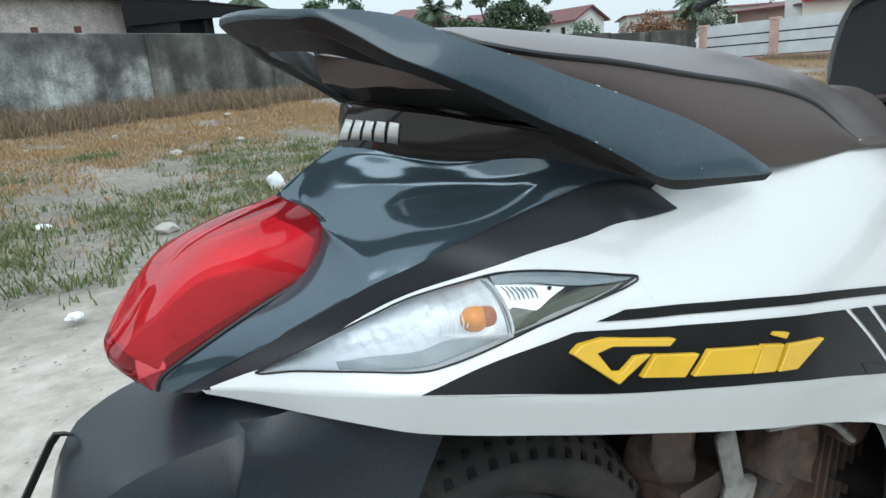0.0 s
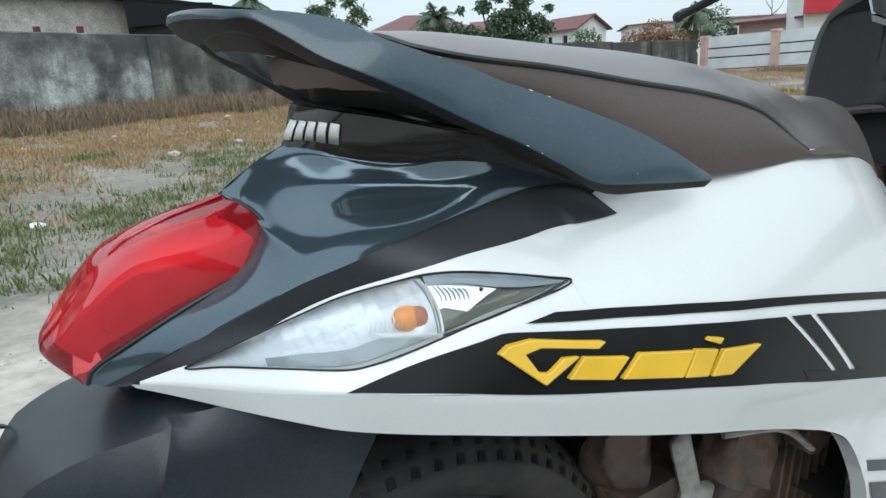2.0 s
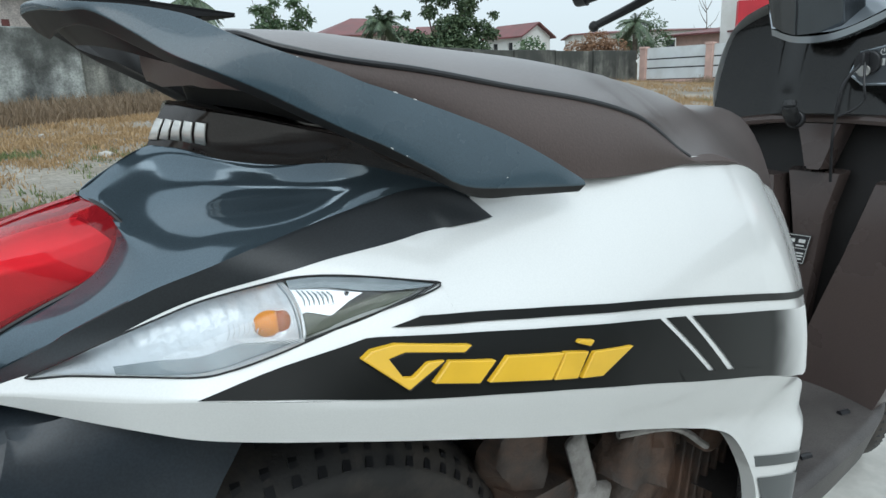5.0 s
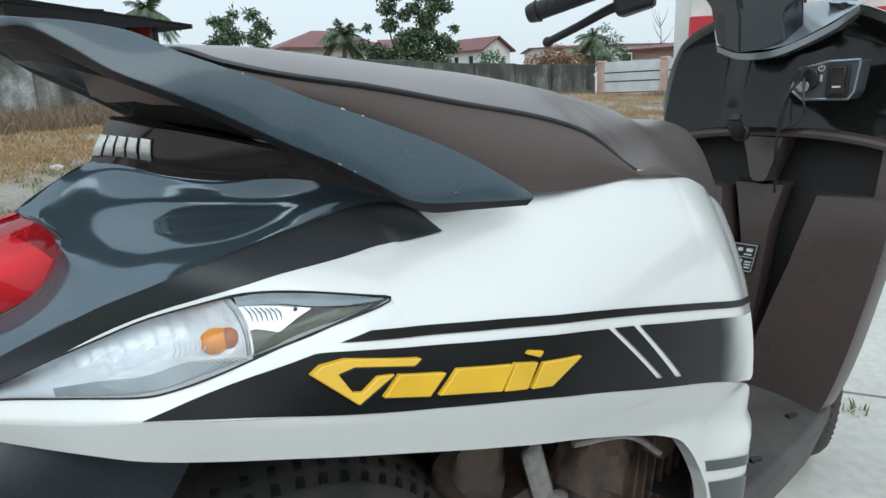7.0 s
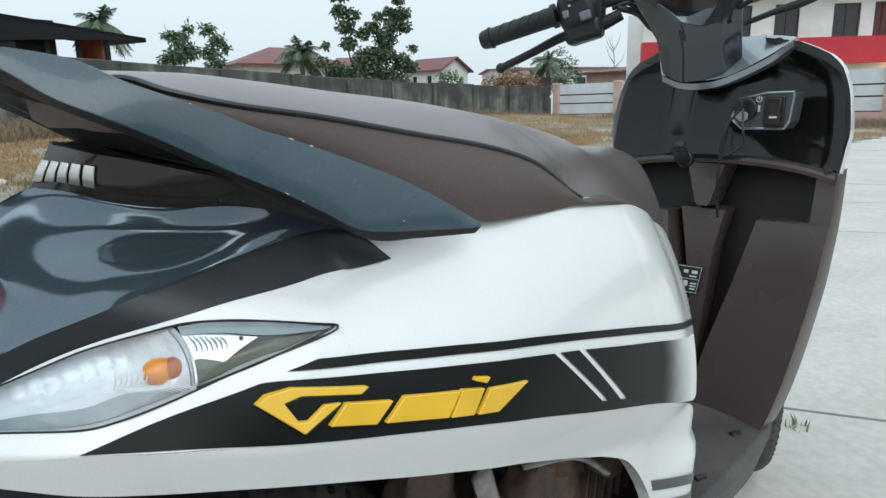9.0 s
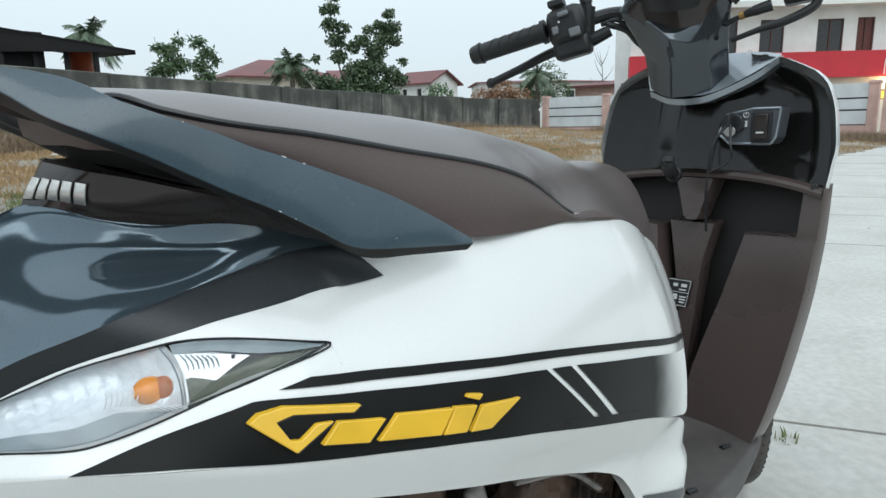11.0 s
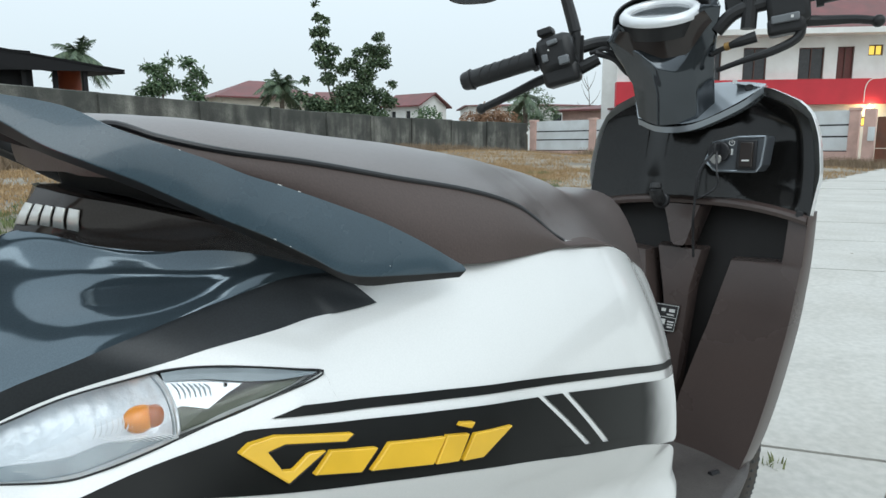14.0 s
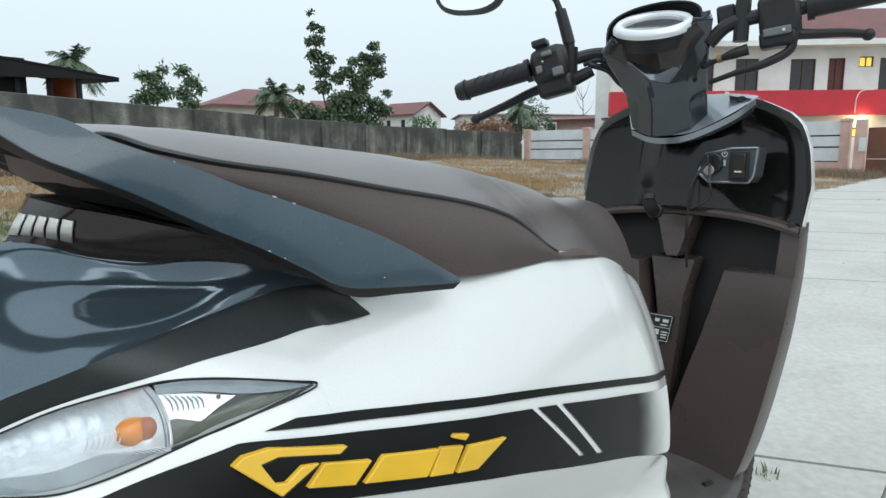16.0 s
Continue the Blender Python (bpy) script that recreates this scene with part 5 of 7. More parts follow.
part("upper_cowl", bm, SATINGREY, shield, "glossy upper cowl, sky reflection painted as light grey")
bm = bmesh.new()
disc(bm, V(1.058, -0.104, 0.8795), V(-0.8, -0.1, 0.6), 0.007, 0.004, 14)
part("screw", bm, STICKER, shield, "dark screw", bevel=0.001)
for z, u in ((0.304, -0.87), (0.683, -0.90)):
    bm = bmesh.new()
    disc(bm, shield_pt(z, u, 0, -0.012), V(-1, -0.2, 0), 0.0055, 0.004, 14)
    part("screw", bm, STICKER, shield, "dark screw", bevel=0.001)
# white front cover, seen as a thin rim
bm = bmesh.new()
rim = [shield_pt(z, -1, float(np.interp(z, [0.60, 0.74], [-0.022, 0.003])), float(np.interp(z, [0.60, 0.72], [0.045, 0.004]))) for z in [0.275 + (0.8895 - 0.275) * i / 60 for i in range(61)]]
rimL = [shield_pt(z, 1, float(np.interp(z, [0.60, 0.74], [-0.022, 0.003])), float(np.interp(z, [0.60, 0.72], [0.045, 0.004]))) for z in [0.275 + (0.8895 - 0.275) * i / 60 for i in range(61)]]
out_r = []
for a, b in zip(rim, rimL):
    out_r.append([a + V(-0.010, 0, 0), a + V(0.004, -0.002, 0), a.lerp(b, 0.12) + V(0.06, 0, 0), a.lerp(b, 0.5) + V(0.12, 0, 0), a.lerp(b, 0.88) + V(0.06, 0, 0), b + V(0.004, 0.002, 0), b + V(-0.010, 0, 0)])
top_r = [p + V(0, 0, 0.006) for p in out_r[-1]]
sheet(bm, out_r + [top_r])
part("front_cover", bm, WHITE, shield, "white front cover with a thin visible edge", angle=60)
# hook
bm = bmesh.new()
disc(bm, V(0.985, 0.004, 0.6945), V(-1, 0, 0.15), 0.0135, 0.012, 20)
part("hook_base", bm, STICKER, shield, "black bag hook recess", bevel=0.002)
bm = bmesh.new()
tube(bm, [(0.988, 0.004, 0.690), (0.972, 0.004, 0.697), (0.962, 0.005, 0.712), (0.964, 0.006, 0.7235)], [0.008, 0.010, 0.0115, 0.009], 10)
part("hook", bm, MATTE, shield, "black bag hook")
# key plate
KX = 1.03
key = thing("ignition_plate", (0, 0, 0), "", "")
key.parent = scooter
key.matrix_parent_inverse = scooter.matrix_world.inverted()
bm = bmesh.new()
kp = [(-0.052, 0.760), (-0.064, 0.791), (-0.104, 0.800), (-0.145, 0.8005), (-0.140, 0.755), (-0.133, 0.744), (-0.070, 0.7445)]
fr = [bm.verts.new((KX - 0.006, y, z)) for y, z in kp]
bk = [bm.verts.new((KX + 0.03, y - 0.004, z)) for y, z in kp]
cap(bm, fr)
for i in range(len(kp)):
    bm.faces.new((fr[i], fr[(i + 1) % len(kp)], bk[(i + 1) % len(kp)], bk[i]))
part("plate", bm, KEYGREY, key, "dark grey key switch plate", smooth=False, bevel=0.002)
# light grey tube paints the highlight along the plate's bevel
bm = bmesh.new()
edge_ = [V(KX - 0.0065, y * 0.985 - 0.0014, z * 0.985 + 0.0116) for y, z in kp]
tube(bm, [p.lerp(q, f) for p, q in zip(edge_, edge_[1:] + edge_[:1]) for f in (0.04, 0.5, 0.96)] + [edge_[0].lerp(edge_[1], 0.04)], 0.0022, 6, 90)
part("plate_rim", bm, SATINGREY, key, "plate edge with its lit bevel painted light grey")


def kbox(name, y, z, sy, sz, mat, label, d=0.006, x=KX - 0.009, bevel=0.0015):
    bm = bmesh.new()
    boxm(bm, V(x, y, z), V(d, sy, sz))
    return part(name, bm, mat, key, label, bevel=bevel)


kbox("seat_switch_frame", -0.118, 0.7715, 0.030, 0.047, STICKER, "black switch frame")
kbox("seat_switch", -0.119, 0.7715, 0.020, 0.040, BAND, "black rocker switch", 0.010, KX - 0.012)
kbox("print", -0.119, 0.7625, 0.011, 0.0025, MARK, "white printed bar", 0.001, KX - 0.0176, 0)
bm = bmesh.new()
tube(bm, [V(KX - 0.0068, -0.0935 + 0.0042 * math.cos(a), 0.7905 + 0.0042 * math.sin(a)) for a in [radians(60 - 30 * k) for k in range(11)]], 0.0007, 5, 30)
tube(bm, [V(KX - 0.0068, -0.0935, 0.7905), V(KX - 0.0068, -0.0935, 0.7960)], 0.0007, 5, 2)
part("print", bm, MARK, key, "white round switch mark")
kbox("print", -0.061, 0.770, 0.003, 0.016, MARK, "white printed marks", 0.001, KX - 0.0066, 0)
kbox("print", -0.094, 0.776, 0.004, 0.010, MARK, "white printed mark", 0.001, KX - 0.0066, 0)
bm = bmesh.new()
disc(bm, V(KX - 0.010, -0.0755, 0.776), V(-1, 0, 0), 0.0175, 0.012, 24)
part("lock", bm, STICKER, key, "black lock barrel", bevel=0.002)
bm = bmesh.new()
disc(bm, V(KX - 0.018, -0.0735, 0.764), V(-1, -0.1, 0.1), 0.0085, 0.004, 20)
part("key_disc", bm, STEEL, key, "worn metal disc", bevel=0.001)
bm = bmesh.new()
boxm(bm, V(KX - 0.026, -0.076, 0.781), V(0.022, 0.005, 0.018))
part("key", bm, STICKER, key, "black key in the lock", bevel=0.002)
bm = bmesh.new()
tube(bm, [(KX - 0.03, -0.076, 0.778), (KX - 0.045, -0.058, 0.745), (KX - 0.045, -0.052, 0.69), (KX - 0.04, -0.050, 0.655), (KX - 0.03, -0.050, 0.60)], 0.0022, 6)
tube(bm, [(KX - 0.03, -0.078, 0.776), (KX - 0.045, -0.085, 0.745), (KX - 0.045, -0.088, 0.725), (KX - 0.045, -0.075, 0.710), (KX - 0.045, -0.055, 0.700)], 0.0018, 6)
part("key_cord", bm, STICKER, key, "black key cord hanging down")
# warning sticker
stick = thing("warning_sticker", (0, 0, 0), "", "")
stick.parent = scooter
stick.matrix_parent_inverse = scooter.matrix_world.inverted()


def sk(a, b, d=0.0):
    """A place on the sticker: a across, b up."""
    z = 0.456 + b * 0.048
    return V(sh_x(z) + 0.036 - d, 0.022 - a * (0.037 + 0.006 * b), z)


bm = bmesh.new()
sheet(bm, [[sk(0, 0), sk(1, 0)], [sk(0, 1), sk(1, 1)]])
part("sticker", bm, STICKER, stick, "small black warning sticker", smooth=False, thick=0.001)
for a, b, w, h in ((0.5, 0.97, 0.96, 0.02), (0.5, 0.03, 0.96, 0.02), (0.97, 0.5, 0.02, 0.94), (0.5, 0.52, 0.96, 0.02), (0.72, 0.78, 0.25, 0.12), (0.35, 0.78, 0.2, 0.12), (0.68, 0.62, 0.32, 0.05), (0.4, 0.34, 0.2, 0.2), (0.75, 0.36, 0.3, 0.05), (0.75, 0.26, 0.3, 0.05), (0.75, 0.16, 0.25, 0.05)):
    bm = bmesh.new()
    sheet(bm, [[sk(a - w / 2, b - h / 2, 0.0015), sk(a + w / 2, b - h / 2, 0.0015)], [sk(a - w / 2, b + h / 2, 0.0015), sk(a + w / 2, b + h / 2, 0.0015)]])
    part("print", bm, MARK, stick, smooth=False)
# ---- handlebar, turned to its left stop ----
AX = V(-0.45, 0, 0.893).normalized()
UL = V(-0.281, 0.944, -0.173)
UL = (UL - AX * UL.dot(AX)).normalized()
FW = UL.cross(AX).normalized()
P0 = V(1.0, -0.004, 0.828)


def hb(f, u, a):
    """A place by the bar: forwards, left and up along the steering axis."""
    return P0 + FW * f + UL * u + AX * a


bar = thing("handlebar", (0, 0, 0), "", "")
bar.parent = scooter
bar.matrix_parent_inverse = scooter.matrix_world.inverted()
# panels of the cover, each place as forwards, left and up; columns run from its right rear round to its left
COVER_ROWS = [
    [(0.09, -0.060, -0.006), (0.026, -0.065, -0.003), (-0.006, -0.037, -0.005), (-0.014, -0.006, -0.001), (-0.018, 0.024, 0.003), (-0.006, 0.042, 0.008), (0.012, 0.056, 0.013), (0.09, 0.055, 0.010)],
    [(0.095, -0.064, 0.045), (0.029, -0.068, 0.043), (-0.003, -0.038, 0.042), (-0.010, -0.010, 0.045), (-0.013, 0.018, 0.051), (0.000, 0.038, 0.060), (0.018, 0.058, 0.070), (0.095, 0.058, 0.065)],
    [(0.100, -0.072, 0.085), (0.030, -0.0715, 0.079), (0.000, -0.040, 0.078), (-0.005, -0.014, 0.083), (-0.006, 0.0138, 0.097), (0.006, 0.038, 0.122), (0.032, 0.089, 0.145), (0.100, 0.088, 0.140)],
    [(0.105, -0.086, 0.158), (0.037, -0.0885, 0.162), (0.034, -0.060, 0.171), (0.017, -0.0445, 0.116), (0.019, -0.0062, 0.109), (0.033, 0.043, 0.148), (0.034, 0.066, 0.168), (0.105, 0.084, 0.158)],
    [(0.100, -0.074, 0.150), (0.052, -0.074, 0.148), (0.050, -0.056, 0.152), (0.036, -0.038, 0.108), (0.038, -0.006, 0.100), (0.048, 0.040, 0.140), (0.050, 0.060, 0.152), (0.100, 0.074, 0.150)],
]


def tight(seq, e):
    """Adds places just before and after each corner, so that a curve through them rounds it closely."""
    out = [seq[0]]
    for a, b in zip(seq, seq[1:]):
        out += [a.lerp(b, e), b.lerp(a, e), b]
    return out


cols = list(zip(*[tight([hb(*p) for p in r], 0.22) for r in COVER_ROWS]))
rows = list(zip(*[tight(list(c), 0.16) for c in cols]))
bm = bmesh.new()
vs = sheet(bm, smooth_rows([list(r) for r in rows], 90, 60))
for a_, b_ in zip(vs, vs[1:]):
    bm.faces.new((a_[-1], a_[0], b_[0], b_[-1]))
cap(bm, vs[0])
cap(bm, vs[-1])
part("handlebar_cover", bm, GLOSSN, bar, "glossy dark grey handlebar cover with soft faceted horns", angle=50)

MN = V(-0.42, -0.12, 0.90).normalized()
MC = V(0.972, 0.016, 0.999)
meter = Matrix.Translation(MC) @ MN.to_track_quat("Z", "Y").to_matrix().to_4x4()
bm = bmesh.new()
prof = [(0.045, -0.004), (0.048, 0.006), (0.053, 0.010), (0.059, 0.009), (0.0645, 0.003), (0.065, -0.003)]
sheet(bm, [[meter @ V(math.cos(2 * math.pi * i / 48) * a, math.sin(2 * math.pi * i / 48) * a, b) for a, b in prof] for i in range(49)])
part("meter_bezel", bm, BEZEL, bar, "round silver white meter bezel", angle=60)
bm = bmesh.new()
disc(bm, MC + MN * 0.001, MN, 0.047, 0.004, 40)
part("meter_glass", bm, SCREEN, bar, "grey meter display", smooth=False)
bm = bmesh.new()
disc(bm, MC - MN * 0.016, MN, 0.058, 0.022, 40, 0.062)
part("meter_body", bm, MATTE, bar, "black meter housing")
bm = bmesh.new()
rows = []
fwd = V(0.90, 0.35, 0.0).normalized()
lat = V(-0.35, 0.90, -0.12).normalized()
for k in range(25):
    t = math.pi * k / 24
    hgt = 0.044 * math.sin(t) ** 0.7
    b0 = MC + lat * (0.075 * math.cos(t)) + fwd * (0.065 * math.sin(t) + 0.005)
    rows.append([b0 + V(0, 0, -0.03), b0 + V(0, 0, hgt * 0.6), b0 + V(0, 0, hgt) - fwd * 0.012 * math.sin(t), b0 + V(0, 0, hgt) - fwd * 0.030 * math.sin(t)])
sheet(bm, rows)
part("meter_visor", bm, MATTE, bar, "black visor over the meter", thick=0.003)
bm = bmesh.new()
sheet(bm, smooth_rows([[hb(0.012, -0.075, 0.148), hb(0.008, 0, 0.085), hb(0.012, 0.075, 0.148)], [hb(0.020, -0.065, 0.165), hb(0.012, 0, 0.145), hb(0.020, 0.065, 0.162)]], 16, 6))
part("meter_shroud", bm, BAND, bar, "black shroud under the meter")


def rod(name, pts, r, mat, label, parent=bar, n=10, seg=None):
    bm = bmesh.new()
    tube(bm, pts, r, n, seg)
    return part(name, bm, mat, parent, label)


# left controls
GI, GO = V(0.893, 0.203, 0.9365), V(0.850, 0.333, 0.9025)
gd = (GO - GI).normalized()
rod("grip_flange", [GI, GI.lerp(GO, 0.05)], 0.0205, MATTE, "rubber grip flange", n=16)
rod("grip", [GI.lerp(GO, 0.03), GI.lerp(GO, 0.86)], [0.0168, 0.0165], MATTE, "black ribbed rubber grip", n=16)
gs = gd.cross(V(0, 0, 1)).normalized()
gu = gs.cross(gd)
for k in range(5):
    rod("grip_rib", [GI.lerp(GO, 0.12 + 0.13 * k + 0.10 * f) + (gs * math.cos(a) + gu * math.sin(a)) * 0.0166 for f, a in ((0.0, radians(95)), (0.35, radians(130)), (0.8, radians(170)), (1.0, radians(215)))], 0.0011, MATTE, "raised rib on the grip", n=5)
rod("bar_end", [GI.lerp(GO, 0.86), GI.lerp(GO, 1.0)], [0.0195, 0.0178, 0.017, 0.0165, 0.014], MATTE, "black bar end weight", n=16)
rod("bar_tube", [V(0.975, 0.08, 0.962), V(0.965, 0.125, 0.963), V(0.935, 0.165, 0.950), GI], 0.011, MATTE, "black bar tube")


def hbox(name, c, s, mat, label, q, bevel=0.006):
    bm = bmesh.new()
    boxm(bm, c, s, q)
    return part(name, bm, mat, bar, label, bevel=bevel)


QL = Matrix((gd.cross(V(0, 0, 1)).normalized(), gd, gd.cross(V(0, 0, 1)).normalized().cross(gd))).transposed()
hbox("switch_housing", V(0.912, 0.172, 0.943), V(0.052, 0.064, 0.064), MATTE, "black switch housing with buttons", QL, 0.014)
hbox("switch_lower", V(0.915, 0.162, 0.908), V(0.040, 0.062, 0.034), MATTE, "lower switch housing", QL, 0.008)
hbox("dimmer_switch", V(0.885, 0.166, 0.960), V(0.012, 0.018, 0.008), PLATEGREY, "grey dimmer switch", QL, 0.002)
hbox("signal_switch", V(0.883, 0.178, 0.934), V(0.010, 0.011, 0.013), PLATEGREY, "grey signal switch", QL, 0.002)
hbox("horn_button", V(0.888, 0.144, 0.930), V(0.010, 0.018, 0.014), PLATEGREY, "grey horn button", QL, 0.002)
for d in (0.0, 0.012):
    hbox("print", V(0.8825, 0.184 - d, 0.9475), V(0.001, 0.003, 0.003), MARK, "white printed mark", QL, 0)
hbox("top_cap", V(0.900, 0.188, 0.980), V(0.032, 0.026, 0.012), MATTE, "grey cap on the housing", QL, 0.003)
rod("mirror_clamp", [V(0.940, 0.150, 0.925), V(0.940, 0.150, 0.975)], 0.012, MATTE, "black mirror clamp")
rod("lever", [V(0.935, 0.165, 0.915), V(0.925, 0.215, 0.903), V(0.905, 0.262, 0.880), V(0.878, 0.306, 0.857)], [0.010, 0.0085, 0.0075, 0.007], MATTE, "black brake lever")
bm = bmesh.new()
bmesh.ops.create_uvsphere(bm, u_segments=12, v_segments=8, radius=0.0095, matrix=Matrix.Translation((0.876, 0.310, 0.855)))
part("lever_tip", bm, MATTE, bar, "round lever tip")
rod("lever_holder", [V(0.930, 0.190, 0.908), V(0.940, 0.150, 0.918), V(0.955, 0.115, 0.935)], [0.011, 0.012, 0.010], MATTE, "black lever holder")
rod("cable", [V(0.95, 0.12, 0.945), V(0.968, 0.092, 0.934), V(0.985, 0.076, 0.912), V(1.015, 0.05, 0.888)], 0.0055, MATTE, "black cable sleeve")
rod("cable", [V(0.95, 0.13, 0.945), V(0.957, 0.105, 0.951), V(0.968, 0.09, 0.938), V(0.97, 0.083, 0.945)], 0.004, MATTE, "black cable")
# mirrors
rod("mirror_stem", [V(0.943, 0.152, 0.965), V(0.942, 0.155, 0.985)], [0.0085, 0.0085], MATTE, "mirror stem nut")
rod("mirror_stem", [V(0.942, 0.155, 0.982), V(0.940, 0.163, 1.010), V(0.937, 0.172, 1.040)], [0.0105, 0.0105, 0.0100], MATTE, "thick rubber sleeve on the mirror stem")
rod("mirror_stem", [V(0.937, 0.171, 1.036), V(0.932, 0.181, 1.060), V(0.920, 0.200, 1.074), V(0.900, 0.235, 1.082), V(0.878, 0.275, 1.088)], [0.006, 0.0048, 0.0046, 0.0046, 0.0046], MATTE, "curved black mirror stem")


def mirror_head(c, q):
    m = Matrix.Translation(c) @ q.to_matrix().to_4x4()
    bm = bmesh.new()
    ring = lambda a, b, y: [m @ V(math.copysign(abs(math.cos(t)) ** 0.8, math.cos(t)) * a, y, math.copysign(abs(math.sin(t)) ** 0.8, math.sin(t)) * b) for t in [2 * math.pi * k / 40 for k in range(40)]]
    vs = sheet(bm, [ring(0.064, 0.044, -0.004), ring(0.070, 0.050, -0.004), ring(0.071, 0.051, 0.004), ring(0.062, 0.043, 0.022), ring(0.030, 0.02, 0.032)], closed=True)
    cap(bm, vs[-1])
    part("mirror_shell", bm, MATTE, bar, "black mirror shell")
    bm = bmesh.new()
    vs = [bm.verts.new(p) for p in ring(0.065, 0.045, -0.002)]
    cap(bm, vs)
    part("mirror_glass", bm, MIRROR, bar, "mirror glass", smooth=False)


mirror_head(V(0.862, 0.314, 1.088), Euler((radians(-12), radians(4), radians(-78))).to_quaternion())
# right controls
rod("bar_tube", [V(0.998, -0.066, 0.965), V(1.003, -0.09, 0.990), V(1.012, -0.125, 1.000), V(1.035, -0.195, 1.010)], 0.011, MATTE, "black bar tube")
hr = (V(1.068, -0.330, 1.028) - V(1.038, -0.195, 1.010)).normalized()
rod("grip_flange", [V(1.038, -0.195, 1.010), V(1.038, -0.195, 1.010) + hr * 0.010], 0.0205, MATTE, "rubber grip flange", n=16)
rod("grip", [V(1.038, -0.195, 1.010) + hr * 0.006, V(1.068, -0.330, 1.028)], [0.0168, 0.0165], MATTE, "black ribbed rubber throttle grip", n=16)
rod("bar_end", [V(1.068, -0.328, 1.028), V(1.068, -0.330, 1.028) + hr * 0.004, V(1.068, -0.330, 1.028) + hr * 0.022], [0.0205, 0.018, 0.012], MATTE, "black bar end weight", n=16)
QR = Matrix((hr.cross(V(0, 0, 1)).normalized(), hr, hr.cross(V(0, 0, 1)).normalized().cross(hr))).transposed()
hbox("switch_housing", V(1.024, -0.162, 0.998), V(0.045, 0.058, 0.062), MATTE, "black throttle housing", QR, 0.008)
hbox("switch_lower", V(1.020, -0.163, 0.965), V(0.036, 0.052, 0.026), MATTE, "lower throttle housing", QR, 0.006)
hbox("start_button", V(0.999, -0.166, 0.9735), V(0.005, 0.038, 0.012), PLATEGREY, "start button panel", QR, 0.002)
hbox("print", V(0.9955, -0.176, 0.9745), V(0.001, 0.004, 0.004), MARK, "white printed mark", QR, 0)
rod("mirror_clamp", [V(1.006, -0.112, 0.965), V(1.008, -0.113, 1.030)], 0.0115, MATTE, "black mirror clamp")
hbox("brake_reservoir", V(1.02, -0.085, 1.010), V(0.03, 0.028, 0.028), MATTE, "black bracket block", QR, 0.004)
rod("mirror_stem", [V(1.008, -0.113, 1.025), V(1.006, -0.118, 1.06), V(1.01, -0.135, 1.09), V(1.02, -0.18, 1.12), V(1.03, -0.22, 1.15)], [0.010, 0.009, 0.005, 0.005, 0.005], MATTE, "curved black mirror stem")
mirror_head(V(1.035, -0.255, 1.17), Euler((radians(-12), radians(-4), radians(-66))).to_quaternion())
rod("lever", [V(1.030, -0.175, 0.972), V(1.045, -0.205, 0.971), V(1.052, -0.245, 0.969), V(1.052, -0.272, 0.964)], [0.009, 0.0075, 0.0065, 0.006], MATTE, "black brake lever")
bm = bmesh.new()
bmesh.ops.create_uvsphere(bm, u_segments=12, v_segments=8, radius=0.009, matrix=Matrix.Translation((1.052, -0.276, 0.963)))
part("lever_tip", bm, MATTE, bar, "round lever tip")
rod("cable", [V(1.018, -0.185, 0.965), V(1.015, -0.180, 0.945), V(1.005, -0.150, 0.928), V(1.0, -0.11, 0.917), V(1.0, -0.07, 0.905)], [0.007, 0.007, 0.0065, 0.0045, 0.004], MATTE, "black throttle cable")
rod("cable", [V(1.005, -0.125, 0.952), V(1.0, -0.10, 0.945), V(1.0, -0.075, 0.937), V(1.0, -0.06, 0.93)], [0.009, 0.008, 0.004, 0.004], MATTE, "black brake cable sleeve")
rod("cable_nut", [V(1.0, -0.088, 0.942), V(1.0, -0.081, 0.940)], 0.0065, material("brass_nut", (0.45, 0.28, 0.10), 0.35, metal=0.9), "brass cable nut")
# front fork and fender, low behind the shield
for s in (-1, 1):
    rod("fork_leg", [V(1.335 - 0.02 * s * 0.42, s * 0.075, 0.257), V(1.16, s * 0.06, 0.62)], 0.016, STEEL, "steel fork leg")
bm = bmesh.new()
sheet(bm, [[V(1.335 + math.cos(t) * r, y + (math.cos(t) * r) * 0.35, 0.257 + math.sin(t) * r) for t in [radians(20 + 7 * k) for k in range(20)]] for r, y in ((0.25, -0.062), (0.29, -0.055), (0.305, 0.0), (0.29, 0.055), (0.25, 0.062))])
part("front_fender", bm, WHITE, bar, "white front fender", thick=0.003)


# ---- ground, wall and surroundings ----
WALL = [(-9.0, 10.6), (-4.0, 11.7), (0.5, 13.3), (4.5, 14.7), (9.0, 16.35), (13.5, 18.0), (21.0, 20.0), (30.9, 20.63)]
f_wall = curve1([p[0] for p in WALL], [p[1] for p in WALL])
f_edge = curve1([-12, -3, 0, 1, 2, 6, 12, 20, 30], [0.8, 0.9, 1.0, 1.5, 2.3, 2.5, 2.6, 2.7, 2.9])
f_grass = curve1([-12, -3, 0, 2, 6, 12, 20, 30], [2.0, 2.15, 2.25, 2.5, 2.5, 2.6, 2.7, 2.9])


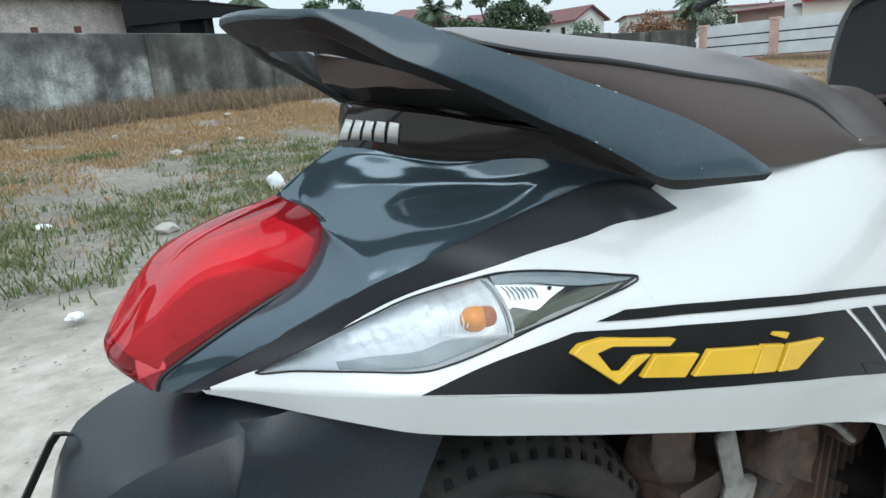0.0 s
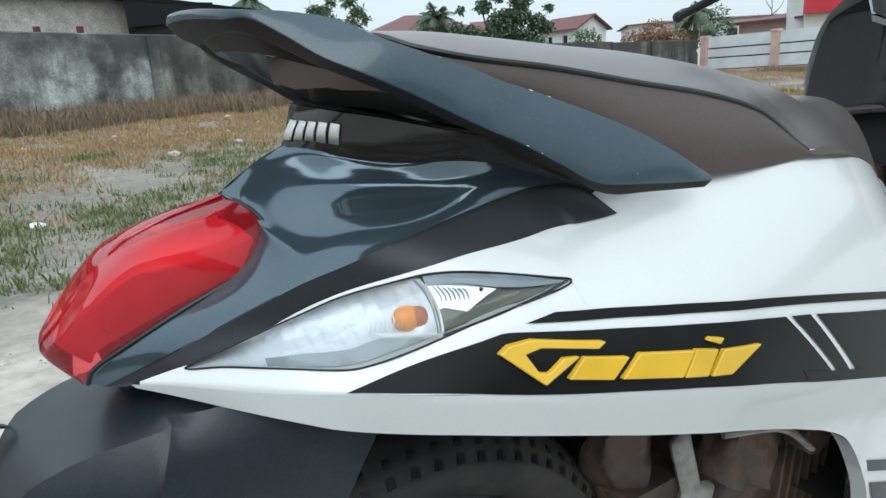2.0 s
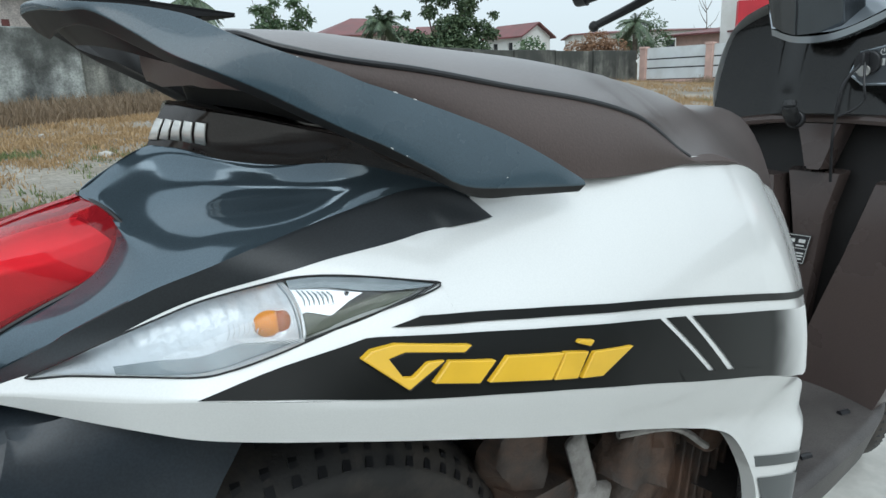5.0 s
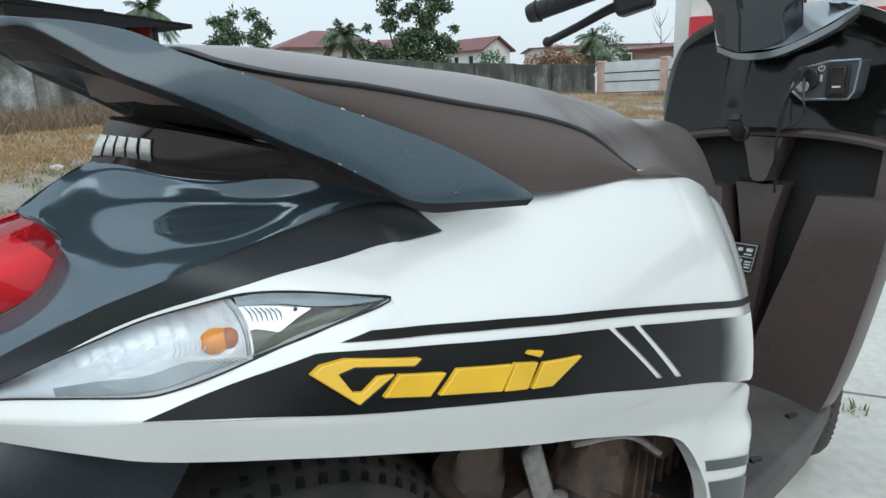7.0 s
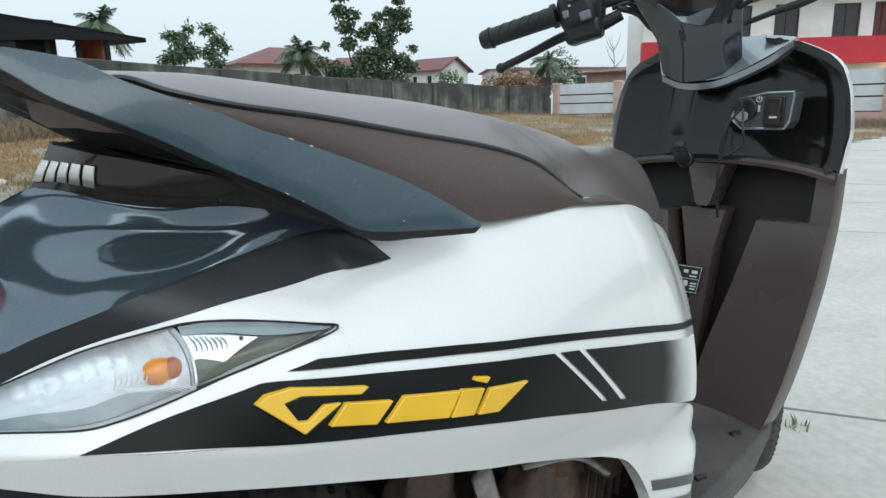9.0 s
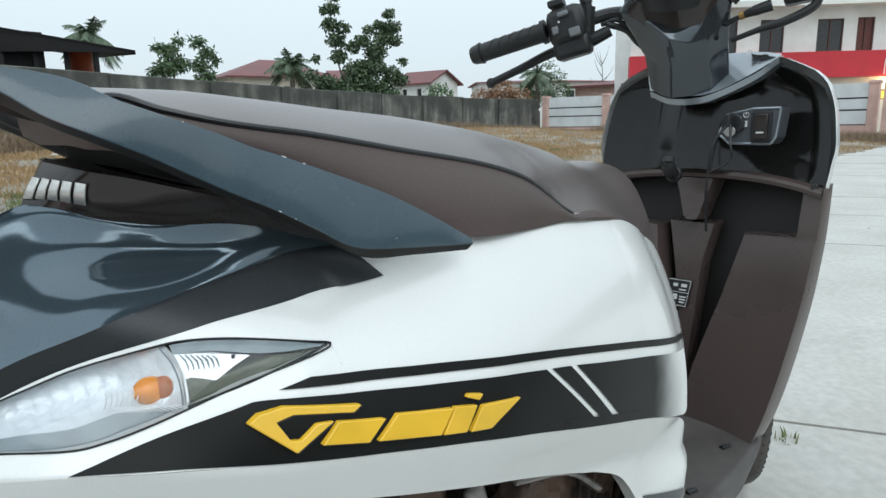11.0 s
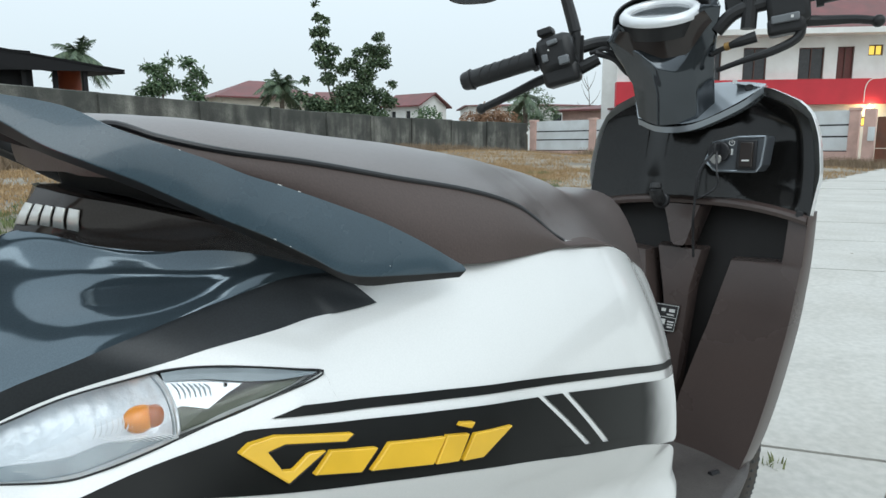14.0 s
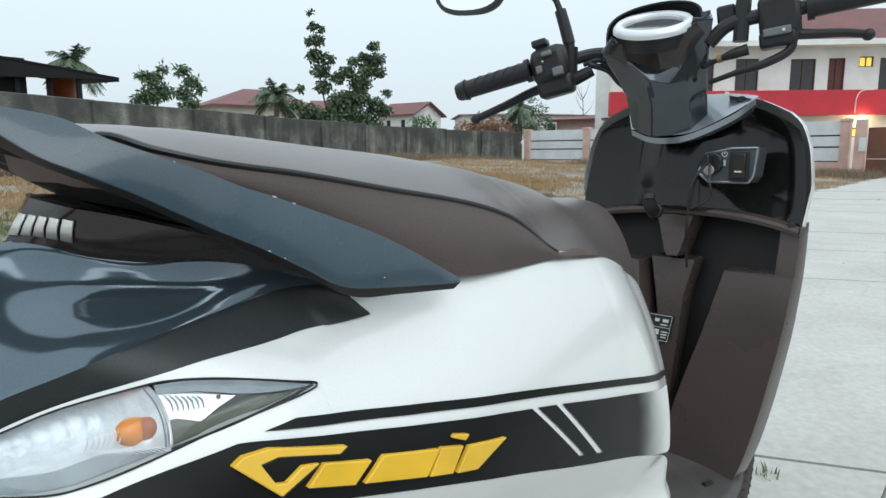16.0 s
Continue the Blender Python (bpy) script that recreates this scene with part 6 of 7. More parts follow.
def ground_z(x, y):
    """The lot rises a little towards the wall."""
    d = y - f_grass(max(-12, min(30, x)))
    if d < 0 or x > 60 or x < -60 or y > 60:
        return -0.03 if y < 0 else -0.012
    w = max(0.0, 1 - max(0.0, x - 20) / 12)
    base = 0.55 * w * min(1, max(0, (d - 2.5) / 9.0)) + 0.05 * min(1, d)
    return -0.03 + base + 0.05 * min(1, d) * noise.noise(V(x * 0.7, y * 0.7, 0)) + 0.025 * min(1, d) * noise.noise(V(x * 2.5, y * 2.5, 3))


xs_ = [-900, -300, -100, -50, -30, -20] + [-14 + i * 0.35 for i in range(130)] + [33, 36, 40, 50, 70, 120, 300, 900]
ys_ = [-900, -300, -100, -40, -20, -12, -8, -4, 0, 1.2, 1.8] + [2.0 + i * 0.3 for i in range(70)] + [24, 27, 32, 40, 60, 100, 300, 900]
bm = bmesh.new()
sheet(bm, [[V(x, y, ground_z(x, y)) for x in xs_] for y in ys_])
ground = part("ground", bm, SOIL)
tagged(ground, "sandy soil lot with patchy grass", "ground", kind="structure")

# concrete yard in slabs
pave = thing("pavement", (0, 0, 0), "pale worn concrete yard with cracks", "pavement", kind="structure")
random.seed(4)
SKEW = 0.42
for i in range(-6, 20):
    for j in range(-3, 1):
        x0, x1 = i * 1.55 + 0.12, i * 1.55 + 1.67
        y0, y1 = j * 2.6 - 0.3, j * 2.6 + 2.3
        bm = bmesh.new()
        nx = 14 if j == 0 else 2
        g = 0.004
        last = j == 0
        top = []
        for k in range(nx + 1):
            x = x0 + g + (x1 - x0 - 2 * g) * k / nx
            xe = x - SKEW * 2.2
            yb = f_edge(xe) + 0.22 * noise.noise(V(xe * 1.3, 0, 0)) + random.uniform(-0.07, 0.07) if last else y1 - g
            top.append((x, yb))
        zt = random.uniform(-0.004, 0.004)
        vs = []
        for z in (zt, -0.12):
            lo = [bm.verts.new((x - SKEW * (y0 + g), y0 + g, z)) for x, _ in top]
            hi = [bm.verts.new((x - SKEW * y, y, z)) for x, y in top]
            vs.append((lo, hi))
            if z == zt:
                for k in range(nx):
                    bm.faces.new((lo[k], lo[k + 1], hi[k + 1], hi[k]))
        for k in range(nx):
            for s in (0, 1):
                bm.faces.new((vs[0][s][k], vs[0][s][k + 1], vs[1][s][k + 1], vs[1][s][k]))
        for k in (0, nx):
            bm.faces.new((vs[0][0][k], vs[0][1][k], vs[1][1][k], vs[1][0][k]))
        part("slab", bm, CONCRETE, pave, smooth=False)

# old plastered wall
WALLM = material("stained_wall_plaster", (0.165, 0.165, 0.150), 0.9, var=0.3, scale=1.2, fine=0.2, fine_scale=30, bump=0.4, bump_scale=18, stain=(0.045, 0.046, 0.044), stain_scale=0.9, stain_amt=0.85)
n_, l_ = WALLM.node_tree.nodes, WALLM.node_tree.links
tc = n_.new("ShaderNodeTexCoord")
mp = n_.new("ShaderNodeMapping")
mp.inputs["Scale"].default_value = (1.6, 1.6, 0.25)
l_.new(tc.outputs["Object"], mp.inputs["Vector"])
stk = n_.new("ShaderNodeTexNoise")
stk.inputs["Scale"].default_value, stk.inputs["Detail"].default_value = 1.4, 7
l_.new(mp.outputs[0], stk.inputs["Vector"])
rp = n_.new("ShaderNodeValToRGB")
rp.color_ramp.elements[0].position, rp.color_ramp.elements[1].position = 0.40, 0.66
rp.color_ramp.elements[0].color, rp.color_ramp.elements[1].color = (0.55, 0.55, 0.54, 1), (1.55, 1.55, 1.50, 1)
l_.new(stk.outputs["Fac"], rp.inputs["Fac"])
pb = n_["Principled BSDF"]
old = pb.inputs["Base Color"].links[0].from_socket
mm = n_.new("ShaderNodeMix")
mm.data_type, mm.blend_type = "RGBA", "MULTIPLY"
mm.inputs["Factor"].default_value = 1
l_.new(old, mm.inputs["A"])
l_.new(rp.outputs["Color"], mm.inputs["B"])
l_.new(mm.outputs["Result"], pb.inputs["Base Color"])
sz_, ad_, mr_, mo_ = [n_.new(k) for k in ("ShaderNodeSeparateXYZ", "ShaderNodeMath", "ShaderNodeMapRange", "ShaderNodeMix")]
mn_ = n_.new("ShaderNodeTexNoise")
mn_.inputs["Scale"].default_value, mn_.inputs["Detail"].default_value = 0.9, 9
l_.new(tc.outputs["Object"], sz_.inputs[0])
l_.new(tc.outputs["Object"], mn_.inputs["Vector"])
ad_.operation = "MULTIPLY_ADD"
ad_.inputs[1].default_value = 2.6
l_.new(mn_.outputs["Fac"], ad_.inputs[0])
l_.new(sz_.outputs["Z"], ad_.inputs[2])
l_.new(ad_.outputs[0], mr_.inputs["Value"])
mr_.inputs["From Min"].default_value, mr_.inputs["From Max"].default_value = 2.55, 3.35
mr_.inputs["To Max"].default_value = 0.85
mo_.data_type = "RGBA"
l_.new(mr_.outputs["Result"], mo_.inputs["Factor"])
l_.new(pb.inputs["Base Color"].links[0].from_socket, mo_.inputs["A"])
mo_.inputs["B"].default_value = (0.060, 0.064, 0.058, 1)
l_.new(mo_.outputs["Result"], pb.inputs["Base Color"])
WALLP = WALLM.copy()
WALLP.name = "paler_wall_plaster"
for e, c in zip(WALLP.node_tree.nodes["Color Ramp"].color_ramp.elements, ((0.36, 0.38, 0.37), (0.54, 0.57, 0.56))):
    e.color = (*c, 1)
wall = thing("wall_north", (0, 0, 0), "weathered grey plastered boundary wall with black stains", "wall", kind="structure")
wx = [-9 + i * 3.0 for i in range(13)] + [30.9]
for a, b in zip(wx, wx[1:] + [None]):
    if b is None or b <= a:
        break
    bm = bmesh.new()
    pa, pb_ = V(a, f_wall(a), 0), V(b, f_wall(b), 0)
    d = (pb_ - pa).normalized()
    n = V(-d.y, d.x, 0)
    h = 2.0 + 0.02 * math.sin(a)
    ring = []
    for p in (pa + d * 0.01, pb_ - d * 0.01):
        for off, z in ((-0.07, -0.2), (-0.07, h - 0.02), (-0.05, h), (0.05, h), (0.07, h - 0.02), (0.07, -0.2)):
            ring.append(p + n * off + V(0, 0, z))
    vs = sheet(bm, [ring[:6], ring[6:]], closed=True)
    cap(bm, vs[0]), cap(bm, vs[1])
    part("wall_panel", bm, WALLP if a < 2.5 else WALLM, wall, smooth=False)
    bm = bmesh.new()
    boxm(bm, pa + V(0, 0, 0.9) + n * -0.03, V(0.22, 0.22, 2.12), Matrix.Rotation(math.atan2(d.y, d.x), 3, "Z"))
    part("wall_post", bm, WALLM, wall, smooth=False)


# ---- grass ----
def blades(name, spots, mat, label, height, width, seed, spread=0.07):
    rnd = random.Random(seed)
    verts, faces = [], []
    for x, y, s in spots:
        for _ in range(rnd.randint(7, 12)):
            a, h = rnd.uniform(0, 6.283), height * s * rnd.uniform(0.5, 1.2)
            bx, by = x + rnd.gauss(0, spread), y + rnd.gauss(0, spread)
            z = ground_z(bx, by) - 0.01
            w = width * rnd.uniform(0.6, 1.3)
            dx, dy = math.cos(a), math.sin(a)
            lx, ly = rnd.gauss(0, 0.35) * h, rnd.gauss(0, 0.35) * h
            i = len(verts)
            verts += [(bx - dx * w, by - dy * w, z), (bx + dx * w, by + dy * w, z), (bx + lx * 0.45 + dx * w * 0.7, by + ly * 0.45 + dy * w * 0.7, z + h * 0.6), (bx + lx * 0.45 - dx * w * 0.7, by + ly * 0.45 - dy * w * 0.7, z + h * 0.6), (bx + lx, by + ly, z + h)]
            faces += [(i, i + 1, i + 2, i + 3), (i + 3, i + 2, i + 4)]
    me = bpy.data.meshes.new(name)
    me.from_pydata(verts, [], faces)
    me.materials.append(mat)
    return tagged(new(name, me), label, "grass", kind="stuff")


def island_material(name, c0, c1, rough=0.7, trans=0.0):
    m = material(name, c0, rough, var=0.1)
    n, l = m.node_tree.nodes, m.node_tree.links
    g = n.new("ShaderNodeNewGeometry")
    r = n.new("ShaderNodeValToRGB")
    r.color_ramp.elements[0].color, r.color_ramp.elements[1].color = (*c0, 1), (*c1, 1)
    l.new(g.outputs["Random Per Island"], r.inputs["Fac"])
    l.new(r.outputs["Color"], n["Principled BSDF"].inputs["Base Color"])
    return m


GREEN = island_material("green_grass", (0.075, 0.120, 0.036), (0.22, 0.235, 0.105))
DRY = island_material("dry_grass", (0.13, 0.092, 0.058), (0.29, 0.215, 0.14))
DRYLOW = island_material("straw_grass", (0.28, 0.18, 0.085), (0.46, 0.32, 0.17))
rnd = random.Random(11)
green, dry, straw = [], [], []
for _ in range(60000):
    x, y = rnd.uniform(-8, 14), rnd.uniform(2.1, 14)
    d = y - f_grass(x)
    if d < 0.05 or y > f_wall(x) - 0.3:
        continue
    patch = noise.noise(V(x * 0.8, y * 0.55, 7)) + 0.5 * noise.noise(V(x * 2.3, y * 1.7, 2))
    near = y > f_wall(x) - 3.0 - 0.7 * noise.noise(V(x * 0.9, y, 4))
    lush = any(math.hypot(x - px_, y - py_) < pr_ * rnd.uniform(0.5, 1.1) for px_, py_, pr_ in ((2.3, 6.1, 1.2), (0.3, 4.3, 1.0), (-0.2, 3.3, 0.8), (1.0, 4.5, 0.7)))
    if d < 5.2 and (lush or patch > 0.30 - 0.03 * d) and rnd.random() < 0.2 + 0.9 * max(0.0, 0.5 + 1.6 * noise.noise(V(x * 3.1, y * 3.1, 5))) and len(green) < 9000:
        green.append((x, y, rnd.choice((0.35, 0.5, 0.7, 0.9)) * min(1, 0.5 + d)))
    elif d > 0.6 and patch > -0.25 and rnd.random() < (0.22 if d < 3.6 else 0.75) and not near:
        straw.append((x, y, rnd.uniform(0.3, 0.6) + 0.04 * d))
    if near and rnd.random() < 0.5:
        dry.append((x, y, rnd.uniform(0.4, 1.15)))
for _ in range(9000):
    x, y = rnd.uniform(10, 30), rnd.uniform(2.8, 20)
    if y > f_wall(x) - 0.4:
        continue
    if noise.noise(V(x * 0.3, y * 0.3, 9)) > -0.25:
        (dry if y > f_wall(x) - 4 or x > 24 else straw).append((x, y, rnd.uniform(0.7, 1.3)))
blades("green_grass", green, GREEN, "patches of short green grass", 0.085, 0.0052, 1, 0.04)
blades("dry_grass", dry, DRY, "tall dry brown grass along the wall", 0.28, 0.007, 2, 0.10)
blades("straw_grass", straw, DRYLOW, "short straw coloured grass", 0.085, 0.006, 3, 0.11)
tuft = []
for x, y in ((1.567, -0.047), (7.2, 1.2), (12.2, 2.2), (13.5, 1.2), (9.8, 0.4)):
    tuft += [(x + rnd.gauss(0, 0.015), y + rnd.gauss(0, 0.015), 0.8) for _ in range(2)]
_gz = ground_z
ground_z = lambda x, y: 0.0
blades("grass_tuft", tuft, GREEN, "grass tufts in the concrete joints", 0.045, 0.003, 4, 0.02)
ground_z = _gz


def stone(x, y, r, mat, name, label, cat, sq=0.6, seed=0):
    bm = bmesh.new()
    bmesh.ops.create_icosphere(bm, subdivisions=3, radius=r)
    for v in bm.verts:
        v.co *= 1 + 0.35 * noise.noise(v.co / r * 1.3 + V(seed, 0, 0))
        v.co.z *= sq
    ob = part(name, bm, mat)
    ob.location = (x, y, max(0.0, ground_z(x, y)) + r * sq * 0.55)
    return tagged(ob, label, cat)


bag = stone(1.64, 4.46, 0.062, BAG, "plastic_bag", "crumpled white plastic bag on grass", "litter", 1.3, 3)
stone(-0.01, 2.30, 0.030, BAG, "paper_scrap", "scrap of white paper on the ground", "litter", 0.5, 5)
stone(0.05, 4.36, 0.050, BAG, "paper_scrap", "scrap of white paper in the grass", "litter", 0.4, 6)
for i in range(26):
    x, y = rnd.uniform(-3.5, 6.5), rnd.uniform(2.3, 11)
    tagged(stone(x, y, rnd.uniform(0.02, 0.07), STONE, "rubble_stone", "small pale rubble stone", "stone", 0.6, i), group="rubble in the lot")
for i in range(16):
    x, y = rnd.uniform(1.5, 9), rnd.uniform(-1.2, 1.6)
    tagged(stone(x, y, rnd.uniform(0.006, 0.016), SOIL, "dry_leaf", "small dry leaf bit lying on concrete", "debris", 0.25, 40 + i), group="debris on the concrete")
verts, faces = [], []
for _ in range(2600):
    x = rnd.uniform(-3.0, 4.5)
    y = f_edge(x) + rnd.uniform(-0.15, 1.3)
    if y > 3.0 or rnd.random() < 0.35 + 0.5 * noise.noise(V(x * 1.5, y * 1.5, 1)):
        continue
    r, z, i = rnd.uniform(0.003, 0.006 + 0.010 * rnd.random() ** 4), max(0.0, ground_z(x, y)) - 0.002, len(verts)
    verts += [(x + r * rnd.uniform(0.6, 1.3) * math.cos(a), y + r * rnd.uniform(0.6, 1.3) * math.sin(a), z) for a in (0, 1.57, 3.14, 4.71)] + [(x, y, z + r * rnd.uniform(0.5, 0.9))]
    faces += [(i, i + 1, i + 4), (i + 1, i + 2, i + 4), (i + 2, i + 3, i + 4), (i + 3, i, i + 4)]
me = bpy.data.meshes.new("gravel")
me.from_pydata(verts, [], faces)
me.materials.append(island_material("gravel_bits", (0.16, 0.14, 0.11), (0.50, 0.48, 0.44), 0.9))
tagged(new("gravel", me), "loose gravel along the concrete edge", "gravel", kind="stuff")


# ---- buildings behind the wall ----
CREAM = material("cream_house_paint", (0.66, 0.62, 0.54), 0.85, var=0.08, scale=0.8, stain=(0.45, 0.42, 0.36), stain_scale=0.5, stain_amt=0.5)
PALE = material("white_house_paint", (0.74, 0.74, 0.72), 0.85, var=0.06, scale=0.8, stain=(0.55, 0.54, 0.50), stain_scale=0.5, stain_amt=0.5)
MAROON = material("maroon_roof_sheet", (0.16, 0.055, 0.055), 0.6, var=0.2, scale=1.5, stain=(0.10, 0.05, 0.045), stain_scale=0.7, stain_amt=0.5)
REDBAND = material("red_band_paint", (0.50, 0.030, 0.045), 0.6, var=0.1, scale=0.9)
DARKWIN = material("dark_window_glass", (0.035, 0.038, 0.042), 0.12, var=0.2)
FRAMEM = material("brown_window_frame", (0.09, 0.045, 0.035), 0.6, var=0.2)
DOORM = material("dark_red_door", (0.10, 0.028, 0.024), 0.5, var=0.2)
YWIN = emitter("lit_yellow_window", (0.95, 0.66, 0.10), 0.75)
GLOW = emitter("lit_lamp_glass", (1.0, 0.80, 0.45), 14.0)
PINK = material("pink_painted_post", (0.62, 0.42, 0.36), 0.8, var=0.1, scale=2, stain=(0.40, 0.28, 0.24), stain_scale=1.5, stain_amt=0.5)
PANELW = material("white_metal_sheet", (0.70, 0.73, 0.74), 0.55, var=0.06, scale=1.5, stain=(0.50, 0.50, 0.48), stain_scale=1.2, stain_amt=0.4)
GATE = material("brown_rusty_gate", (0.13, 0.065, 0.045), 0.7, var=0.25, scale=3, stain=(0.22, 0.075, 0.04), stain_scale=1.2, stain_amt=0.7)
BRICKW = material("pale_brick", (0.48, 0.44, 0.41), 0.9, var=0.2, scale=4, fine=0.2, fine_scale=25)
# near-black boards, also used where the shed is only dim inside
BRICKR = material("near_black_board_and_shade", (0.012, 0.012, 0.013), 0.85, var=0.3, scale=3)
# black roof, also painted on as its shaded underside
ROOFB = material("black_roof_and_shade", (0.007, 0.007, 0.008), 0.9, var=0.25, scale=2)
ORANGE = material("orange_water_tank", (0.42, 0.09, 0.035), 0.55, var=0.12, scale=3)
BARK = material("grey_brown_bark", (0.12, 0.10, 0.08), 0.9, var=0.3, scale=6, bump=0.4, bump_scale=30)
LEAFD = island_material("dark_green_leaf", (0.036, 0.068, 0.034), (0.12, 0.165, 0.085), 0.55)
LEAFM = island_material("green_leaf", (0.045, 0.095, 0.040), (0.15, 0.21, 0.11), 0.5)
LEAFP = island_material("palm_leaf", (0.050, 0.082, 0.050), (0.13, 0.17, 0.10), 0.55)
LEAFO = island_material("rusty_dry_leaf", (0.17, 0.095, 0.055), (0.34, 0.20, 0.12), 0.8)
FB0, FD = V(31.5, 16.8, 0), V(10.5, -15.1, 0).normalized()
FN = V(FD.y, -FD.x, 0)
FN = FN if FN.x < 0 else -FN


def fac(s, z, d=0.0):
    """On the long facade: s along it, d out from it."""
    return FB0 + FD * s + FN * d + V(0, 0, z)


def slab_between(bm, s0, s1, z0, z1, d0, d1):
    vs = [bm.verts.new(fac(s, z, d)) for d in (d0, d1) for s, z in ((s0, z0), (s1, z0), (s1, z1), (s0, z1))]
    for q in ((0, 1, 2, 3), (7, 6, 5, 4), (0, 4, 5, 1), (1, 5, 6, 2), (2, 6, 7, 3), (3, 7, 4, 0)):
        bm.faces.new([vs[i] for i in q])


apart = thing("apartment_building", (38, 8, 0), "two-storey white building with red band and maroon roof", "building")


def fpart(name, s0, s1, z0, z1, d0, d1, mat, label="", parent=apart):
    bm = bmesh.new()
    slab_between(bm, s0, s1, z0, z1, d0, d1)
    return part(name, bm, mat, parent, label, smooth=False)


# walls are built round the openings
UPW = [(3.6, 4.4, 4.02, 5.65, "d"), (5.2, 6.4, 4.05, 5.65, "w"), (7.48, 8.62, 4.05, 5.65, "w"), (10.17, 11.39, 4.05, 5.60, "w"), (12.01, 12.80, 4.02, 5.62, "d"), (13.46, 14.14, 5.16, 5.68, "y"), (14.45, 15.6, 4.02, 5.60, "w"), (16.6, 17.8, 4.05, 5.60, "w")]
LOWW = [(7.6, 8.4, 1.95, 2.22, "w"), (10.2, 10.9, 2.0, 2.22, "w"), (12.09, 12.90, 1.98, 2.22, "w"), (13.41, 13.99, 1.67, 2.15, "y2"), (14.40, 15.4, 1.72, 2.15, "w")]


def wall_with(openings, z0, z1, s0, s1, mat, name):
    bm = bmesh.new()
    cuts = sorted(openings)
    at = s0
    for a, b, c, d, _ in cuts:
        slab_between(bm, at, a, z0, z1, 0.0, -0.25)
        slab_between(bm, a, b, z0, c, 0.0, -0.25)
        slab_between(bm, a, b, d, z1, 0.0, -0.25)
        at = b
    slab_between(bm, at, s1, z0, z1, 0.0, -0.25)
    part(name, bm, mat, apart, smooth=False)


wall_with(UPW, 4.0, 6.15, 1.2, 30, PALE, "upper_wall")
wall_with(LOWW, 0.0, 2.8, 1.2, 30, CREAM, "lower_wall")
fpart("red_band", 1.15, 30, 2.78, 4.02, -0.25, 0.35, REDBAND, "bright red balcony band")
fpart("eave", 0.9, 30.3, 6.15, 6.42, -0.3, 0.9, PALE, "white concrete eave")
fpart("rear_wall", 1.2, 30, 0, 6.15, -6.0, -6.3, PALE)
fpart("dark_interior", 1.3, 29.9, 0.0, 6.1, -0.9, -1.0, DARKWIN)
bm = bmesh.new()
vs = [bm.verts.new(fac(s, z, d)) for s, z, d in ((9.5, 6.42, 0.8), (30.3, 6.42, 0.8), (30.3, 8.6, -3.0), (11.5, 8.6, -3.0), (9.5, 6.42, -6.5), (30.3, 6.42, -6.5))]
for q in ((0, 1, 2, 3), (0, 3, 4), (3, 2, 5, 4), (1, 5, 2), (0, 4, 5, 1)):
    bm.faces.new([vs[i] for i in q])
part("roof", bm, MAROON, apart, "maroon sheet roof", smooth=False)
for a, b, c, d, k in UPW + LOWW:
    mat = {"w": DARKWIN, "d": DOORM, "y": YWIN, "y2": YWIN}[k]
    w = fpart("door" if k == "d" else "window", a, b, c, d, -0.12, -0.15, mat, {"w": "dark window", "d": "dark red door", "y": "lit yellow window", "y2": "lit yellow window"}[k])
    t = 0.05
    bm = bmesh.new()
    for q in ((a, a + t, c, d), (b - t, b, c, d), (a + t, b - t, c, c + t), (a + t, b - t, d - t, d), ((a + b) / 2 - t / 2, (a + b) / 2 + t / 2, c + t, d - t)):
        slab_between(bm, *q, -0.07, -0.12)
    part("frame", bm, FRAMEM, w, "brown frame", smooth=False)
bm = bmesh.new()
tube(bm, [fac(13.25, 2.85, 0.40), fac(13.28, 3.6, 0.42), fac(13.45, 3.95, 0.55), fac(13.95, 4.0, 0.6)], 0.025, 6)
part("lamp_pipe", bm, PALE, apart, "thin white pipe")
bm = bmesh.new()
bmesh.ops.create_uvsphere(bm, u_segments=12, v_segments=8, radius=0.09, matrix=Matrix.Translation(fac(13.66, 2.66, 0.22)))
part("wall_lamp", bm, GLOW, apart, "lit warm wall lamp")
bulb = new("wall_lamp_light", bpy.data.lights.new("wall_lamp_light", "POINT"))
bulb.data.energy, bulb.data.color, bulb.data.shadow_soft_size = 60, (1.0, 0.72, 0.35), 0.1
bulb.location = fac(13.66, 2.60, 0.45)

# ---- fence with pink posts and white sheets ----
fence = thing("metal_fence", (30, 12, 0), "pink posts with white metal sheets and pink plinth", "fence")
FE = [V(30.2, 19.6, 0), V(30.0, 15.9, 0), V(29.85, 12.6, 0), V(29.6, 9.4, 0), V(29.3, 6.6, 0), V(28.9, 4.35, 0)]


def seg_box(bm, a, b, z0, z1, t, o=0.0):
    d = (b - a).normalized()
    n = V(-d.y, d.x, 0)
    vs = [bm.verts.new(p + n * (o + k) + V(0, 0, z)) for k in (-t / 2, t / 2) for p, z in ((a, z0), (b, z0), (b, z1), (a, z1))]
    for q in ((0, 1, 2, 3), (7, 6, 5, 4), (0, 4, 5, 1), (1, 5, 6, 2), (2, 6, 7, 3), (3, 7, 4, 0)):
        bm.faces.new([vs[i] for i in q])


for p in FE:
    bm = bmesh.new()
    boxm(bm, p + V(0, 0, 1.0), V(0.34, 0.34, 2.1))
    boxm(bm, p + V(0, 0, 2.08), V(0.40, 0.40, 0.12))
    part("post", bm, PINK, fence, smooth=False, bevel=0.02)
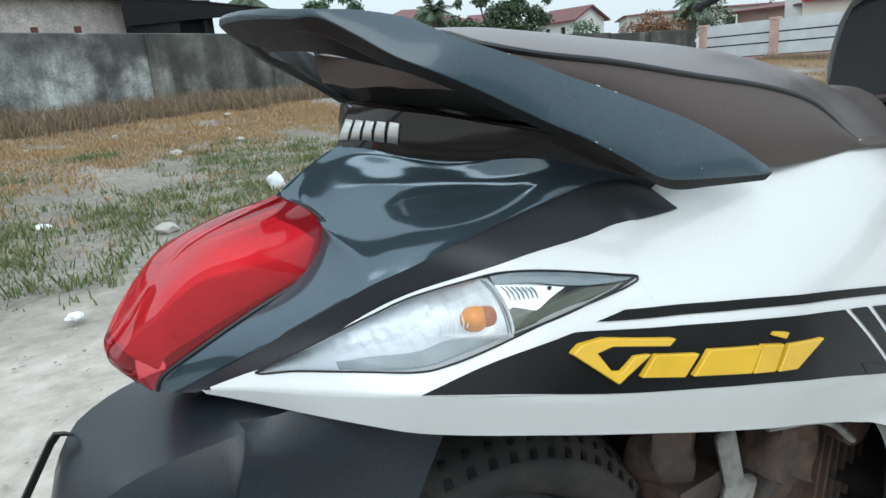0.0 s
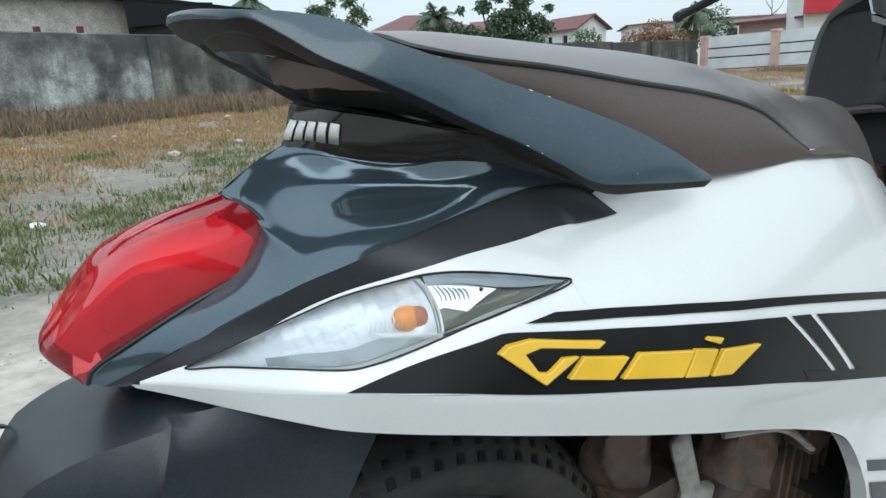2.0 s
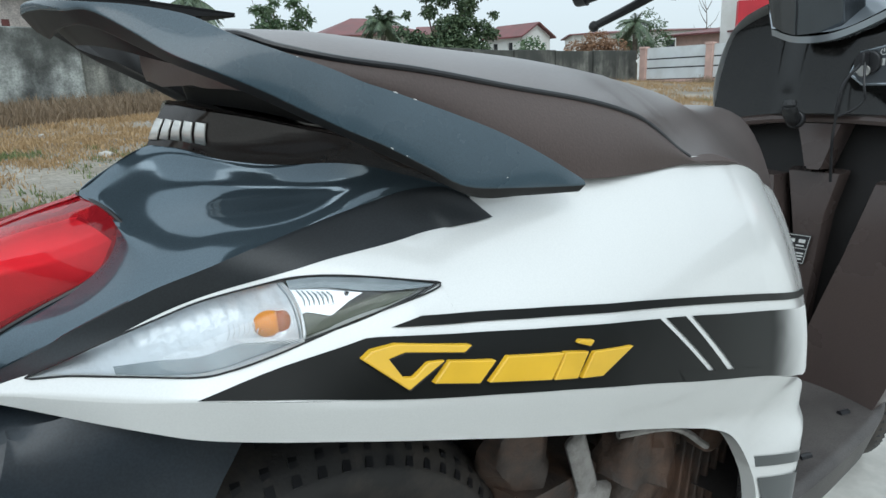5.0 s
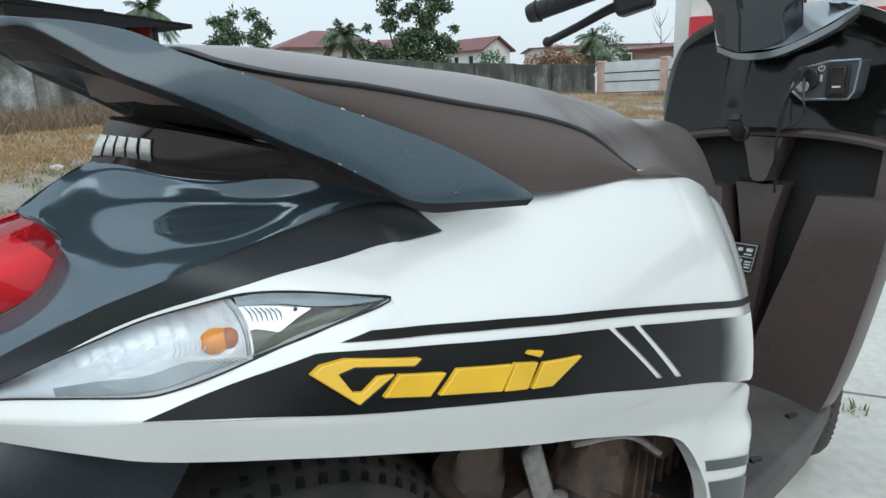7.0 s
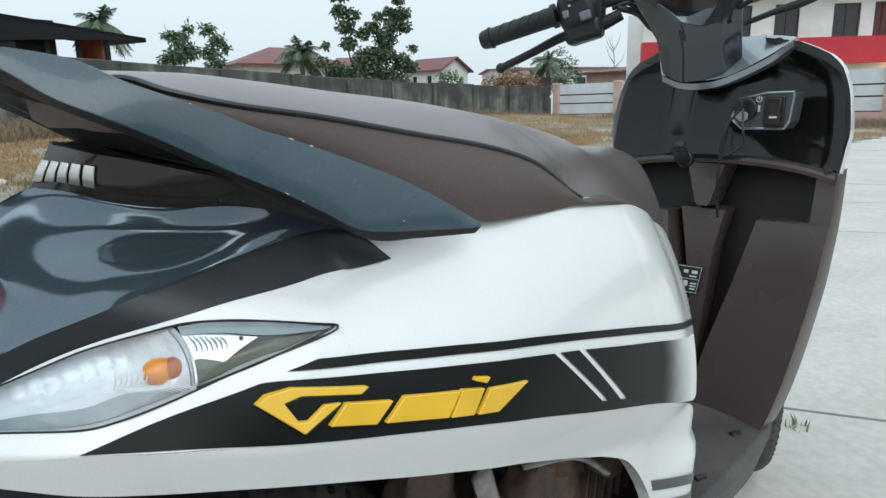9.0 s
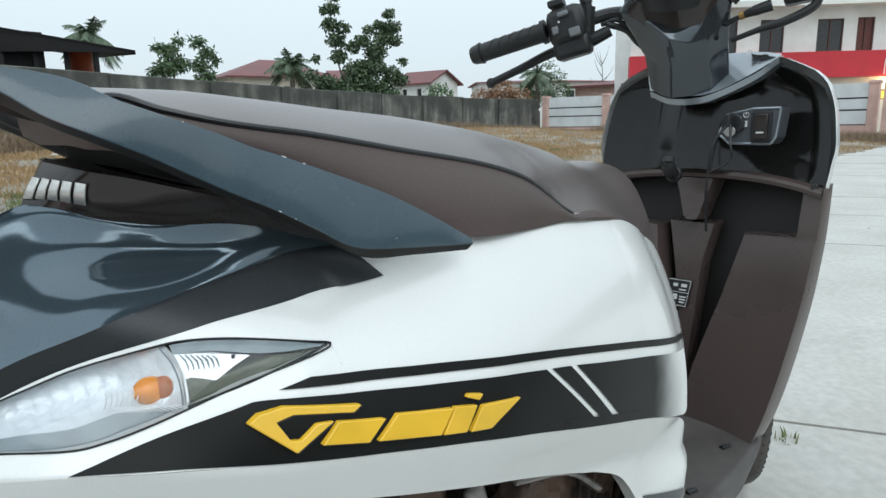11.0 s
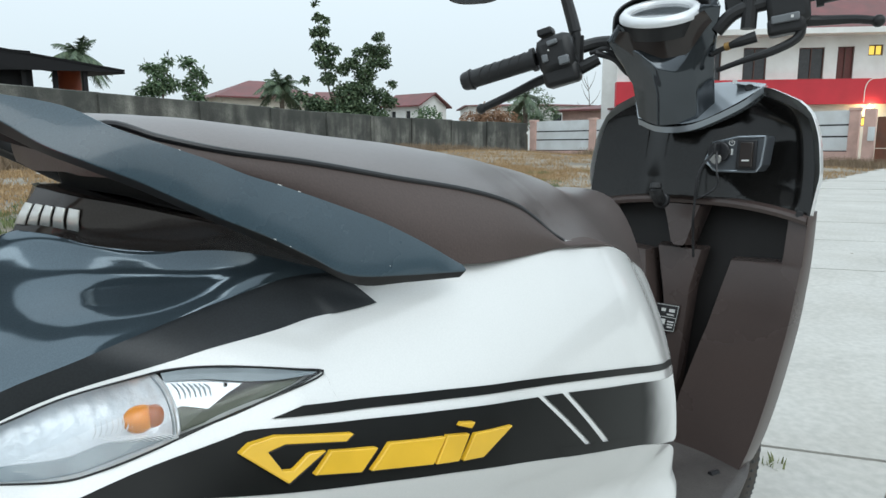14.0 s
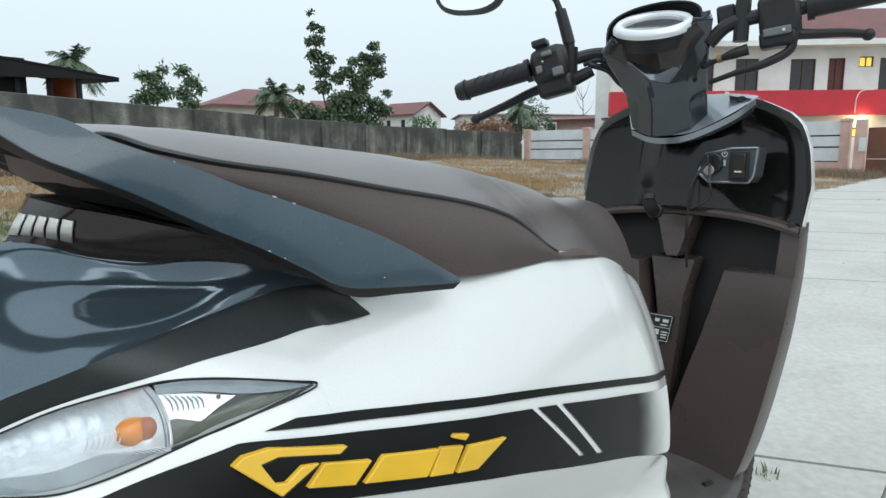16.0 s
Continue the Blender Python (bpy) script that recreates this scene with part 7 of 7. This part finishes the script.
for a, b in zip(FE, FE[1:]):
    d = (b - a).normalized() * 0.18
    bm = bmesh.new()
    seg_box(bm, a + d, b - d, -0.1, 0.50, 0.18)
    part("plinth", bm, PINK, fence, smooth=False)
    for z0, z1 in ((0.54, 1.04), (1.10, 1.48), (1.54, 2.06)):
        bm = bmesh.new()
        seg_box(bm, a + d, b - d, z0, z1, 0.03)
        part("sheet", bm, PANELW, fence, smooth=False)
    for z in (0.52, 1.07, 1.51):
        bm = bmesh.new()
        seg_box(bm, a + d, b - d, z - 0.03, z + 0.03, 0.02, 0.03)
        part("rail", bm, BRICKR, fence, smooth=False)
gate = thing("metal_gate", (27.6, 2.9, 0), "brown rusty metal gate between pink posts", "gate")
for p in (V(28.2, 3.75, 0), V(25.2, -2.6, 0)):
    bm = bmesh.new()
    boxm(bm, p + V(0, 0, 1.0), V(0.36, 0.36, 2.1))
    part("gate_post", bm, PINK, gate, smooth=False, bevel=0.02)
for a, b in ((V(28.05, 3.5, 0), V(26.8, 0.7, 0)), (V(26.75, 0.6, 0), V(25.3, -2.4, 0))):
    for z0, z1, m in ((0.06, 0.62, PINK), (0.64, 1.75, GATE)):
        bm = bmesh.new()
        seg_box(bm, a, b, z0, z1, 0.05)
        part("gate_panel", bm, GATE, gate, smooth=False)
bm = bmesh.new()
boxm(bm, V(28.0, 3.66, 1.15), V(0.05, 0.22, 0.5))
part("mail_box", bm, PANELW, gate, "white box on the post", smooth=False)
# unseen walls added behind the camera; corner and back ones darken reflections
CLOSE = [("wall_east", (25.2, -2.8), (24, -12), 2.0), ("wall_south", (24, -12), (1.2, -12), 2.0), ("reflection_wall_corner", (1.2, -12), (1.2, -7.0), 2.6), ("reflection_wall_back", (1.2, -7.0), (-20, -7.0), 2.6), ("wall_west", (-20, -7.0), (-20, 9.0), 2.0), ("wall_bend", (-20, 9.0), (-9.1, 10.6), 2.0)]
for name, a, b, h in CLOSE:
    bm = bmesh.new()
    seg_box(bm, V(*a, 0), V(*b, 0), -0.2, h, 0.16)
    tagged(part(name, bm, WALLM, smooth=False), "plain grey unseen wall added to close the yard", "wall", kind="structure")


# ---- houses ----
def ray_at(dx, dy, dist):
    n = math.hypot(dx, dy)
    return V(-0.09 + dx / n * dist, -0.45 + dy / n * dist, 0)


def house(name, a, b, depth, eave, ridge, wallm, label, wins, gable=True, over=0.5):
    """A house with its front wall from a to b."""
    h = thing(name, a, label, "house")
    d = (b - a).normalized()
    n = V(-d.y, d.x, 0)
    L = (b - a).length
    P = lambda s, t, z: a + d * s + n * t + V(0, 0, z)
    bm = bmesh.new()
    at = 0.0
    for s0, s1, z0, z1 in wins:
        for q in ((at, s0, 0, eave), (s0, s1, 0, z0), (s0, s1, z1, eave)):
            vs = [bm.verts.new(P(s, t, z)) for t in (0, 0.2) for s, z in ((q[0], q[2]), (q[1], q[2]), (q[1], q[3]), (q[0], q[3]))]
            for k in ((0, 1, 2, 3), (7, 6, 5, 4), (0, 4, 5, 1), (1, 5, 6, 2), (2, 6, 7, 3), (3, 7, 4, 0)):
                bm.faces.new([vs[i] for i in k])
        at = s1
    vs = [bm.verts.new(P(s, t, z)) for t in (0, 0.2) for s, z in ((at, 0), (L, 0), (L, eave), (at, eave))]
    for k in ((0, 1, 2, 3), (7, 6, 5, 4), (0, 4, 5, 1), (1, 5, 6, 2), (2, 6, 7, 3), (3, 7, 4, 0)):
        bm.faces.new([vs[i] for i in k])
    for s in (0.0, L):
        vs = [bm.verts.new(P(s, t, z)) for t, z in ((0, 0), (depth, 0), (depth, eave))] + ([bm.verts.new(P(s, depth / 2, ridge))] if gable else []) + [bm.verts.new(P(s, 0, eave))]
        bm.faces.new(vs)
    vs = [bm.verts.new(P(s, depth, z)) for s, z in ((0, 0), (L, 0), (L, eave), (0, eave))]
    bm.faces.new(vs)
    part("wall", bm, wallm, h, smooth=False)
    bm = bmesh.new()
    inset = 0 if gable else depth * 0.45
    o = over
    k0, k1 = P(-o + inset, depth / 2, ridge), P(L + o - inset, depth / 2, ridge)
    dz = -(ridge - eave) * o / (depth / 2)
    A, B, C, D = P(-o, -o, eave + dz), P(L + o, -o, eave + dz), P(L + o, depth + o, eave + dz), P(-o, depth + o, eave + dz)
    up = V(0, 0, 0.10)
    for quad in ((A, B, k1, k0), (D, k0, k1, C), (A, k0, D), (B, C, k1)):
        if gable and len(quad) == 3:
            continue
        lo_ = [bm.verts.new(p) for p in quad]
        hi_ = [bm.verts.new(p + up) for p in quad]
        bm.faces.new(lo_), bm.faces.new(hi_)
        for i in range(len(quad)):
            j = (i + 1) % len(quad)
            bm.faces.new((lo_[i], lo_[j], hi_[j], hi_[i]))
    part("roof", bm, MAROON, h, "maroon sheet roof", smooth=False)
    for s0, s1, z0, z1 in wins:
        bm = bmesh.new()
        vs = [bm.verts.new(P(s, 0.1, z)) for s, z in ((s0, z0), (s1, z0), (s1, z1), (s0, z1))]
        bm.faces.new(vs)
        part("window", bm, DARKWIN, h, "dark window", smooth=False)
    return h


house("hip_roof_house", ray_at(0.503, 0.864, 45), ray_at(0.625, 0.781, 47.5), 8, 4.05, 5.35, CREAM, "cream house with maroon hipped roof", [(0.7 + i * 1.35, 1.15 + i * 1.35, 2.4, 3.4) for i in range(4)], gable=False)
house("gable_house", ray_at(0.690, 0.724, 46), ray_at(0.726, 0.688, 44), 3.0, 3.5, 4.25, PALE, "white house with maroon gable roof", [(0.6, 1.0, 2.3, 3.1), (1.9, 2.3, 2.3, 3.1)], gable=True, over=0.3)
house("low_white_house", ray_at(0.62, 0.785, 44), ray_at(0.655, 0.756, 44), 6, 3.6, 4.4, PALE, "low white house behind the trees", [(1.0, 1.5, 2.2, 3.0)], gable=True)
house("low_orange_house", ray_at(0.856, 0.517, 44), ray_at(0.905, 0.425, 42), 5, 3.0, 3.35, PINK, "low pale orange house beyond the fence", [(1.2, 2.0, 1.6, 2.4)], gable=False)
house("distant_white_building", ray_at(0.775, 0.632, 75), ray_at(0.88, 0.475, 78), 9, 5.2, 5.6, PALE, "distant pale flat building", [(1.0 + i * 2.2, 2.0 + i * 2.2, 3.2, 4.3) for i in range(6)], gable=False)
brick = house("brick_house", V(-9.0, 15.2, 0), V(3.7, 18.37, 0), 7, 3.25, 4.5, BRICKW, "pale brick house with dark eave", [(5.0, 5.9, 1.0, 1.9)], gable=False, over=0.3)
for o in brick.children:
    if o.name.startswith("roof"):
        o.data.materials[0] = ROOFB

# open shed with a black roof
shed = thing("open_shed", (5, 18, 0), "open shed with a thin black sheet roof", "shed")
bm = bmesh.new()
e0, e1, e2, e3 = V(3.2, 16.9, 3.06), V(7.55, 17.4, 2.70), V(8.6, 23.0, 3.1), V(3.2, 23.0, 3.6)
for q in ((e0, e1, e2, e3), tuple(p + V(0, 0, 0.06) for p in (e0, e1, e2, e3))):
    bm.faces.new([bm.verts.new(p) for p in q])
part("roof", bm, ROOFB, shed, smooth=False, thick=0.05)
# upright black sheet stands for the shaded underside of the roof
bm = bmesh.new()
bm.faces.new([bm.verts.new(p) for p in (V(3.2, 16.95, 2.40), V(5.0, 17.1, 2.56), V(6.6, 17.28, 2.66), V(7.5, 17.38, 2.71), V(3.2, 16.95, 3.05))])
part("underside_shade_sheet", bm, ROOFB, shed, smooth=False, thick=0.04)
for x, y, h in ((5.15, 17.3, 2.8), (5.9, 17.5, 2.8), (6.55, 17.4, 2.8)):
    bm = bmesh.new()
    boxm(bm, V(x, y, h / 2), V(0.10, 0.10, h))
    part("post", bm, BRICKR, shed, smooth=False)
# near-black sheets paint the shade inside the shed
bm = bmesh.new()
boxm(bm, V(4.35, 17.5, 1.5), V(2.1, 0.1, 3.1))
part("inner_shade_back", bm, BRICKR, shed, "near-black sheet painting the shade inside the shed", smooth=False)
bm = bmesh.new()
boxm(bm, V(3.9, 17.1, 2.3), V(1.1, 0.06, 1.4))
part("inner_shade_side", bm, BRICKR, shed, "near-black sheet painting the shade inside the shed", smooth=False)
tank = thing("water_tank", (7.0, 20.2, 0), "orange round water tank on a dark stand", "tank")
bm = bmesh.new()
q = ray_at(0.331, 0.944, 21.5)
rings = [[q + V(math.cos(t) * r, math.sin(t) * r, z) for t in [2 * math.pi * k / 24 for k in range(24)]] for r, z in ((0.29, 2.0), (0.31, 2.1), (0.31, 2.95), (0.26, 3.06), (0.11, 3.13))]
vs = sheet(bm, rings, closed=True)
cap(bm, vs[0]), cap(bm, vs[-1])
part("tank_body", bm, ORANGE, tank)
for dx in (-0.35, 0.35):
    bm = bmesh.new()
    boxm(bm, q + V(dx, -0.3, 1.0), V(0.08, 0.08, 2.0))
    part("stand_leg", bm, BRICKR, tank, smooth=False)
bm = bmesh.new()
boxm(bm, q + V(0, 0, 1.95), V(0.95, 0.95, 0.08))
part("stand_top", bm, BRICKR, tank, smooth=False)


# ---- trees ----
def leaf_mesh(name, spots, size, mat, parent, label, seed, droop=0.3, aspect=0.5):
    """Many small leaves, each a bent diamond."""
    rnd = random.Random(seed)
    verts, faces = [], []
    for p, s in spots:
        d = V(rnd.gauss(0, 1), rnd.gauss(0, 1), rnd.gauss(-droop, 0.7)).normalized()
        n = d.orthogonal().normalized()
        n = (Matrix.Rotation(rnd.uniform(0, 6.28), 3, d) @ n)
        L, w = size * s * rnd.uniform(0.7, 1.3), size * s * aspect * rnd.uniform(0.7, 1.2)
        i = len(verts)
        verts += [p, p + d * L * 0.5 + n * w * 0.5, p + d * L - V(0, 0, 0.1 * L), p + d * L * 0.5 - n * w * 0.5]
        faces.append((i, i + 1, i + 2, i + 3))
    me = bpy.data.meshes.new(name)
    me.from_pydata([tuple(v) for v in verts], [], faces)
    me.materials.append(mat)
    ob = new(name, me)
    ob.parent = parent
    ob.matrix_parent_inverse = parent.matrix_world.inverted()
    ob["label"] = label
    ob["kind"] = "stuff"
    return ob


def tree(name, at, label, limbs, clumps, leaf, mat, n_leaf, seed, trunk_r=0.09, tone="crown of small leaves", aspect=0.5):
    """limbs: lists of points from the foot; clumps: (place, radius)."""
    rnd = random.Random(seed)
    t = thing(name, at, label, "tree")
    bm = bmesh.new()
    tube(bm, [at + V(*p) for p in limbs[0]], [trunk_r, trunk_r * 0.8, trunk_r * 0.5, trunk_r * 0.25], 8)
    part("trunk", bm, BARK, t)
    for l in limbs[1:]:
        bm = bmesh.new()
        tube(bm, [at + V(*p) for p in l], [trunk_r * 0.45, trunk_r * 0.28, trunk_r * 0.12], 6)
        part("limb", bm, BARK, t)
    tot = sum(r * r for _, r in clumps)
    spots = []
    for c, r in clumps:
        for _ in range(int(n_leaf * r * r / tot)):
            v = V(rnd.gauss(0, 1), rnd.gauss(0, 1), rnd.gauss(0, 1)).normalized() * r * rnd.uniform(0.25, 1.0) ** 0.6
            v.z *= 0.75
            spots.append((at + V(*c) + v, 1.0))
    leaf_mesh("crown", spots, leaf, mat, t, tone, seed, aspect=aspect)
    return t


def lateral(at, u, z, depth=0.0):
    """A place u metres to the right of at, as seen from the yard."""
    r = V(at.y + 0.45, -(at.x + 0.09), 0).normalized()
    return (r.x * u + r.y * 0 + depth * -r.y, r.y * u + depth * r.x, z)


tp = ray_at(0.640, 0.768, 28.3)
LT = lambda u, z, d=0.0: lateral(tp, u, z, d)
cl = [(LT(-0.1, 2.0), 0.70), (LT(0.6, 2.1), 0.68), (LT(1.25, 1.9), 0.55), (LT(0.3, 2.8), 0.48), (LT(0.85, 3.0), 0.42), (LT(1.0, 3.6), 0.36), (LT(1.6, 2.7), 0.35), (LT(1.35, 4.1), 0.32), (LT(1.65, 4.5), 0.28), (LT(1.75, 4.0), 0.24), (LT(1.55, 5.0), 0.20), (LT(1.2, 4.55), 0.20), (LT(-0.40, 3.4), 0.28), (LT(-0.5, 4.0), 0.30), (LT(-0.70, 4.6), 0.27), (LT(-0.25, 4.45), 0.24), (LT(-0.62, 5.2), 0.24), (LT(-0.9, 5.1), 0.16), (LT(-0.75, 5.7), 0.17), (LT(-0.85, 6.2), 0.11), (LT(-0.45, 5.6), 0.12), (LT(0.15, 3.75), 0.24), (LT(-1.0, 2.4), 0.36), (LT(-1.5, 2.7), 0.20), (LT(0.5, 4.0), 0.24), (LT(0.75, 4.4), 0.18), (LT(1.95, 2.5), 0.25), (LT(2.05, 3.2), 0.16), (LT(-1.15, 1.75), 0.5), (LT(-1.3, 3.3), 0.14)]
cl = [((p[0] * 1.07, p[1] * 1.07, p[2] * 1.06), r * 1.40) for p, r in cl]
tree("broadleaf_tree", tp, "tall uneven green tree behind the wall", [[(0, 0, 0), LT(0.1, 1.2), LT(0.1, 2.4), LT(0.3, 3.2)], [LT(0.1, 1.6), LT(-0.45, 3.2), LT(-0.85, 6.2)], [LT(0.2, 2.2), LT(0.9, 3.4), LT(1.55, 5.0)], [LT(0.1, 1.8), LT(1.0, 2.3), LT(1.95, 2.6)], [LT(0.0, 1.5), LT(-0.8, 2.2), LT(-1.5, 2.75)]], cl, 0.15, LEAFD, 13500, 21, 0.12, "dense dark green leaves", 0.65)
sp1, sp2 = ray_at(0.432, 0.902, 20.5), ray_at(0.470, 0.883, 20.5)
S1 = lambda u, z: lateral(sp1, u * 0.65, z * 1.17)
tree("young_tree", sp1, "leafy young tree with long drooping leaves", [[(0, 0, 0), S1(0, 1.0), S1(0.1, 1.9), S1(0.2, 2.6)], [S1(0, 1.4), S1(-0.4, 2.2), S1(-0.55, 2.8)], [S1(0, 1.6), S1(0.3, 2.3), S1(0.45, 3.0)]], [(S1(-0.5, 2.55), 0.14), (S1(0, 2.5), 0.28), (S1(0.4, 2.75), 0.14), (S1(-0.1, 2.1), 0.34), (S1(0.45, 2.2), 0.25), (S1(-0.5, 2.0), 0.25)], 0.17, LEAFM, 1300, 22, 0.05, "long green leaves", 0.32)
S2 = lambda u, z: lateral(sp2, u * 0.7, z * 1.18)
tree("young_tree", sp2, "leafy young tree with long drooping leaves", [[(0, 0, 0), S2(0, 1.0), S2(0, 1.9), S2(-0.1, 2.7)], [S2(0, 1.5), S2(0.3, 2.1), S2(0.5, 2.4)]], [(S2(-0.15, 2.7), 0.20), (S2(0.2, 2.45), 0.24), (S2(-0.1, 2.15), 0.26), (S2(0.5, 2.25), 0.14), (S2(0.1, 1.85), 0.28)], 0.17, LEAFM, 1000, 23, 0.05, "long green leaves", 0.32)
bp = ray_at(0.7953, 0.6062, 40)
BPF = lambda u, z: lateral(bp, u, z)
tree("dry_bush", bp, "rusty brown dry bush above the wall", [[(0, 0, 0), BPF(0, 0.8), BPF(0, 1.5), BPF(0, 2.2)]], [(BPF(-1.1, 2.3), 0.8), (BPF(0.0, 2.75), 0.9), (BPF(1.1, 2.3), 0.8), (BPF(0, 1.9), 1.3)], 0.15, LEAFO, 4200, 24, 0.06, "rusty brown leaves", 0.5)
fp = ray_at(0.831, 0.556, 43)
FPF = lambda u, z: lateral(fp, u, z)
tree("feathery_tree", fp, "pale green feathery tree beyond the wall", [[(0, 0, 0), FPF(0, 1.2), FPF(0.1, 2.4), FPF(0.3, 3.8)], [FPF(0, 1.8), FPF(-0.7, 2.8), FPF(-0.9, 3.9)], [FPF(0.1, 2.0), FPF(0.9, 3.0), FPF(1.3, 3.8)]], [(FPF(-1.1, 3.0), 0.6), (FPF(0, 3.3), 0.75), (FPF(0.9, 3.6), 0.6), (FPF(1.3, 2.8), 0.65), (FPF(0.3, 2.4), 0.9), (FPF(-0.7, 3.9), 0.35), (FPF(0.4, 4.3), 0.35), (FPF(-0.8, 2.3), 0.7)], 0.26, LEAFM, 1500, 27, 0.06, "pale green feathery leaves", 0.3)
hp = ray_at(0.49, 0.872, 27)
HPF = lambda u, z: lateral(hp, u, z)
tree("green_bush", hp, "round green bush behind the wall", [[(0, 0, 0), HPF(0, 0.6), HPF(0, 1.2), HPF(0, 1.7)]], [(HPF(1.5, 1.75), 0.5), (HPF(2.1, 1.85), 0.55), (HPF(0.9, 1.6), 0.4), (HPF(2.7, 1.7), 0.45)], 0.2, LEAFD, 900, 25, 0.06, "dark green leaves", 0.6)
gp = ray_at(0.735, 0.678, 41)
GPF = lambda u, z: lateral(gp, u, z)
tree("green_bush", gp, "yellow green bush before the white house", [[(0, 0, 0), GPF(0, 0.8), GPF(0, 1.6), GPF(0, 2.4)]], [(GPF(0, 2.6), 0.9), (GPF(0.6, 2.0), 0.8), (GPF(-0.4, 2.0), 0.8)], 0.24, LEAFM, 700, 26, 0.06, "yellow green leaves", 0.6)


def palm(name, at, label, top, fronds, length, seed, lean=(0, 0)):
    rnd = random.Random(seed)
    t = thing(name, at, label, "palm")
    bm = bmesh.new()
    head = at + V(lean[0], lean[1], top)
    tube(bm, [at, at.lerp(head, 0.4) + V(0.05, 0, 0), at.lerp(head, 0.8), head], [0.20, 0.16, 0.14, 0.15], 10)
    part("trunk", bm, BARK, t)
    for i in range(fronds):
        a = 2 * math.pi * i / fronds + rnd.uniform(-0.2, 0.2)
        el = rnd.uniform(-0.5, 1.2)
        L = length * rnd.uniform(0.75, 1.1)
        d = V(math.cos(a) * math.cos(el), math.sin(a) * math.cos(el), math.sin(el))
        pts = [head + d * L * s + V(0, 0, -0.75 * L * s * s * (1 - 0.4 * max(0, el))) for s in (0, 0.25, 0.5, 0.75, 1.0)]
        P = cr(pts, 22)
        verts, faces = [], []
        side_v = d.cross(V(0, 0, 1)).normalized()
        for k in range(1, 22):
            w = L * 0.38 * math.sin(math.pi * min(1, 0.12 + k / 23)) ** 0.7
            for s in (-1, 1):
                tip = P[k] + side_v * s * w * 0.75 + (P[k] - P[k - 1]).normalized() * w * 0.5 - V(0, 0, w * rnd.uniform(0.35, 0.7))
                b0, b1 = P[k], P[k - 1].lerp(P[k], -0.4)
                j = len(verts)
                verts += [tuple(b0), tuple(b1), tuple(tip)]
                faces.append((j, j + 1, j + 2))
        for k in range(21):
            j = len(verts)
            o = V(0, 0, 0.025)
            verts += [tuple(P[k] + o), tuple(P[k] - o), tuple(P[k + 1] - o), tuple(P[k + 1] + o)]
            faces.append((j, j + 1, j + 2, j + 3))
        me = bpy.data.meshes.new("frond")
        me.from_pydata(verts, [], faces)
        me.materials.append(LEAFP)
        ob = new("frond", me)
        ob.parent = t
        ob.matrix_parent_inverse = t.matrix_world.inverted()
    return t


palm("palm_tree", ray_at(0.573, 0.819, 40), "coconut palm before the cream house", 4.25, 34, 1.6, 31)
palm("palm_tree", ray_at(0.343, 0.939, 33), "coconut palm behind the shed", 4.75, 30, 1.5, 32)
palm("palm_tree", ray_at(0.826, 0.563, 41), "green palm beyond the fence", 3.7, 18, 1.3, 33)
# bare thin trees far off
rnd = random.Random(40)
for i in (3, 4):
    at = ray_at(0.80 + 0.028 * i, 0.60 - 0.037 * i, 48)
    t = thing("bare_tree", at, "thin bare grey tree far behind the wall", "tree")
    bm = bmesh.new()
    tube(bm, [at, at + V(0, 0, 2.5), at + V(0.2, 0.1, 4.2), at + V(0.1, 0.3, 5.6)], [0.09, 0.06, 0.03, 0.01], 6)
    part("trunk", bm, BARK, t)
    for k in range(9):
        z = rnd.uniform(2.4, 4.8)
        a = rnd.uniform(0, 6.28)
        bm = bmesh.new()
        tube(bm, [at + V(0.05, 0.05, z), at + V(math.cos(a) * 0.5, math.sin(a) * 0.5, z + 0.5), at + V(math.cos(a) * 0.8, math.sin(a) * 0.8, z + 1.1)], [0.03, 0.018, 0.006], 5)
        part("limb", bm, BARK, t)
# things on the brick house side
for dx in (0.0, 0.75):
    bm = bmesh.new()
    q = V(1.15 + dx, 14.9, 0)
    boxm(bm, q + V(0, 0, 1.1), V(0.12, 0.12, 2.25))
    tagged(part("red_post", bm, DOORM, smooth=False), "short red brown post behind the wall", "post", group="red posts")
